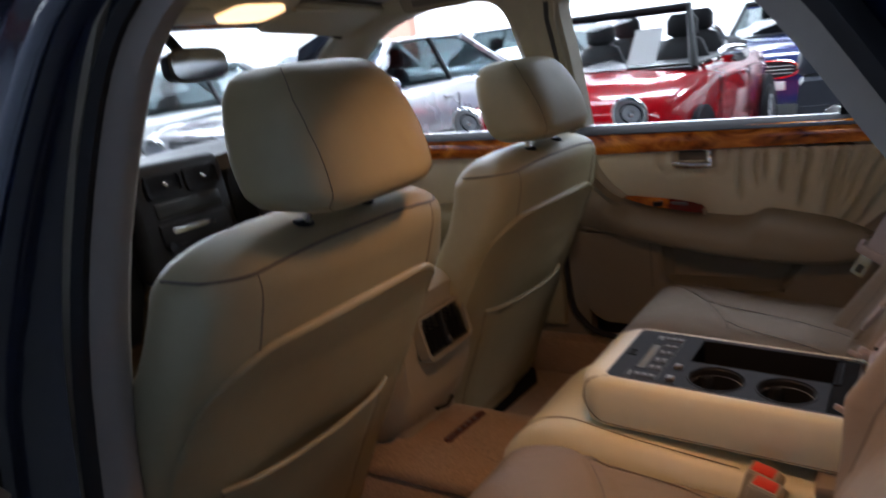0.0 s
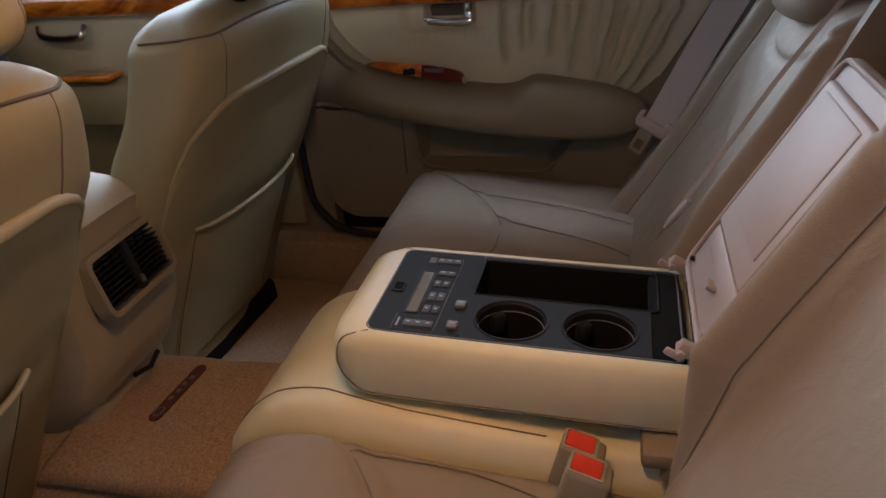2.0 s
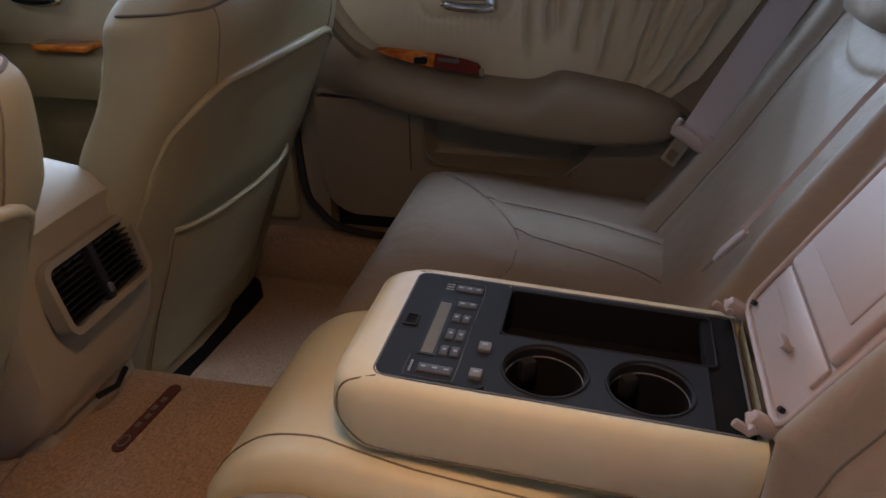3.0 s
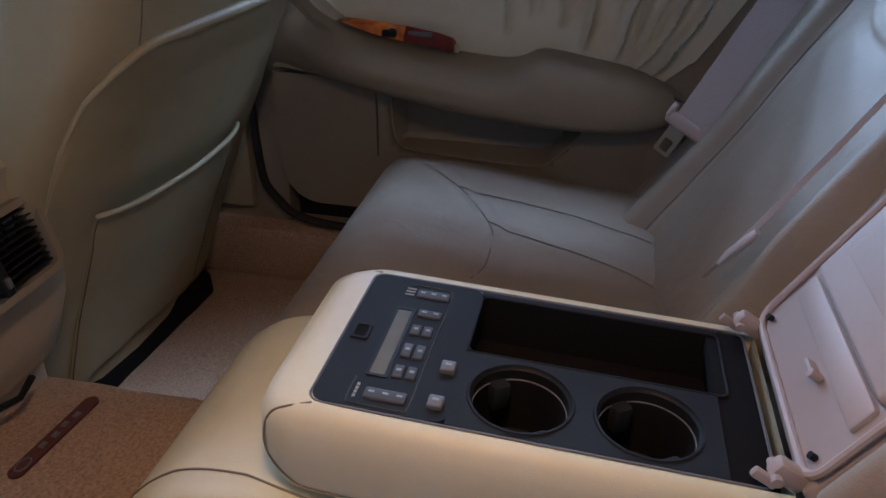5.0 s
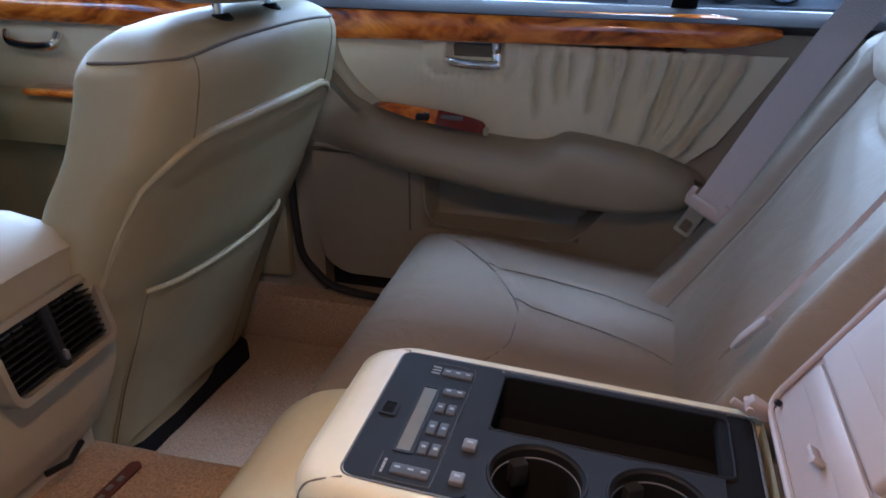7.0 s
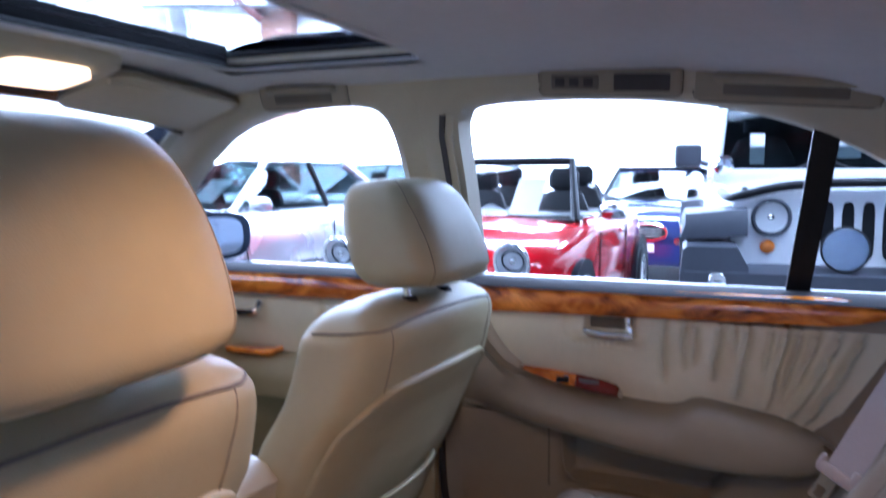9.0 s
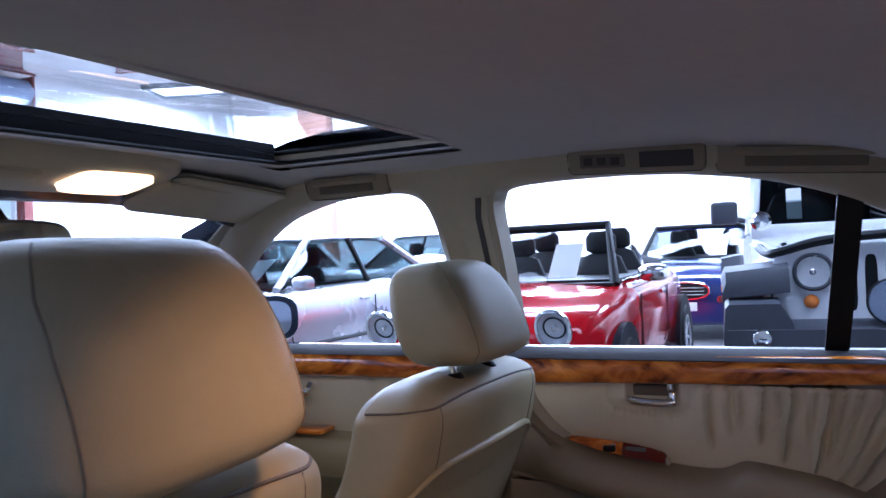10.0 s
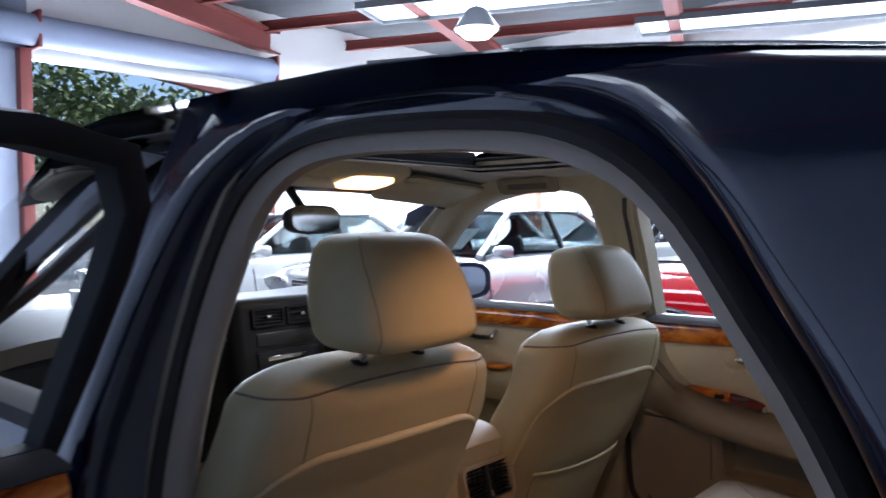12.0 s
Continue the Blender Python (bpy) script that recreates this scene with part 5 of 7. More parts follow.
def dash_top(u, v):
    x = -0.76 + 1.52 * u
    hood = 0.055 * math.exp(-((x - 0.385) / 0.19) ** 4)
    y = 0.86 + 0.55 * v - 0.05 * math.exp(-((x - 0.385) / 0.2) ** 4)
    z = 1.045 + 0.02 * math.sin(v * math.pi) + hood * max(0.0, 1 - v * 1.3) + 0.025 * math.exp(-((x - 0.05) / 0.14) ** 4) * max(0.0, 1 - v * 2)
    return (x, y, z - 0.06 * abs(u * 2 - 1) ** 6)


part("top_pad", sheet(dash_top, 60, 14, 0.04, (0, 0, -1)), DASH_TOP, dash, "pale grey soft top pad", sharp=60)
part("lower_dash", loft([[(x, 0.90, 1.01), (x, 0.86, 0.98), (x, 0.88, 0.80), (x, 0.94, 0.66), (x, 1.05, 0.66), (x, 1.05, 1.01)] for x in (-0.74, -0.4, -0.08)]), CHARCOAL, dash, "dark passenger side dashboard")
part("lower_dash", loft([[(x, 0.90, 1.01), (x, 0.88, 0.98), (x, 0.88, 0.80), (x, 0.94, 0.66), (x, 1.05, 0.66), (x, 1.05, 1.01)] for x in (0.16, 0.4, 0.74)]), BLACK, dash)
STACK = pose(0.04, 0.845, 0.95, -10)
stack = part("radio_console", moved(rbox((-0.01, 0.0, 0), (0.29, 0.06, 0.27), 0.025, 3), STACK), BLACK, dash, "black radio console")
for s in (-1, 1):
    vent = part("air_vent", moved(frame_of(rounded(s * 0.055 - 0.05, s * 0.055 + 0.05, 0.055, 0.105, 0.008), rounded(s * 0.055 - 0.044, s * 0.055 + 0.044, 0.061, 0.099, 0.006), -0.038, -0.028, "y"), STACK), CHARCOAL, stack)
    for k in range(4):
        part("vent_slat", moved(rbox((s * 0.055, -0.030, 0.066 + k * 0.009), (0.088, 0.012, 0.0025), 0.0008), STACK), CHARCOAL, vent)
    part("vent_tab", moved(rbox((s * 0.055, -0.038, 0.080), (0.012, 0.008, 0.008), 0.002), STACK), CHROME, vent)
part("screen", moved(rbox((0, -0.030, 0.022), (0.19, 0.006, 0.035), 0.003), STACK), SCREEN, stack)
part("radio", moved(rbox((0, -0.031, -0.035), (0.20, 0.008, 0.055), 0.004), STACK), BLACK, stack)
part("radio_slot", moved(rbox((-0.01, -0.036, -0.028), (0.12, 0.004, 0.012), 0.002), STACK), CHROME, stack, "bright silver slot cover")
for k in range(7):
    part("radio_key", moved(rbox((-0.075 + 0.025 * k, -0.034, -0.085), (0.018, 0.008, 0.012), 0.003), STACK), CHARCOAL, stack)
for s in (-1, 1):
    part("radio_knob", moved(disc((s * 0.088, -0.038, -0.06), 0.010, 0.014, 18), STACK), CHARCOAL, stack)
part("stack_wood", moved(rbox((0, 0, 0), (0.23, 0.02, 0.11), 0.006), pose(0.035, 0.80, 0.797, -28)), WOOD, dash, "glossy burl walnut panel")
part("instrument_hood", loft([[(0.385 + 0.20 * math.cos(a), y, 1.0 + h * math.sin(a)) for a in (math.pi * k / 14 for k in range(15))] + [(0.385 - 0.19, y, 0.90), (0.385 + 0.19, y, 0.90)] for y, h in ((0.84, 0.105), (0.95, 0.09), (1.0, 0.05))]), BLACK, dash, sharp=50)
wheel = thing("steering_wheel", "leather and burl walnut steering wheel", "steering wheel")
SW = pose(0.372, 0.755, 0.968, 62, 0, 0)
rim = [(0.188 * math.cos(2 * math.pi * k / 64), 0.188 * math.sin(2 * math.pi * k / 64), 0) for k in range(65)]
part("upper_rim", moved(tube(rim[10:29], 0.0145, 12), SW), WOOD, wheel, "burl walnut upper rim", sharp=60)
part("lower_rim", moved(tube(rim[28:65] + rim[1:11], 0.0145, 12), SW), CHARCOAL, wheel, "dark leather lower rim", sharp=60)
part("hub", moved(loft([[(px, py, z) for px, py in ring(w, d, 3, 28, 0, -0.01)] for z, w, d in ((-0.05, 0.06, 0.05), (-0.02, 0.085, 0.07), (0.005, 0.08, 0.066), (0.014, 0.06, 0.05))]), SW), CHARCOAL, wheel, sharp=60)
for a in (5, 175, 250, 290):
    part("spoke", moved(tube([(0.07 * math.cos(radians(a)), 0.07 * math.sin(radians(a)), -0.01), (0.185 * math.cos(radians(a)), 0.185 * math.sin(radians(a)), 0)], 0.013, 8), SW), CHARCOAL, wheel)
part("column", tube([(0.372, 0.77, 0.955), (0.372, 0.95, 0.90)], 0.045, 12), BLACK, wheel)

# ---- centre console ----
cons = thing("centre_console", "cream centre console with rear air vents", "console", at=pose(0.032, 0, 0))


def console_loop(y, z0, z1, w):
    return [(px, y, (z0 + z1) / 2 + pz) for px, pz in ring(w, (z1 - z0) / 2, 4.5, 36)]


part("body", loft([console_loop(0.162, 0.66, 0.800, 0.104), console_loop(0.157, 0.615, 0.815, 0.116), console_loop(0.180, 0.56, 0.835, 0.124), console_loop(0.25, 0.50, 0.848, 0.126), console_loop(0.45, 0.48, 0.840, 0.126), console_loop(0.62, 0.48, 0.78, 0.12), console_loop(0.86, 0.48, 0.74, 0.12)]), PLASTIC_PALE, cons, sharp=50)
part("base", rbox((0, 0.30, 0.56), (0.19, 0.22, 0.16), 0.02, 3), PLASTIC_PALE, cons)
VM = pose(0.010, 0.1525, 0.735, -14) @ Matrix.Diagonal((0.82, 1, 0.92, 1))
vb = part("rear_vent", moved(frame_of(rounded(-0.100, 0.100, -0.052, 0.046, 0.020), rounded(-0.090, 0.090, -0.043, 0.037, 0.012), -0.012, 0.010, "y"), VM), PLASTIC, cons, "black rear air vent")
part("vent_cavity", moved(rbox((0, 0.016, -0.003), (0.184, 0.012, 0.084), 0.004), VM), BLACK, vb)
for s in (-1, 1):
    for k in range(9):
        part("slat", moved(rbox((s * 0.047, 0.0, -0.037 + 0.0085 * k), (0.078, 0.014, 0.0022), 0.0006), VM), BLACK, vb)
    for k in range(3):
        part("vane", moved(rbox((s * (0.025 + 0.022 * k), 0.007, -0.003), (0.002, 0.010, 0.076), 0), VM), BLACK, vb)
part("vent_divider", moved(rbox((0, -0.003, -0.003), (0.014, 0.016, 0.082), 0.003), VM), CHARCOAL, vb)
part("vent_thumbwheel", moved(rbox((0.0, -0.011, -0.028), (0.008, 0.008, 0.014), 0.003), VM), BUTTON, vb)
part("rear_tray", moved(rbox((0, 0, 0), (0.15, 0.02, 0.075), 0.012, 3), pose(0, 0.178, 0.60, 12)), PLASTIC_PALE, cons, "cream pull-out tray")
part("tray_pull", tube([(-0.03, 0.160, 0.575), (0.0, 0.154, 0.570), (0.03, 0.160, 0.575)], 0.004, 8), BLACK, cons)

# ---- mats, belts, buckles ----
def mat(name, x0, x1, y0, y1, z, label, drop=0.0):
    def fn(u, v):
        x, y = x0 + (x1 - x0) * u, y0 + (y1 - y0) * v
        e = min(u * (x1 - x0), (1 - u) * (x1 - x0), v * (y1 - y0), (1 - v) * (y1 - y0))
        return (x, y, z - 0.006 * max(0.0, 1 - e / 0.012) ** 2 + 0.0025 * noise.noise(Vector((x * 25, y * 25, z))) - drop * abs(u * 2 - 1) ** 5)
    return single(name, sheet(fn, 40, 40, 0.012, (0, 0, -1)), CARPET, label, "floor mat", "floor mats", sharp=60)


mat("floor_mat", -0.150, 0.130, -0.17, 0.225, 0.534, "tan carpet mat over the centre tunnel with a woven badge", 0.012)
mat("floor_mat", 0.20, 0.70, -0.12, 0.300, 0.345, "tan carpet mat in the far rear footwell")
mat("floor_mat", -0.70, -0.20, -0.12, 0.300, 0.345, "tan carpet mat in the near rear footwell")
badge = thing("mat_badge", "maroon woven badge strip on the tunnel mat", "badge")
BM = pose(0.020, 0.110, 0.5365, 0, 0, -4)
part("strip", moved(prism(rounded(-0.066, 0.066, -0.0085, 0.0085, 0.0084), -0.0015, 0.0015, "z"), BM), BADGE, badge, "dark maroon strip")
part("emblem", moved(tube([(-0.048 + 0.010 * math.cos(a), 0.006 * math.sin(a), 0.002) for a in (2 * math.pi * k / 24 for k in range(24))], 0.0009, 5, closed=True), BM), BUTTON, badge)
for k in range(4):
    part("stitched_bar", moved(rbox((-0.018 + 0.017 * k, 0.001 * (-1) ** k, 0.002), (0.009, 0.006, 0.0015), 0.0005), BM), BUTTON, badge)


def webbing(points, width, n, side):
    """A flat strap along a path, with its broad side across 'side'."""
    pts = curve_points(points, n)
    s = Vector(side).normalized()
    loops = []
    for i, p in enumerate(pts):
        d = (pts[min(n - 1, i + 1)] - pts[max(0, i - 1)]).normalized()
        nrm = d.cross(s).normalized()
        loops.append([p + s * width / 2 + nrm * 0.0008, p - s * width / 2 + nrm * 0.0008, p - s * width / 2 - nrm * 0.0008, p + s * width / 2 - nrm * 0.0008])
    return loft(loops)


belt = thing("seat_belt", "grey seat belt with a chrome tongue over the far backrest", "seat belt", "rear seat belts")
BELT_SIDE = Vector((0.36, 0.82, 0.42)).normalized()
part("webbing", webbing([(0.592, -0.565, 0.757), (0.597, -0.604, 0.836), (0.602, -0.652, 0.932), (0.615, -0.722, 1.05), (0.65, -0.83, 1.16)], 0.052, 40, BELT_SIDE), BELT, belt)
run = Vector((0.02, -0.10, 0.19)).normalized()
run = (run - BELT_SIDE * run.dot(BELT_SIDE)).normalized()
out = BELT_SIDE.cross(run)
TG = Matrix((BELT_SIDE, run, out)).transposed().to_4x4()
TG.translation = (0.590, -0.556, 0.750)
tongue = part("tongue_cover", moved(join(rbox((0, 0.002, 0), (0.066, 0.020, 0.013), 0.005, 3), rbox((0.030, 0.010, 0), (0.010, 0.024, 0.014), 0.004, 2), rbox((-0.026, 0.010, 0), (0.018, 0.030, 0.014), 0.005, 2)), TG), PLASTIC_MAUVE, belt, "pale plastic tongue cover")
part("tongue", moved(frame_of(rounded(-0.006, 0.020, -0.050, -0.006, 0.004), rounded(0.0, 0.014, -0.044, -0.026, 0.002), -0.0015, 0.0015, "z"), TG), CHROME, tongue, "chrome tongue plate")
belt2 = thing("seat_belt", "grey lap belt tucked beside the folded armrest", "seat belt", "rear seat belts")
part("webbing", webbing([(0.205, -0.572, 0.750), (0.197, -0.598, 0.800), (0.196, -0.640, 0.870), (0.198, -0.690, 0.955), (0.20, -0.76, 1.06)], 0.006, 30, (0.35, 0.80, 0.48)), BELT, belt2)
part("tongue_cover", tube([(0.2065, -0.566, 0.738), (0.203, -0.573, 0.752), (0.198, -0.588, 0.775), (0.196, -0.593, 0.783)], [0.005, 0.0085, 0.0085, 0.006], 12, flat=0.6), BELT, belt2, "grey plastic tongue cover")
part("tongue", tube([(0.216, -0.556, 0.716), (0.206, -0.567, 0.740)], 0.0050, 8, flat=0.3), CHROME, belt2, "chrome tongue plate")
for k, (x, y) in enumerate(((-0.158, -0.470), (-0.192, -0.478))):
    buckle = thing("seat_belt_buckle", "beige seat belt buckle with a red release button", "buckle", "seat belt buckles")
    BK = pose(x, y, 0.628, 14, 4, -6)
    part("shell", moved(rbox((0, 0, 0), (0.034, 0.046, 0.07), 0.006, 3), BK), PLASTIC, buckle)
    part("button", moved(rbox((0.0, 0.004, 0.034), (0.026, 0.030, 0.010), 0.003), BK), RED, buckle, "red release button")
    part("button_rim", moved(frame_of(rounded(-0.0155, 0.0155, -0.014, 0.022, 0.003), rounded(-0.0133, 0.0133, -0.0115, 0.0195, 0.002), 0.032, 0.0372, "z"), BK), PLASTIC_PALE, buckle)

# ---- open rear door ----
DOOR_OPEN = 83
hinge = Vector((-0.870, 0.150, 0))
near = copy_thing(rear_right, Matrix())
near.name = "door_4"
near["label"] = "opened rear door with burl walnut trim and dark frame"
near.matrix_world = Matrix.Translation((-0.852, 0.195, 0)) @ pose(0, 0, 0, 0, 0, -DOOR_OPEN) @ Matrix.Translation(-hinge) @ Matrix.Diagonal((-1, 1, 1, 1))


def door_frame_loop(d, dx):
    top = [p for p in grown(NEAR_FRAME, d)]
    return [(side_x(min(1.42, z)) + dx, y, z) for y, z in top]


NEAR_FRAME = [(0.128, 1.02), (0.138, 1.12), (0.150, 1.22), (0.152, 1.29), (0.125, 1.336), (0.03, 1.350), (-0.18, 1.348), (-0.30, 1.340), (-0.42, 1.318), (-0.53, 1.280), (-0.62, 1.232), (-0.70, 1.17), (-0.75, 1.10), (-0.77, 1.02)]
sg = 1 if grown(NEAR_FRAME, 0.01)[6][1] > NEAR_FRAME[6][1] else -1
part("window_frame", loft([door_frame_loop(sg * 0.0, -0.02), door_frame_loop(sg * 0.008, -0.03), door_frame_loop(sg * 0.026, -0.028), door_frame_loop(sg * 0.032, 0.0), door_frame_loop(sg * 0.026, 0.025), door_frame_loop(0.0, 0.02), door_frame_loop(0.0, -0.02)], cap=False), CHARCOAL, near, "dark window frame", sharp=60)
part("outer_skin", loft([[(skin_x(z), y, z) for z in (0.30, 0.45, 0.8, 0.98, 1.012)] + [(0.78, y, 1.010), (0.78, y, 0.45)] for y in (0.10, -0.35, -0.76)]), BODY_BLUE, near, "midnight blue outer skin", sharp=50)
part("door_edge", rbox((0.80, 0.105, 0.70), (0.14, 0.02, 0.62), 0.008), BODY_BLUE, near)

hook = thing("coat_hook", "small beige coat hook on the lamp housing above the doorway", "coat hook")
part("peg", tube(curve_points([(-0.548, -0.19, 1.396), (-0.540, -0.19, 1.391), (-0.531, -0.19, 1.386)], 8), 0.0026, 10), PLASTIC, hook, sharp=60)
part("knob", loft([[(px - 0.528, py - 0.19, z) for px, py in ring(r, r * 1.6, 2, 16)] for z, r in ((1.379, 0.001), (1.380, 0.003), (1.384, 0.004), (1.388, 0.003), (1.389, 0.001))]), PLASTIC, hook, sharp=60)



# ---- the hall ----
single("floor", rbox(((HALL_X0 + HALL_X1) / 2, (HALL_Y0 + HALL_Y1) / 2, -0.1), (HALL_X1 - HALL_X0, HALL_Y1 - HALL_Y0, 0.2), 0), CONCRETE, "smooth grey painted concrete showroom floor", "floor", kind="structure")
single("ground", rbox((0, 0, -0.27), (600, 600, 0.1), 0), CONCRETE, "grey paved yard outside the hall", "ground", kind="structure")


def sheet_wall(name, p, q, z0=0.0, z1=None, mat_w=None, label="white ribbed metal showroom wall in bright light"):
    """A ribbed metal wall between two plan points."""
    a, b = Vector((*p, 0)), Vector((*q, 0))
    length = (b - a).length
    d = (b - a).normalized()
    s = Vector((-d.y, d.x, 0))
    n = max(2, int(length / 0.15))
    rows = [a + d * (length * i / n) + s * (0.02 if i % 2 else 0.0) for i in range(n + 1)]
    rows += [a + d * (length * i / n) - s * 0.12 for i in range(n, -1, -1)]
    return single(name, loft([[(r.x, r.y, z) for r in rows] for z in (z0, z1 or HALL_Z + 0.9)]), mat_w or WALL, label, "wall", kind="structure")


DOOR_X0, DOOR_X1, DOOR_Z = 4.4, 9.4, 4.3
sheet_wall("wall_east", (HALL_X1, HALL_Y0), (HALL_X1, HALL_Y1))
sheet_wall("wall_north_1", (HALL_X1, HALL_Y1), (DOOR_X1, HALL_Y1))
sheet_wall("wall_north_2", (DOOR_X1, HALL_Y1), (DOOR_X0, HALL_Y1), DOOR_Z)
sheet_wall("wall_north_3", (DOOR_X0, HALL_Y1), (HALL_X0, HALL_Y1), mat_w=WALL_BLUE, label="blue-grey ribbed metal wall beside the shutter")
# west wall is out of view; its distance and tone set the side light
sheet_wall("wall_west", (HALL_X0, HALL_Y1), (HALL_X0, HALL_Y0), mat_w=WALL_BLUE, label="unseen blue-grey ribbed metal wall, added to steer light onto the sedan")
sheet_wall("wall_south", (HALL_X0, HALL_Y0), (HALL_X1, HALL_Y0), mat_w=WALL_BLUE, label="blue-grey ribbed metal wall behind the sedan")
HM = pose(4.0, 2.0, 0, 0, 0, HALL_TURN)


def roof_sheets():
    """Ribbed sheets turned to the roof's own line, cut off just past the front wall."""
    side, back = Vector((math.cos(radians(HALL_TURN)), math.sin(radians(HALL_TURN)), 0)), Vector((-math.sin(radians(HALL_TURN)), math.cos(radians(HALL_TURN)), 0))
    low, high = [], []
    for k in range(201):
        a = Vector((4.0, 2.0, HALL_Z + 0.55 + (0.02 if k % 2 else 0.0))) + side * (-22 + 0.22 * k)
        reach = min(24.0, (HALL_Y1 + 0.3 - a.y) / back.y)
        low.append(a - back * 24)
        high.append(a + back * max(reach, -23.0))
    loops = [pts + [pts[-1] + Vector((0, 0, 0.2)), pts[0] + Vector((0, 0, 0.2))] for pts in (low, high)]
    return loft(loops)


single("ceiling", roof_sheets(), ROOF_SHEET, "zinc roof sheets above the showroom", "ceiling", kind="structure", sharp=20)


def beam(name, p, q, h, w, label):
    """A steel I-section between two points."""
    a, b = Vector(p), Vector(q)
    sec = [(-w / 2, 0), (w / 2, 0), (w / 2, h * 0.1), (w * 0.1, h * 0.16), (w * 0.1, h * 0.84), (w / 2, h * 0.9), (w / 2, h), (-w / 2, h), (-w / 2, h * 0.9), (-w * 0.1, h * 0.84), (-w * 0.1, h * 0.16), (-w / 2, h * 0.1)]
    d = (b - a).normalized()
    s = d.cross(Vector((0, 0, 1))).normalized()
    return single(name, loft([[o + s * u + Vector((0, 0, v)) for u, v in sec] for o in (a, b)]), STEEL_RED, label, "beam", name + "s", "structure")


for y in (-9.0, -4.5, 0.0, 4.5, 9.0, 13.5):
    beam("roof_beam", tuple(HM @ Vector((-16, y, HALL_Z - 0.35))), tuple(HM @ Vector((16, y, HALL_Z - 0.35))), 0.55, 0.26, "red oxide painted steel roof beam")
for x in (-9.6, -7.2, -4.8, -2.4, 0.0, 2.4, 4.8, 7.2, 9.6, 12.0):
    beam("roof_purlin", tuple(HM @ Vector((x, -14, HALL_Z + 0.10))), tuple(HM @ Vector((x, 16, HALL_Z + 0.10))), 0.24, 0.13, "red oxide painted steel purlin")
# a glowing panel for every roof lamp, the added fill ones too
for sx, sy, watts in SKYLIGHTS:
    roof_light = thing("skylight", "glowing roof panel in a zinc frame, one of several added for light", "skylight", "skylights", "structure")
    SM = pose(sx, sy, HALL_Z - 0.36, 0, 0, HALL_TURN)
    part("frame", moved(frame_of(rounded(-0.62, 0.62, -2.32, 2.32, 0.02), rounded(-0.56, 0.56, -2.26, 2.26, 0.02), -0.06, 0.06, "z"), SM), ROOF_SHEET, roof_light)
    part("panel", moved(rbox((0, 0, 0.02), (1.13, 4.53, 0.01), 0), SM), DAYLIGHT_PANEL, roof_light, "glowing clear panel")
for lx, ly, lz, k in ((8.05, 6.54, 4.22, 1.55), (3.0, 9.5, 4.85, 1.0), (8.5, -1.5, 4.85, 1.0)):
    hb = thing("high_bay_lamp", "bright high bay lamp hanging from a red roof beam", "lamp", "high bay lamps")
    LM = Matrix.Translation((lx, ly, lz)) @ Matrix.Scale(k, 4)
    part("reflector", moved(lathe([(0.06, 0.22), (0.10, 0.20), (0.22, 0.02), (0.23, 0.0), (0.215, 0.0), (0.09, 0.18), (0.0, 0.19)], 28), LM), ROOF_SHEET, hb)
    part("bulb", moved(lathe([(0.0, -0.09), (0.13, -0.07), (0.205, 0.0), (0.12, 0.13), (0.0, 0.17)], 24), LM), LAMP_WHITE, hb, "glowing white lens")
    part("hanger", tube([(lx, ly, lz + 0.2 * k), (lx, ly, HALL_Z + 0.57)], 0.012, 8), STEEL_RED, hb)
drum = thing("shutter_drum", "blue-grey rolled shutter drum above the open bay", "roller shutter")
part("roll", tube([(DOOR_X0 - 2.6, HALL_Y1 - 0.35, 4.75), (DOOR_X1 + 0.1, HALL_Y1 - 0.35, 4.75)], 0.28, 24), DUCT, drum)
for x in (DOOR_X0 - 2.65, DOOR_X0, DOOR_X1 + 0.1):
    part("bracket", rbox((x, HALL_Y1 - 0.30, 4.75), (0.06, 0.62, 0.66), 0.01), STEEL_RED, drum)
for x in (DOOR_X0 - 0.12, DOOR_X1 + 0.12):
    single("door_post", rbox((x, HALL_Y1 - 0.14, 2.2), (0.2, 0.24, 4.5), 0.01), STEEL_RED, "red oxide steel door post", "post", "door posts", "structure")
single("wall_column", rbox((HALL_X1 - 0.16, 11.1, 2.9), (0.3, 0.9, 5.9), 0.02), BRICK, "brown painted column against the white wall", "column", kind="structure")


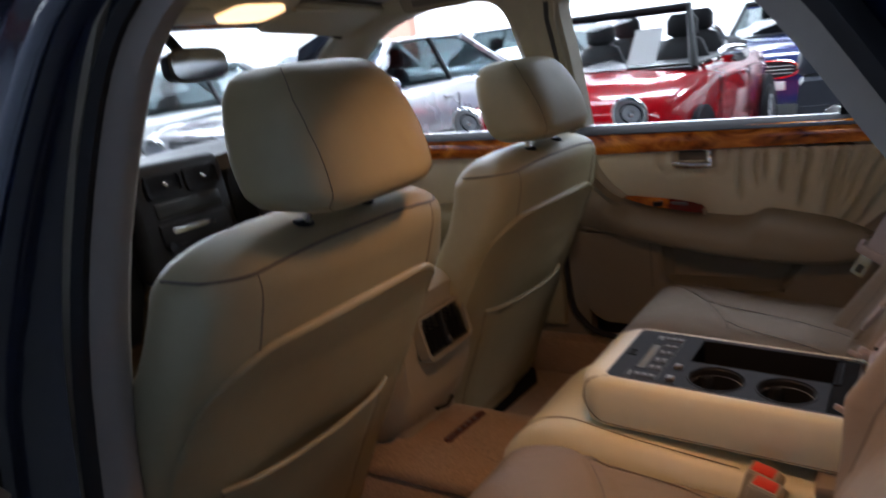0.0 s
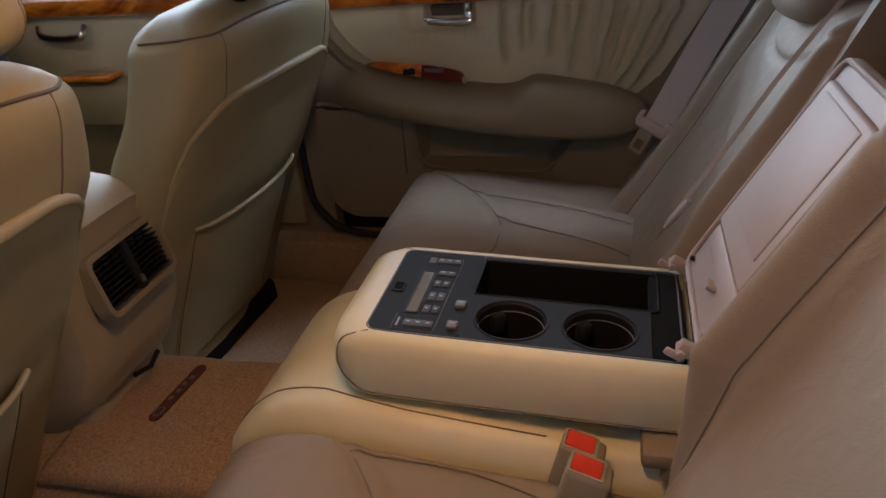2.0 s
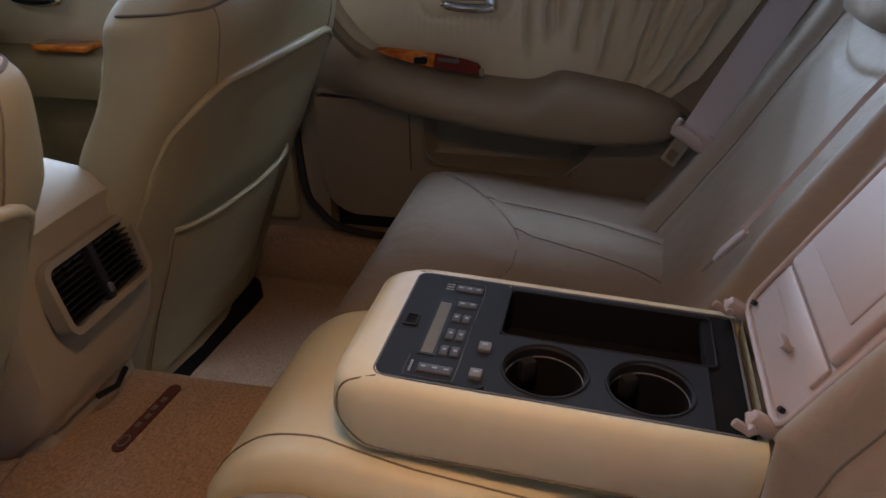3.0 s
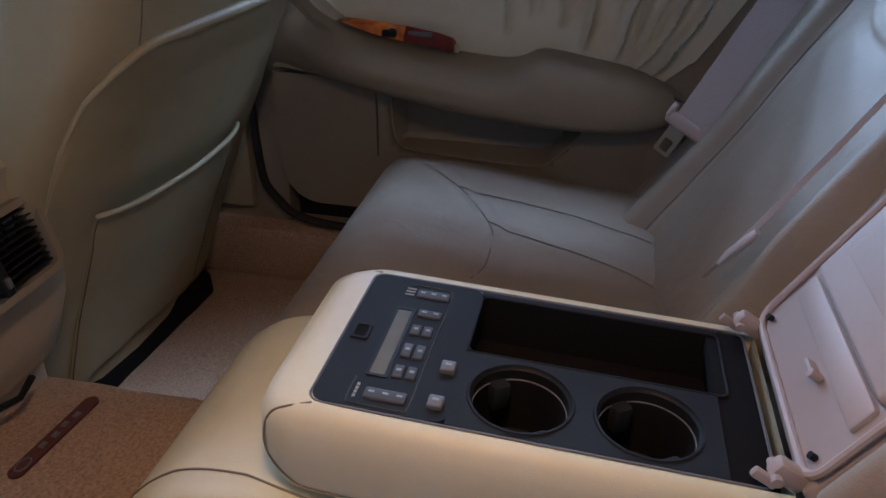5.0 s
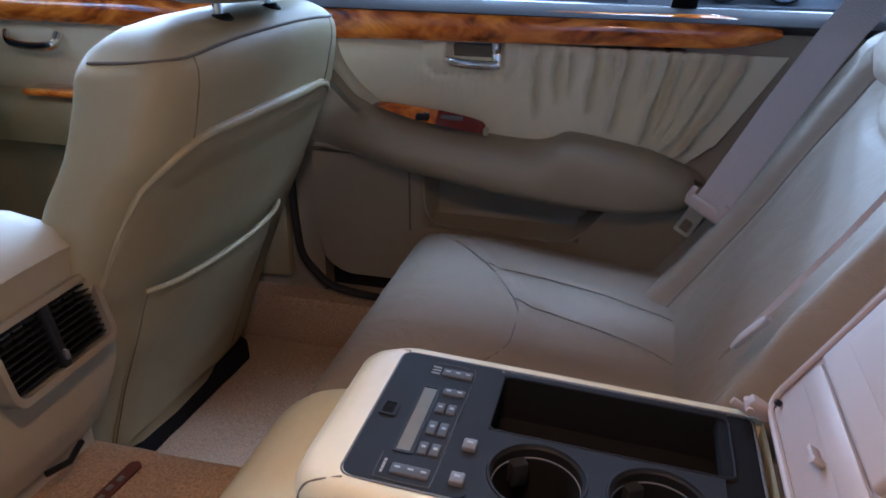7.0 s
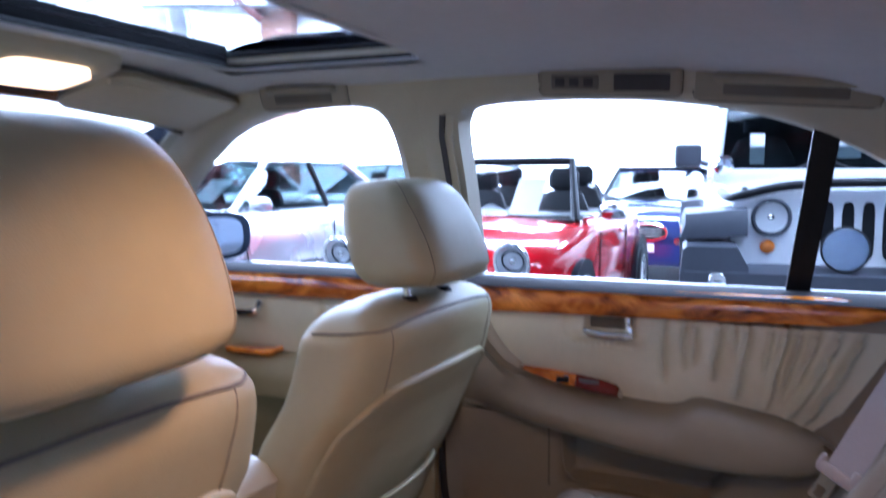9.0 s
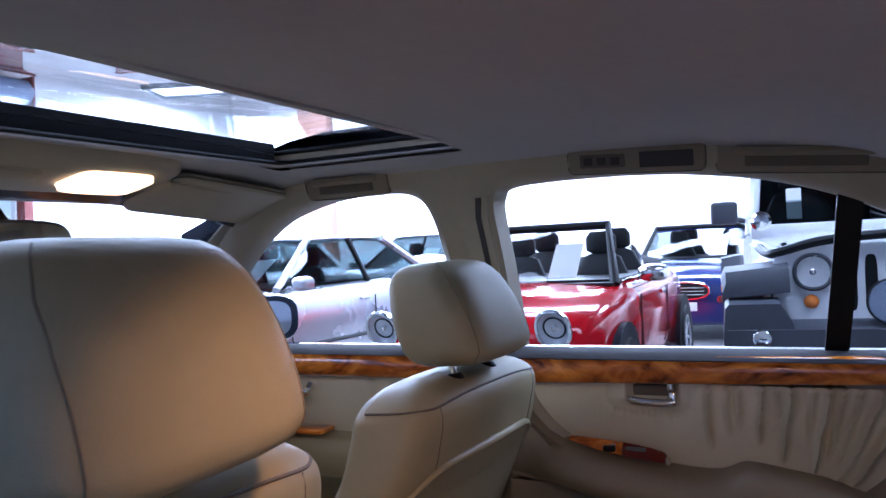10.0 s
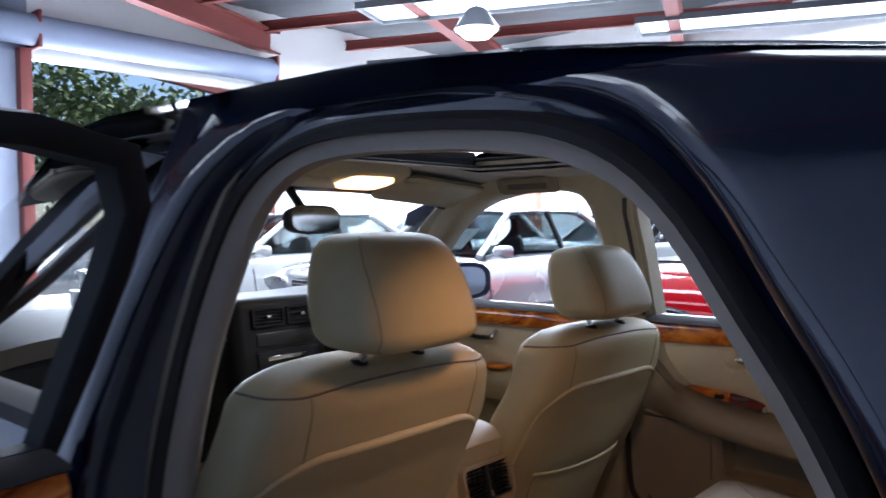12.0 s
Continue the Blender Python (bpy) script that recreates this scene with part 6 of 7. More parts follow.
def far_tree(x, y, h, seed):
    """A tapered trunk with limbs and many small leaf blades."""
    rnd = random.Random(seed)
    tree = thing("tree", "sunlit leafy green tree outside the open bay", "tree", "trees outside")
    limbs = [tube([(x, y, -0.22), (x + 0.1, y, h * 0.3), (x, y + 0.1, h * 0.6)], [0.16, 0.12, 0.06], 8)]
    tips = []
    for k in range(9):
        a, r = 2 * math.pi * k / 9 + rnd.random(), h * (0.18 + 0.15 * rnd.random())
        tip = (x + r * math.cos(a), y + r * math.sin(a), h * (0.5 + 0.45 * rnd.random()))
        tips.append(tip)
        limbs.append(tube([(x, y, h * (0.25 + 0.03 * k)), tip], [0.05, 0.015], 6))
    part("trunk", join(*limbs), BARK, tree)
    verts, faces = [], []
    for tip in tips:
        for _ in range(300):
            c = Vector(tip) + Vector((rnd.gauss(0, h * 0.10), rnd.gauss(0, h * 0.10), rnd.gauss(0, h * 0.09)))
            u = Vector((rnd.uniform(-1, 1), rnd.uniform(-1, 1), rnd.uniform(-1, 1))).normalized() * 0.15
            v = u.cross(Vector((rnd.uniform(-1, 1), rnd.uniform(-1, 1), 1))).normalized() * 0.09
            o = len(verts)
            verts += [tuple(c - u), tuple(c + v), tuple(c + u), tuple(c - v)]
            faces.append((o, o + 1, o + 2, o + 3))
    part("crown", (verts, faces), LEAF, tree)


for k, (x, y, h) in enumerate(((4.5, 21.0, 5.5), (7.2, 23.5, 6.5), (9.8, 21.5, 5.0), (12.5, 25.0, 6.0), (6.0, 27.0, 7.0))):
    far_tree(x, y, h, k + 3)


# ---- the other cars ----
def add_wheel(car, x, y, r, width=0.20, dark=False):
    s = 1 if x > 0 else -1
    m = pose(x, y, r, 0, 90 * s, 0)
    w = width / 2
    tyre = part("wheel", moved(lathe([(r * 0.66, -w), (r * 0.93, -w), (r, -w * 0.7), (r, w * 0.7), (r * 0.93, w), (r * 0.68, w), (r * 0.66, w * 0.6)], 32), m), RUBBER, car, "black tyre")
    spokes = [lathe([(0.0, w * 0.35), (r * 0.64, w * 0.35), (r * 0.67, w * 0.95), (r * 0.61, w * 0.98), (r * 0.58, w * 0.5), (0.0, w * 0.5)], 32)]
    for k in range(7):
        spokes.append(moved(rbox((r * 0.33, 0, w * 0.68), (r * 0.6, r * 0.11, 0.03), 0.008), pose(0, 0, 0, 0, 0, 360 / 7 * k)))
    part("rim", moved(join(*spokes), m), RIM, tyre, "silver alloy rim")


def body_shell(rows, bottom, n_side=7):
    """A car body lofted nose to tail. Rows: y, half width, top height, crown."""
    loops = []
    for i in range(60):
        s = i / 59 * (len(rows) - 1)
        y, w, t, c = (smooth_table([(k, r[j]) for k, r in enumerate(rows)], s) for j in range(4))
        half = [(0.0, t + c), (w * 0.35, t + c * 0.9), (w * 0.66, t + c * 0.55), (w * 0.86, t), (w * 0.95, t - 0.045), (w * 0.992, t - 0.12), (w, min(t - 0.16, 0.62)), (w * 0.995, 0.46), (w * 0.97, bottom + 0.08), (w * 0.90, bottom)]
        loops.append([(x, y, z) for x, z in half] + [(-x, y, z) for x, z in reversed(half[1:])])
    return loft(loops)


def pane(a, b, c, d, bulge=0.02, out=(0, 0, 1)):
    """A slightly domed glass pane with corners a, b, c, d."""
    a, b, c, d, o = Vector(a), Vector(b), Vector(c), Vector(d), Vector(out)
    return sheet(lambda u, v: (a * (1 - u) + b * u) * (1 - v) + (d * (1 - u) + c * u) * v + o * bulge * math.sin(math.pi * u) * math.sin(math.pi * v), 8, 6, 0.004)


def headlamp(car, x, y, z, a, b, tilt=0.0, ring_mat=None):
    """Bright bowl in a chrome ring, with a bulb shield and a clear lens."""
    m = pose(x, y, z, -tilt, 0, 0)
    bowl = part("headlight", moved(loft([[(px, yy, pz) for px, pz in ring(a * f, b * f, 2.2, 32)] for yy, f in ((-0.12, 0.5), (-0.03, 0.95), (0.0, 1.0), (0.010, 0.97), (-0.012, 0.84), (-0.035, 0.60), (-0.048, 0.34), (-0.052, 0.10))]), m), LAMP_BOWL, car, "bright headlight bowl", sharp=50)
    part("bezel", moved(tube([(px, 0.008, pz) for px, pz in ring(a * 0.96, b * 0.96, 2.2, 40)], 0.011, 8, closed=True), m), ring_mat or CHROME, bowl)
    part("inner_ring", moved(tube([(px, -0.022, pz) for px, pz in ring(min(a, b) * 0.62, min(a, b) * 0.62, 2, 28)], 0.006, 6, closed=True), m), CHARCOAL, bowl)
    part("bulb_shield", moved(loft([[(px, yy, pz) for px, pz in ring(r, r, 2, 16)] for yy, r in ((-0.05, 0.014), (-0.012, 0.020), (-0.006, 0.012))]), m), CHROME, bowl)
    part("lens", moved(loft([[(px, yy, pz) for px, pz in ring(a * f, b * f, 2.2, 28)] for yy, f in ((0.012, 0.94), (0.026, 0.78), (0.036, 0.45), (0.039, 0.1))], cap=False), m), GLASS, bowl, "clear lens")


def side_mirrors(car, x, y, z, mat_m):
    for s in (-1, 1):
        part("wing_mirror", moved(join(loft([[(px, yy, pz) for px, pz in ring(w, h, 3, 24)] for yy, w, h in ((0.08, 0.05, 0.03), (0.04, 0.10, 0.06), (-0.03, 0.105, 0.065))]), tube([(-s * 0.10, 0.02, -0.03), (-s * 0.22, 0.0, -0.06)], 0.02, 8)), pose(s * x, y, z)), mat_m, car, sharp=50)


def paper_sign(car, c, sx, sz, tilt):
    part("price_sheet", moved(rbox((0, 0, 0), (sx, 0.004, sz), 0), pose(*c, tilt)), PAPER, car, "white price sheet")


def bucket(x, y, z, k=1.0):
    """A front seat with a headrest, as one mesh."""
    back = loft([[(x + px, y + py - (zz - 0.4) * 0.25, z + zz) for px, py in ring(w, d, 3, 20)] for zz, w, d in ((0.0, 0.22, 0.07), (0.1, 0.25, 0.08), (0.4, 0.24, 0.07), (0.55, 0.17, 0.05), (0.58, 0.10, 0.03))])
    head = loft([[(x + px, y + py - 0.06, z + zz) for px, py in ring(w, d, 3, 18)] for zz, w, d in ((0.58, 0.08, 0.03), (0.61, 0.13, 0.05), (0.72, 0.13, 0.05), (0.77, 0.09, 0.03))])
    return join(back, head)


def closed_car(name, label, m, paint, L, W, hood, belt, roof, ws0, ws1, rr0, rr1, wheel_r, tail, lamp_z=0.68):
    """A saloon or estate: body shell, painted pillars and roof, glass, lamps, wheels. ws: windscreen foot and head, rr: roof end and rear foot."""
    car = thing(name, label, "car", "display cars", at=m)
    rows = [(0.0, W * 0.78, hood - 0.26, 0.0), (-0.06, W * 0.88, hood - 0.15, 0.02), (-0.25, W * 0.95, hood - 0.06, 0.03), (-0.7, W, hood - 0.01, 0.03), (ws0 + 0.1, W, belt - 0.02, 0.03), (ws0 - 0.4, W, belt, 0.0), (-L * 0.6, W, belt + 0.02, 0.0), (rr1, W, belt + 0.03, 0.0), (-L + 0.3, W * 0.97, tail, 0.02), (-L + 0.06, W * 0.90, tail - 0.05, 0.01), (-L, W * 0.82, tail - 0.30, 0.0)]
    part("body", body_shell(rows, 0.20), paint, car, sharp=40)
    tw, bw = W * 0.66, W * 0.90
    part("roof", sheet(lambda u, v: (-tw + 2 * tw * u, ws1 + (rr0 - ws1) * v, roof - 0.03 * abs(u * 2 - 1) ** 2.5 - 0.03 * (v * 2 - 1) ** 2), 14, 10, 0.03, (0, 0, -1)), paint, car, sharp=50)
    for s in (-1, 1):
        part("front_pillar", tube([(s * bw, ws0, belt), (s * tw, ws1, roof - 0.045)], 0.035, 8), paint, car)
        part("rear_pillar", tube([(s * bw, rr1, belt + 0.02), (s * tw, rr0, roof - 0.045)], 0.05, 8), paint, car)
        mid = (ws1 + rr0) / 2 - 0.05
        part("door_pillar", tube([(s * (bw + 0.005), mid, belt), (s * (tw + 0.005), mid + 0.04, roof - 0.04)], 0.03, 8), BLACK, car)
        g = part("side_window", pane((s * bw, ws0 - 0.03, belt), (s * bw, rr1 + 0.05, belt + 0.02), (s * tw, rr0, roof - 0.04), (s * tw, ws1, roof - 0.04), 0.02, (s, 0, 0)), GLASS_DARK, car, "tinted side glass")
        part("sill_line", tube([(s * W * 1.0, -0.55, 0.42), (s * W * 1.0, -L + 0.5, 0.42)], 0.02, 6), BLACK, car)
        part("door_seam", tube([(s * (W + 0.001), ws0 - 0.05, belt - 0.14), (s * (W + 0.001), ws0 - 0.1, 0.40)], 0.006, 5), BLACK, car)
        part("door_seam", tube([(s * (W + 0.001), mid, belt - 0.14), (s * (W + 0.001), mid, 0.40)], 0.006, 5), BLACK, car)
        part("door_handle", rbox((s * W, mid + 0.18, belt - 0.16), (0.04, 0.18, 0.03), 0.01), paint, car)
        headlamp(car, s * W * 0.66, -0.015, lamp_z + 0.02, 0.19, 0.085, 25)
        part("tail_light", rbox((s * W * 0.72, -L + 0.05, tail - 0.14), (0.30, 0.1, 0.14), 0.03), RED, car)
        for wy in (-0.88, -L + 0.95):
            part("wheel_arch", disc((s * (W - 0.075), wy, wheel_r + 0.02), wheel_r + 0.055, 0.16, 28, "x"), BLACK, car)
            add_wheel(car, s * (W - 0.085), wy, wheel_r)
    part("windscreen", pane((-bw, ws0, belt), (bw, ws0, belt), (tw, ws1, roof - 0.03), (-tw, ws1, roof - 0.03), 0.05, (0, 1, 0.4)), GLASS_DARK, car, "tinted windscreen")
    part("rear_glass", pane((-bw, rr1, belt + 0.02), (bw, rr1, belt + 0.02), (tw, rr0, roof - 0.03), (-tw, rr0, roof - 0.03), 0.04, (0, -1, 0.4)), GLASS_DARK, car, "tinted rear glass")
    part("grille", rbox((0, -0.025, hood - 0.22), (0.62, 0.06, 0.14), 0.02), BLACK, car)
    for k in range(4):
        part("grille_bar", rbox((0, 0.008, hood - 0.27 + 0.035 * k), (0.58, 0.012, 0.010), 0.003), CHROME, car)
    part("front_bumper", loft([[(px, yy, pz) for px, pz in ((-W * 0.93, 0.28), (W * 0.93, 0.28), (W * 0.95, 0.42), (W * 0.93, 0.54), (-W * 0.93, 0.54), (-W * 0.95, 0.42))] for yy in (-0.35, -0.02, 0.05)]), paint, car)
    part("plate_bar", rbox((0, 0.062, 0.44), (0.46, 0.012, 0.11), 0.004), PAPER, car)
    for s in (-1, 1):
        part("front_seat", bucket(0.38 * s, ws0 - 0.95, belt - 0.40), BLACK, car)
    part("cabin_floor", rbox((0, (ws0 + rr1) / 2, belt - 0.10), (W * 1.7, 0.1, 0.1), 0.01), BLACK, car)
    side_mirrors(car, W + 0.12, ws0 - 0.12, belt + 0.05, paint)
    paper_sign(car, (-0.25, (ws0 * 0.6 + ws1 * 0.4) - 0.06, belt + 0.17), 0.26, 0.36, 55)
    part("cabin_trim", sheet(lambda u, v: (-W * 0.86 + 2 * W * 0.86 * u, ws0 - 0.05 + (rr1 - ws0 + 0.1) * v, belt + 0.028), 4, 6, 0.02, (0, 0, -1)), BLACK, car, "black cabin trim")
    return car


def small_cabrio(name, label, m, paint, top_down=True):
    """A short, upright two-door with round headlights; roof folded or closed."""
    car = thing(name, label, "car", "display cars", at=m)
    W, L = 0.84, 3.65
    rows = [(0.0, 0.62, 0.66, 0.0), (-0.05, 0.72, 0.74, 0.01), (-0.22, 0.79, 0.80, 0.035), (-0.6, 0.83, 0.86, 0.05), (-1.05, 0.84, 0.905, 0.04), (-1.4, 0.84, 0.925, 0.0), (-2.4, 0.84, 0.94, 0.0), (-3.0, 0.83, 0.95, 0.0), (-3.35, 0.80, 0.93, 0.02), (-3.60, 0.74, 0.86, 0.02), (-3.65, 0.66, 0.60, 0.0)]
    part("body", body_shell(rows, 0.20), paint, car, sharp=40)
    ws = [(-0.70, -1.06, 0.915), (-0.56, -1.52, 1.36), (0.56, -1.52, 1.36), (0.70, -1.06, 0.915)]
    part("windscreen_frame", tube(ws, 0.036, 10), BLACK, car, "black windscreen frame")
    part("windscreen", pane(ws[0], ws[3], ws[2], ws[1], 0.05, (0, 1, 0.4)), GLASS, car, "clear windscreen")
    part("scuttle", rbox((0, -1.05, 0.925), (1.40, 0.10, 0.03), 0.01), BLACK, car)
    for s in (-1, 1):
        headlamp(car, s * 0.585, 0.058, 0.728, 0.108, 0.128, 20)
        part("indicator", disc((s * 0.46, -0.0, 0.50), 0.045, 0.05, 18), CHROME, car)
        part("front_seat", bucket(s * 0.36, -2.0, 0.55), BLACK, car, "black seat")
        part("rear_seat", bucket(s * 0.34, -2.65, 0.58), BLACK, car)
        for wy in (-0.68, -3.14):
            arch = disc((s * (W - 0.075), wy, 0.31), 0.385, 0.20, 32, "x")
            part("wheel_arch", arch, CHARCOAL, car, "dark plastic wheel arch")
            add_wheel(car, s * (W - 0.055), wy, 0.30)
        part("door_seam", tube([(s * 0.842, -1.25, 0.84), (s * 0.842, -1.25, 0.36)], 0.006, 5), BLACK, car)
        part("door_seam", tube([(s * 0.842, -2.35, 0.84), (s * 0.842, -2.30, 0.36)], 0.006, 5), BLACK, car)
        part("door_handle", rbox((s * 0.85, -2.15, 0.80), (0.03, 0.15, 0.035), 0.01), CHROME, car)
        part("side_skirt", rbox((s * 0.80, -1.9, 0.24), (0.10, 1.6, 0.10), 0.02), CHARCOAL, car)
        part("waist_strip", tube([(s * 0.80, -1.2, 0.915), (s * 0.80, -3.1, 0.945)], 0.010, 6), CHROME, car)
        if top_down:
            part("roll_hoop", tube([(s * 0.34 + 0.17 * math.cos(a), -2.95, 0.98 + 0.22 * math.sin(a)) for a in (math.pi * k / 16 for k in range(17))], 0.022, 8), CHROME, car, "silver roll hoop")
        else:
            part("side_window", pane((s * 0.72, -1.12, 0.93), (s * 0.72, -3.25, 0.95), (s * 0.58, -3.0, 1.33), (s * 0.58, -1.55, 1.34), 0.01, (s, 0, 0)), GLASS_DARK, car)
    if top_down:
        part("folded_roof", loft([[(px, y, 0.98 + pz) for px, pz in ring(0.62, h, 3, 24)] for y, h in ((-3.02, 0.04), (-3.12, 0.10), (-3.3, 0.11), (-3.42, 0.05))]), CLOTH_BLACK, car, "folded black cloth roof", sharp=50)
    else:
        part("roof", sheet(lambda u, v: (-0.58 + 1.16 * u, -1.50 - 1.6 * v, 1.385 - 0.03 * abs(u * 2 - 1) ** 2 - 0.03 * (v * 2 - 1) ** 2), 12, 8, 0.03, (0, 0, -1)), paint, car)
    part("grille", loft([[(px, yy, 0.60 + pz) for px, pz in ring(0.33, 0.10, 2.6, 28)] for yy in (-0.10, 0.012)]), BLACK, car)
    part("grille_surround", tube([(px, 0.012, 0.60 + pz) for px, pz in ring(0.33, 0.10, 2.6, 36)], 0.014, 6, closed=True), CHROME, car)
    for k in range(3):
        part("grille_bar", tube([(-0.28, 0.018, 0.56 + 0.04 * k), (0.28, 0.018, 0.56 + 0.04 * k)], 0.010, 6), CHROME, car)
    part("front_bumper", loft([[(px, yy, pz) for px, pz in ((-0.74, 0.24), (0.74, 0.24), (0.77, 0.36), (0.74, 0.46), (-0.74, 0.46), (-0.77, 0.36))] for yy in (-0.30, -0.01, 0.05)]), paint, car)
    part("plate_bar", rbox((0, 0.06, 0.42), (0.40, 0.012, 0.10), 0.004), PAPER, car)
    side_mirrors(car, 0.93, -1.28, 0.99, CHROME)
    paper_sign(car, (-0.27, -1.315, 1.10), 0.22, 0.36, 46)
    part("cabin_trim", sheet(lambda u, v: (-0.69 + 1.38 * u, -1.16 - 1.80 * v, 0.955 + 0.006 * v), 4, 6, 0.02, (0, 0, -1)), BLACK, car, "black cabin trim")
    return car


small_cabrio("red_convertible", "red small convertible with round headlights and folded black roof", pose(3.62, 1.53, 0, 0, 0, 90), PAINT_RED)
small_cabrio("blue_hatchback", "dark blue small hatchback with chrome grille", pose(8.5, 0.98, 0, 0, 0, 88), PAINT_BLUE, False)
closed_car("silver_saloon", "silver saloon with a price sheet in its windscreen", pose(3.3, 4.72, 0, 0, 0, 87), PAINT_SILVER, 4.75, 0.89, 0.92, 0.94, 1.44, -1.42, -2.15, -3.45, -4.15, 0.32, 1.0)
closed_car("white_saloon", "white saloon with a price sheet in its windscreen", pose(2.55, 7.35, 0, 0, 0, 84), PAINT_WHITE, 4.5, 0.88, 0.90, 0.93, 1.43, -1.30, -2.05, -3.2, -3.9, 0.31, 1.0)
closed_car("dark_estate", "dark grey estate car behind the front row", pose(8.3, 5.3, 0, 0, 0, 87), PAINT_DARK, 4.6, 0.89, 0.95, 0.98, 1.50, -1.30, -2.0, -4.0, -4.45, 0.33, 1.02)
closed_car("white_hatchback", "white hatchback behind the front row", pose(7.8, 9.2, 0, 0, 0, 80), PAINT_WHITE, 4.2, 0.87, 0.95, 0.97, 1.50, -1.1, -1.8, -3.6, -4.0, 0.31, 1.02)


def off_roader(m):
    """A boxy four-wheel drive: slotted grille, round lamps, wide dark arches and bumper."""
    car = thing("off_roader", "white boxy off-roader with black arches and driving lamps", "car", "display cars", at=m)
    part("body", loft([[(sx * w, y, z) for sx, z in ((-1, 0.50), (1, 0.50), (1, t - 0.03), (0.96, t), (-0.96, t), (-1, t - 0.03))] for y, w, t in ((-0.12, 0.60, 1.09), (-0.5, 0.66, 1.12), (-1.45, 0.74, 1.17), (-1.5, 0.78, 1.20), (-4.2, 0.78, 1.20))]), PAINT_WHITE, car, sharp=30)
    part("bonnet", sheet(lambda u, v: (-0.62 - 0.10 * v + (1.24 + 0.20 * v) * u, -0.10 - 1.33 * v, 1.125 + 0.055 * v + 0.04 * math.sin(math.pi * u)), 14, 8, 0.03, (0, 0, -1)), PAINT_WHITE, car, sharp=50)
    part("bonnet_edge", tube(curve_points([(-0.72, -0.42, 1.13), (-0.69, -0.12, 1.10), (-0.62, -0.045, 1.115), (-0.40, -0.03, 1.165), (0, -0.02, 1.185), (0.40, -0.03, 1.165), (0.62, -0.045, 1.115), (0.69, -0.12, 1.10), (0.72, -0.42, 1.13)], 40), 0.026, 8), BLACK, car)
    part("grille", loft([[(px, y, 0.90 + pz) for px, pz in ring(0.68, 0.24, 6, 40)] for y in (-0.18, -0.06, -0.05)]), PAINT_WHITE, car, sharp=50)
    for k in range(7):
        part("grille_slot", loft([[(px + (k - 3) * 0.098, y, 0.93 + pz) for px, pz in ring(0.030, 0.15, 4, 20)] for y in (-0.08, -0.046)]), BLACK, car, "black grille slot")
    for s in (-1, 1):
        headlamp(car, s * 0.475, -0.040, 0.995, 0.096, 0.096, 0.0, TRIM_GREY)
        part("indicator", moved(loft([[(px, y, pz) for px, pz in ring(r, r, 2, 20)] for y, r in ((-0.03, 0.038), (0.004, 0.038), (0.016, 0.02))]), pose(s * 0.49, -0.045, 0.835)), AMBER, car, "amber indicator")
        part("wheel_flare", loft([[(s * x, y, z) for x, z in ((0.60, zt - 0.02), (0.92, zt - 0.05), (0.94, zt - 0.10), (0.94, zb), (0.90, zb), (0.60, zb + 0.02))] for y, zt, zb in ((0.07, 1.00, 0.875), (0.03, 1.06, 0.875), (-0.15, 1.085, 0.88), (-0.75, 1.06, 0.86), (-1.05, 0.98, 0.70), (-1.2, 0.80, 0.50))]), TRIM_GREY, car, "grey-black plastic wheel flare", sharp=40)
        part("flare_reflector", rbox((s * 0.935, -0.02, 0.92), (0.02, 0.05, 0.04), 0.005), AMBER, car)
        part("rear_flare", loft([[(s * x, y, z) for x, z in ((0.72, zt), (0.94, zt - 0.04), (0.94, zb), (0.72, zb))] for y, zt, zb in ((-2.55, 0.75, 0.55), (-2.8, 1.04, 0.86), (-3.4, 1.04, 0.86), (-3.65, 0.75, 0.55))]), TRIM_GREY, car, sharp=40)
        for wy in (-0.60, -3.08):
            add_wheel(car, s * 0.80, wy, 0.385, 0.25)
        part("fog_lamp", moved(loft([[(px, y, pz) for px, pz in ring(r, r, 2, 24)] for y, r in ((-0.04, 0.05), (0.012, 0.052), (0.02, 0.044), (0.0, 0.02))]), pose(s * 0.755, 0.205, 0.665)), CHROME, car, "chrome fog lamp", sharp=50)
        dl = part("driving_lamp", moved(loft([[(px, y, pz) for px, pz in ring(r, r, 2, 36)] for y, r in ((-0.09, 0.05), (-0.03, 0.108), (0.015, 0.118), (0.022, 0.110), (0.012, 0.107), (-0.05, 0.06))]), pose(s * 0.145, 0.16, 0.845)), BLACK, car, "large round driving lamp", sharp=50)
        part("lamp_glass", moved(loft([[(px, y, pz) for px, pz in ring(r, r, 2, 36)] for y, r in ((0.014, 0.106), (0.002, 0.085), (-0.010, 0.05), (-0.014, 0.01))]), pose(s * 0.145, 0.16, 0.845)), LAMP_BLUE, dl, "blue-tinted glass", sharp=60)
        part("lamp_ring", moved(tube([(px, 0.002, pz) for px, pz in ring(0.066, 0.066, 2, 28)], 0.0045, 6, closed=True), pose(s * 0.145, 0.16, 0.845)), CHARCOAL, dl)
        part("lamp_bulb", moved(lathe([(0.0, -0.01), (0.022, 0.0), (0.018, 0.03), (0.0, 0.035)], 16), pose(s * 0.145, 0.13, 0.845, -90)), GLASS_BLUE, dl)
        part("bumper_end", loft([[(s * x, y, z) for x, z in ((0.60, 0.50), (0.93, 0.50), (0.945, 0.66), (0.93, zt - 0.02), (0.91, zt), (0.66, zt), (0.60, 0.74))] for y, zt in ((-0.10, 0.86), (0.12, 0.86), (0.19, 0.845))]), TRIM_GREY, car, "grey-black bumper corner", sharp=40)
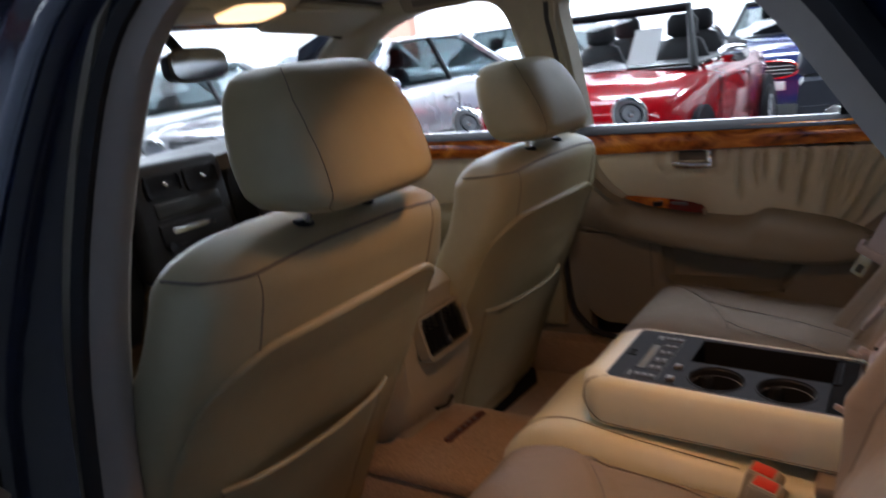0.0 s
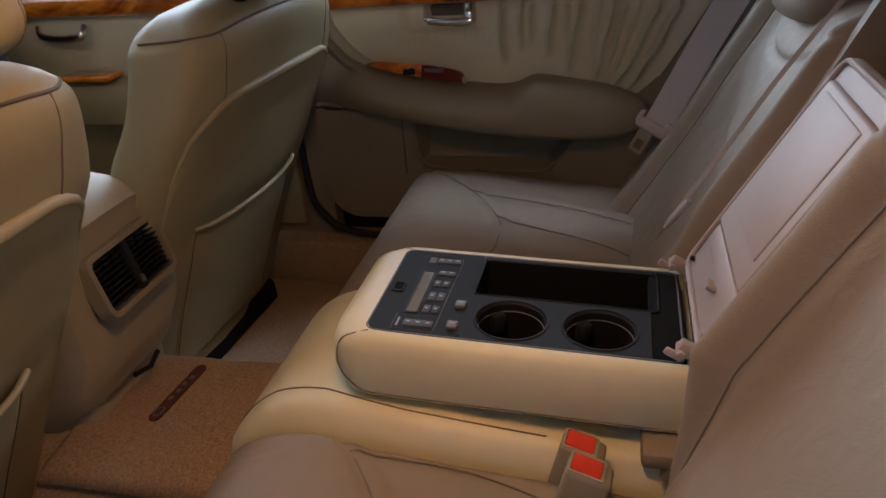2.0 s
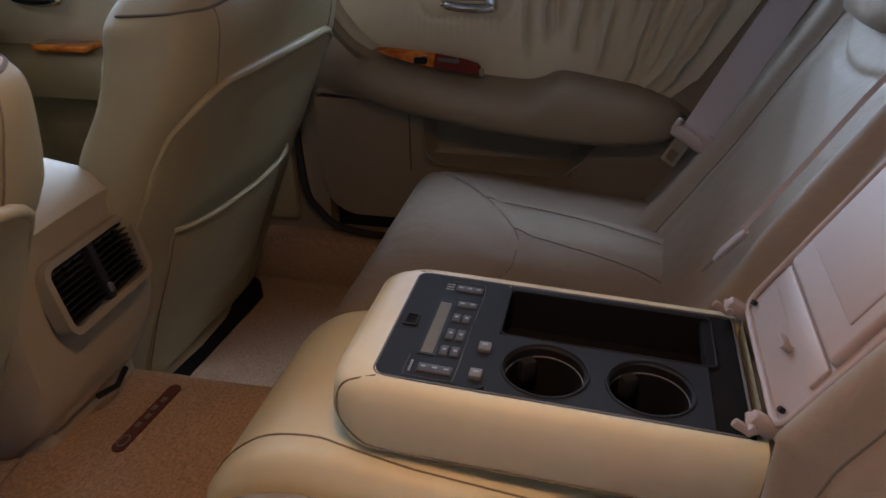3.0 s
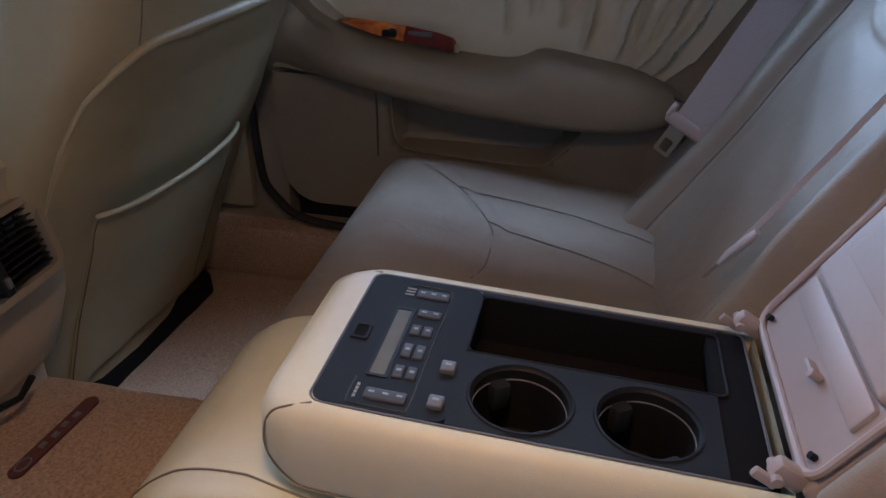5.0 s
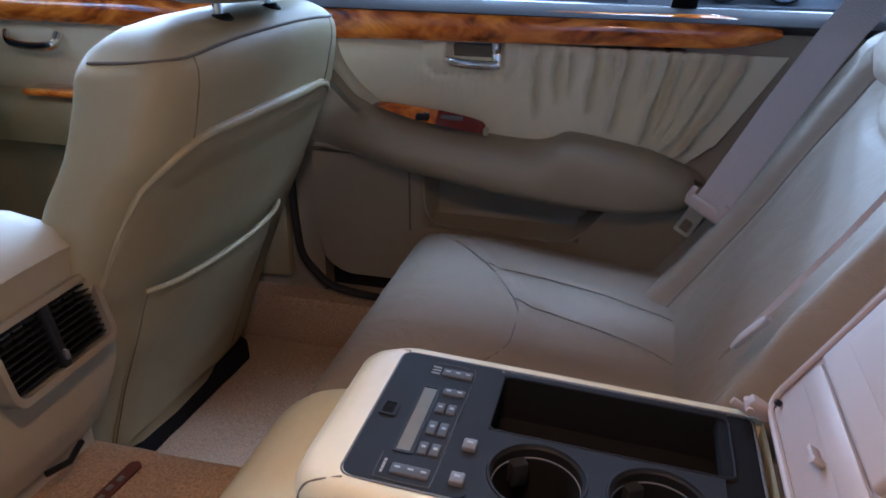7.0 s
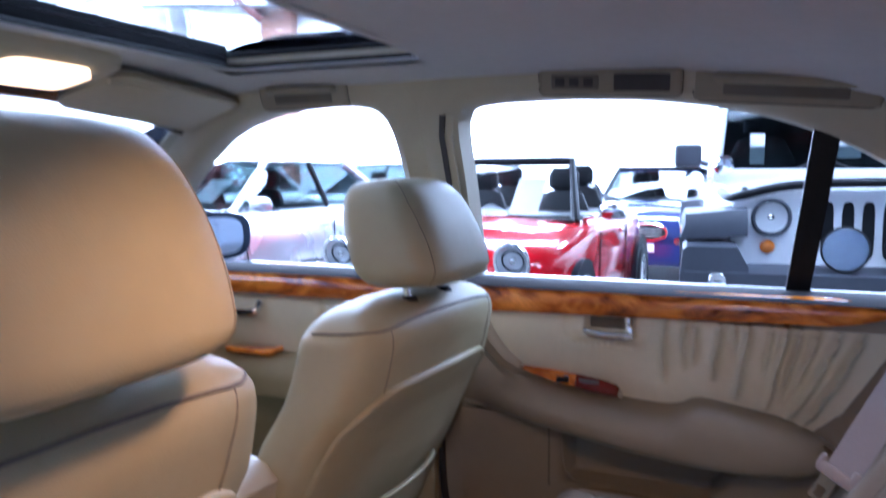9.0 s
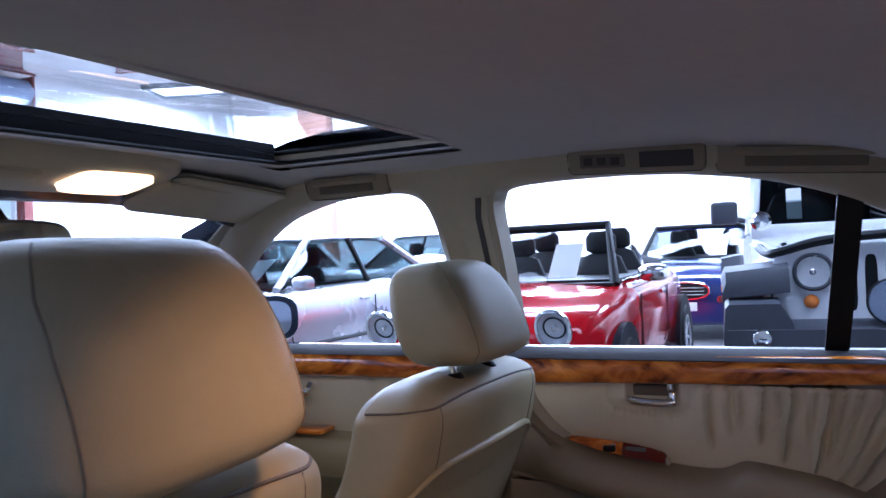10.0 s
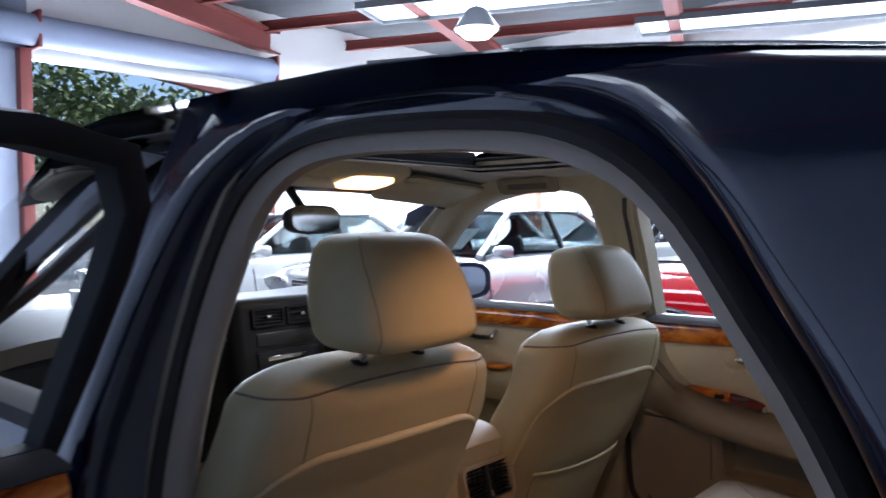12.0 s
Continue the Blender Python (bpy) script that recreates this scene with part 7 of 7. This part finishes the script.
        part("wing_mirror", join(rbox((s * 0.90, -1.55, 1.375), (0.19, 0.10, 0.17), 0.03, 3), tube([(s * 0.76, -1.58, 1.31), (s * 0.86, -1.56, 1.34)], 0.02, 8)), TRIM_GREY, car)
        part("windscreen_post", tube([(s * 0.72, -1.50, 1.20), (s * 0.66, -1.72, 1.76)], 0.045, 8), PAINT_WHITE, car)
        part("side_window", pane((s * 0.76, -1.65, 1.24), (s * 0.76, -4.1, 1.24), (s * 0.68, -4.0, 1.74), (s * 0.68, -1.80, 1.74), 0.0, (s, 0, 0)), GLASS_DARK, car)
        part("bonnet_catch", rbox((s * 0.60, -0.25, 1.13), (0.03, 0.10, 0.06), 0.008), BLACK, car)
        part("body_lamp", moved(lathe([(0.0, 0.0), (0.06, 0.01), (0.07, 0.05), (0.05, 0.08), (0.0, 0.09)], 20), pose(s * 0.66, -1.40, 1.30, -90)), CHROME, car, "round work lamp")
        part("wiper", tube([(s * 0.30, -1.44, 1.215), (s * 0.05, -1.50, 1.33)], 0.010, 6), BLACK, car)
    part("front_bumper", loft([[(px, y, pz) for px, pz in ((-0.93, z0), (0.93, z0), (0.94, 0.56), (0.92, z1), (-0.92, z1), (-0.94, 0.56))] for y, z0, z1 in ((-0.15, 0.46, 0.74), (0.10, 0.46, 0.74), (0.20, 0.49, 0.71))]), TRIM_GREY, car, "grey-black plastic bumper", sharp=30)
    part("windscreen", pane((-0.67, -1.54, 1.275), (0.67, -1.54, 1.275), (0.63, -1.70, 1.74), (-0.63, -1.70, 1.74), 0.0, (0, 1, 0)), GLASS_DARK, car, "dark windscreen")
    part("cowl", rbox((0, -1.48, 1.225), (1.46, 0.12, 0.10), 0.02), PAINT_WHITE, car)
    part("hard_top", rbox((0, -2.95, 1.80), (1.42, 2.5, 0.12), 0.05, 3), PAINT_WHITE, car)
    for s in (-1, 1):
        part("front_seat", bucket(0.36 * s, -1.95, 0.95), BLACK, car)
    # solid black block added so that the windscreen looks dark
    part("cabin_trim", rbox((0, -3.05, 1.48), (1.28, 1.6, 0.52), 0.05), BLACK, car, "added black block that stands in for the cabin's darkness")
    paper_sign(car, (-0.18, -1.60, 1.45), 0.16, 0.20, 0)
    paper_sign(car, (0.42, -1.60, 1.42), 0.10, 0.22, 0)
    return car


off_roader(pose(3.80, -0.93, 0.02, 0, 0, 96))


# ---- the sedan's ends and wheels ----
def end_loop(y, w, t):
    return [(-w, y, 0.24), (-w, y, 0.5), (-w * 0.99, y, t - 0.10), (-w * 0.95, y, t - 0.03), (-w * 0.85, y, t), (w * 0.85, y, t), (w * 0.95, y, t - 0.03), (w * 0.99, y, t - 0.10), (w, y, 0.5), (w, y, 0.24)]


single("front_body", loft([end_loop(*r) for r in ((1.49, 0.90, 0.955), (1.8, 0.90, 0.925), (2.2, 0.885, 0.865), (2.45, 0.84, 0.79), (2.58, 0.76, 0.64), (2.60, 0.74, 0.45))]), BODY_BLUE, "midnight blue front wings and nose", "car body", kind="structure", sharp=40)
single("rear_body", loft([end_loop(*r) for r in ((-1.49, 0.90, 1.03), (-1.7, 0.90, 1.055), (-2.1, 0.875, 1.04), (-2.28, 0.83, 0.98), (-2.36, 0.78, 0.72), (-2.37, 0.76, 0.40))]), BODY_BLUE, "midnight blue boot and tail", "car body", kind="structure", sharp=40)
for x in (-0.84, 0.84):
    for y in (1.72, -1.13):
        wheel_thing = thing("car_wheel", "black tyre on a silver alloy rim under the sedan", "wheel", "sedan wheels")
        add_wheel(wheel_thing, x, y, 0.325)
        part("wheel_arch", disc((x * 0.985, y, 0.36), 0.375, 0.17, 32, "x"), BLACK, wheel_thing, "black wheel arch liner")
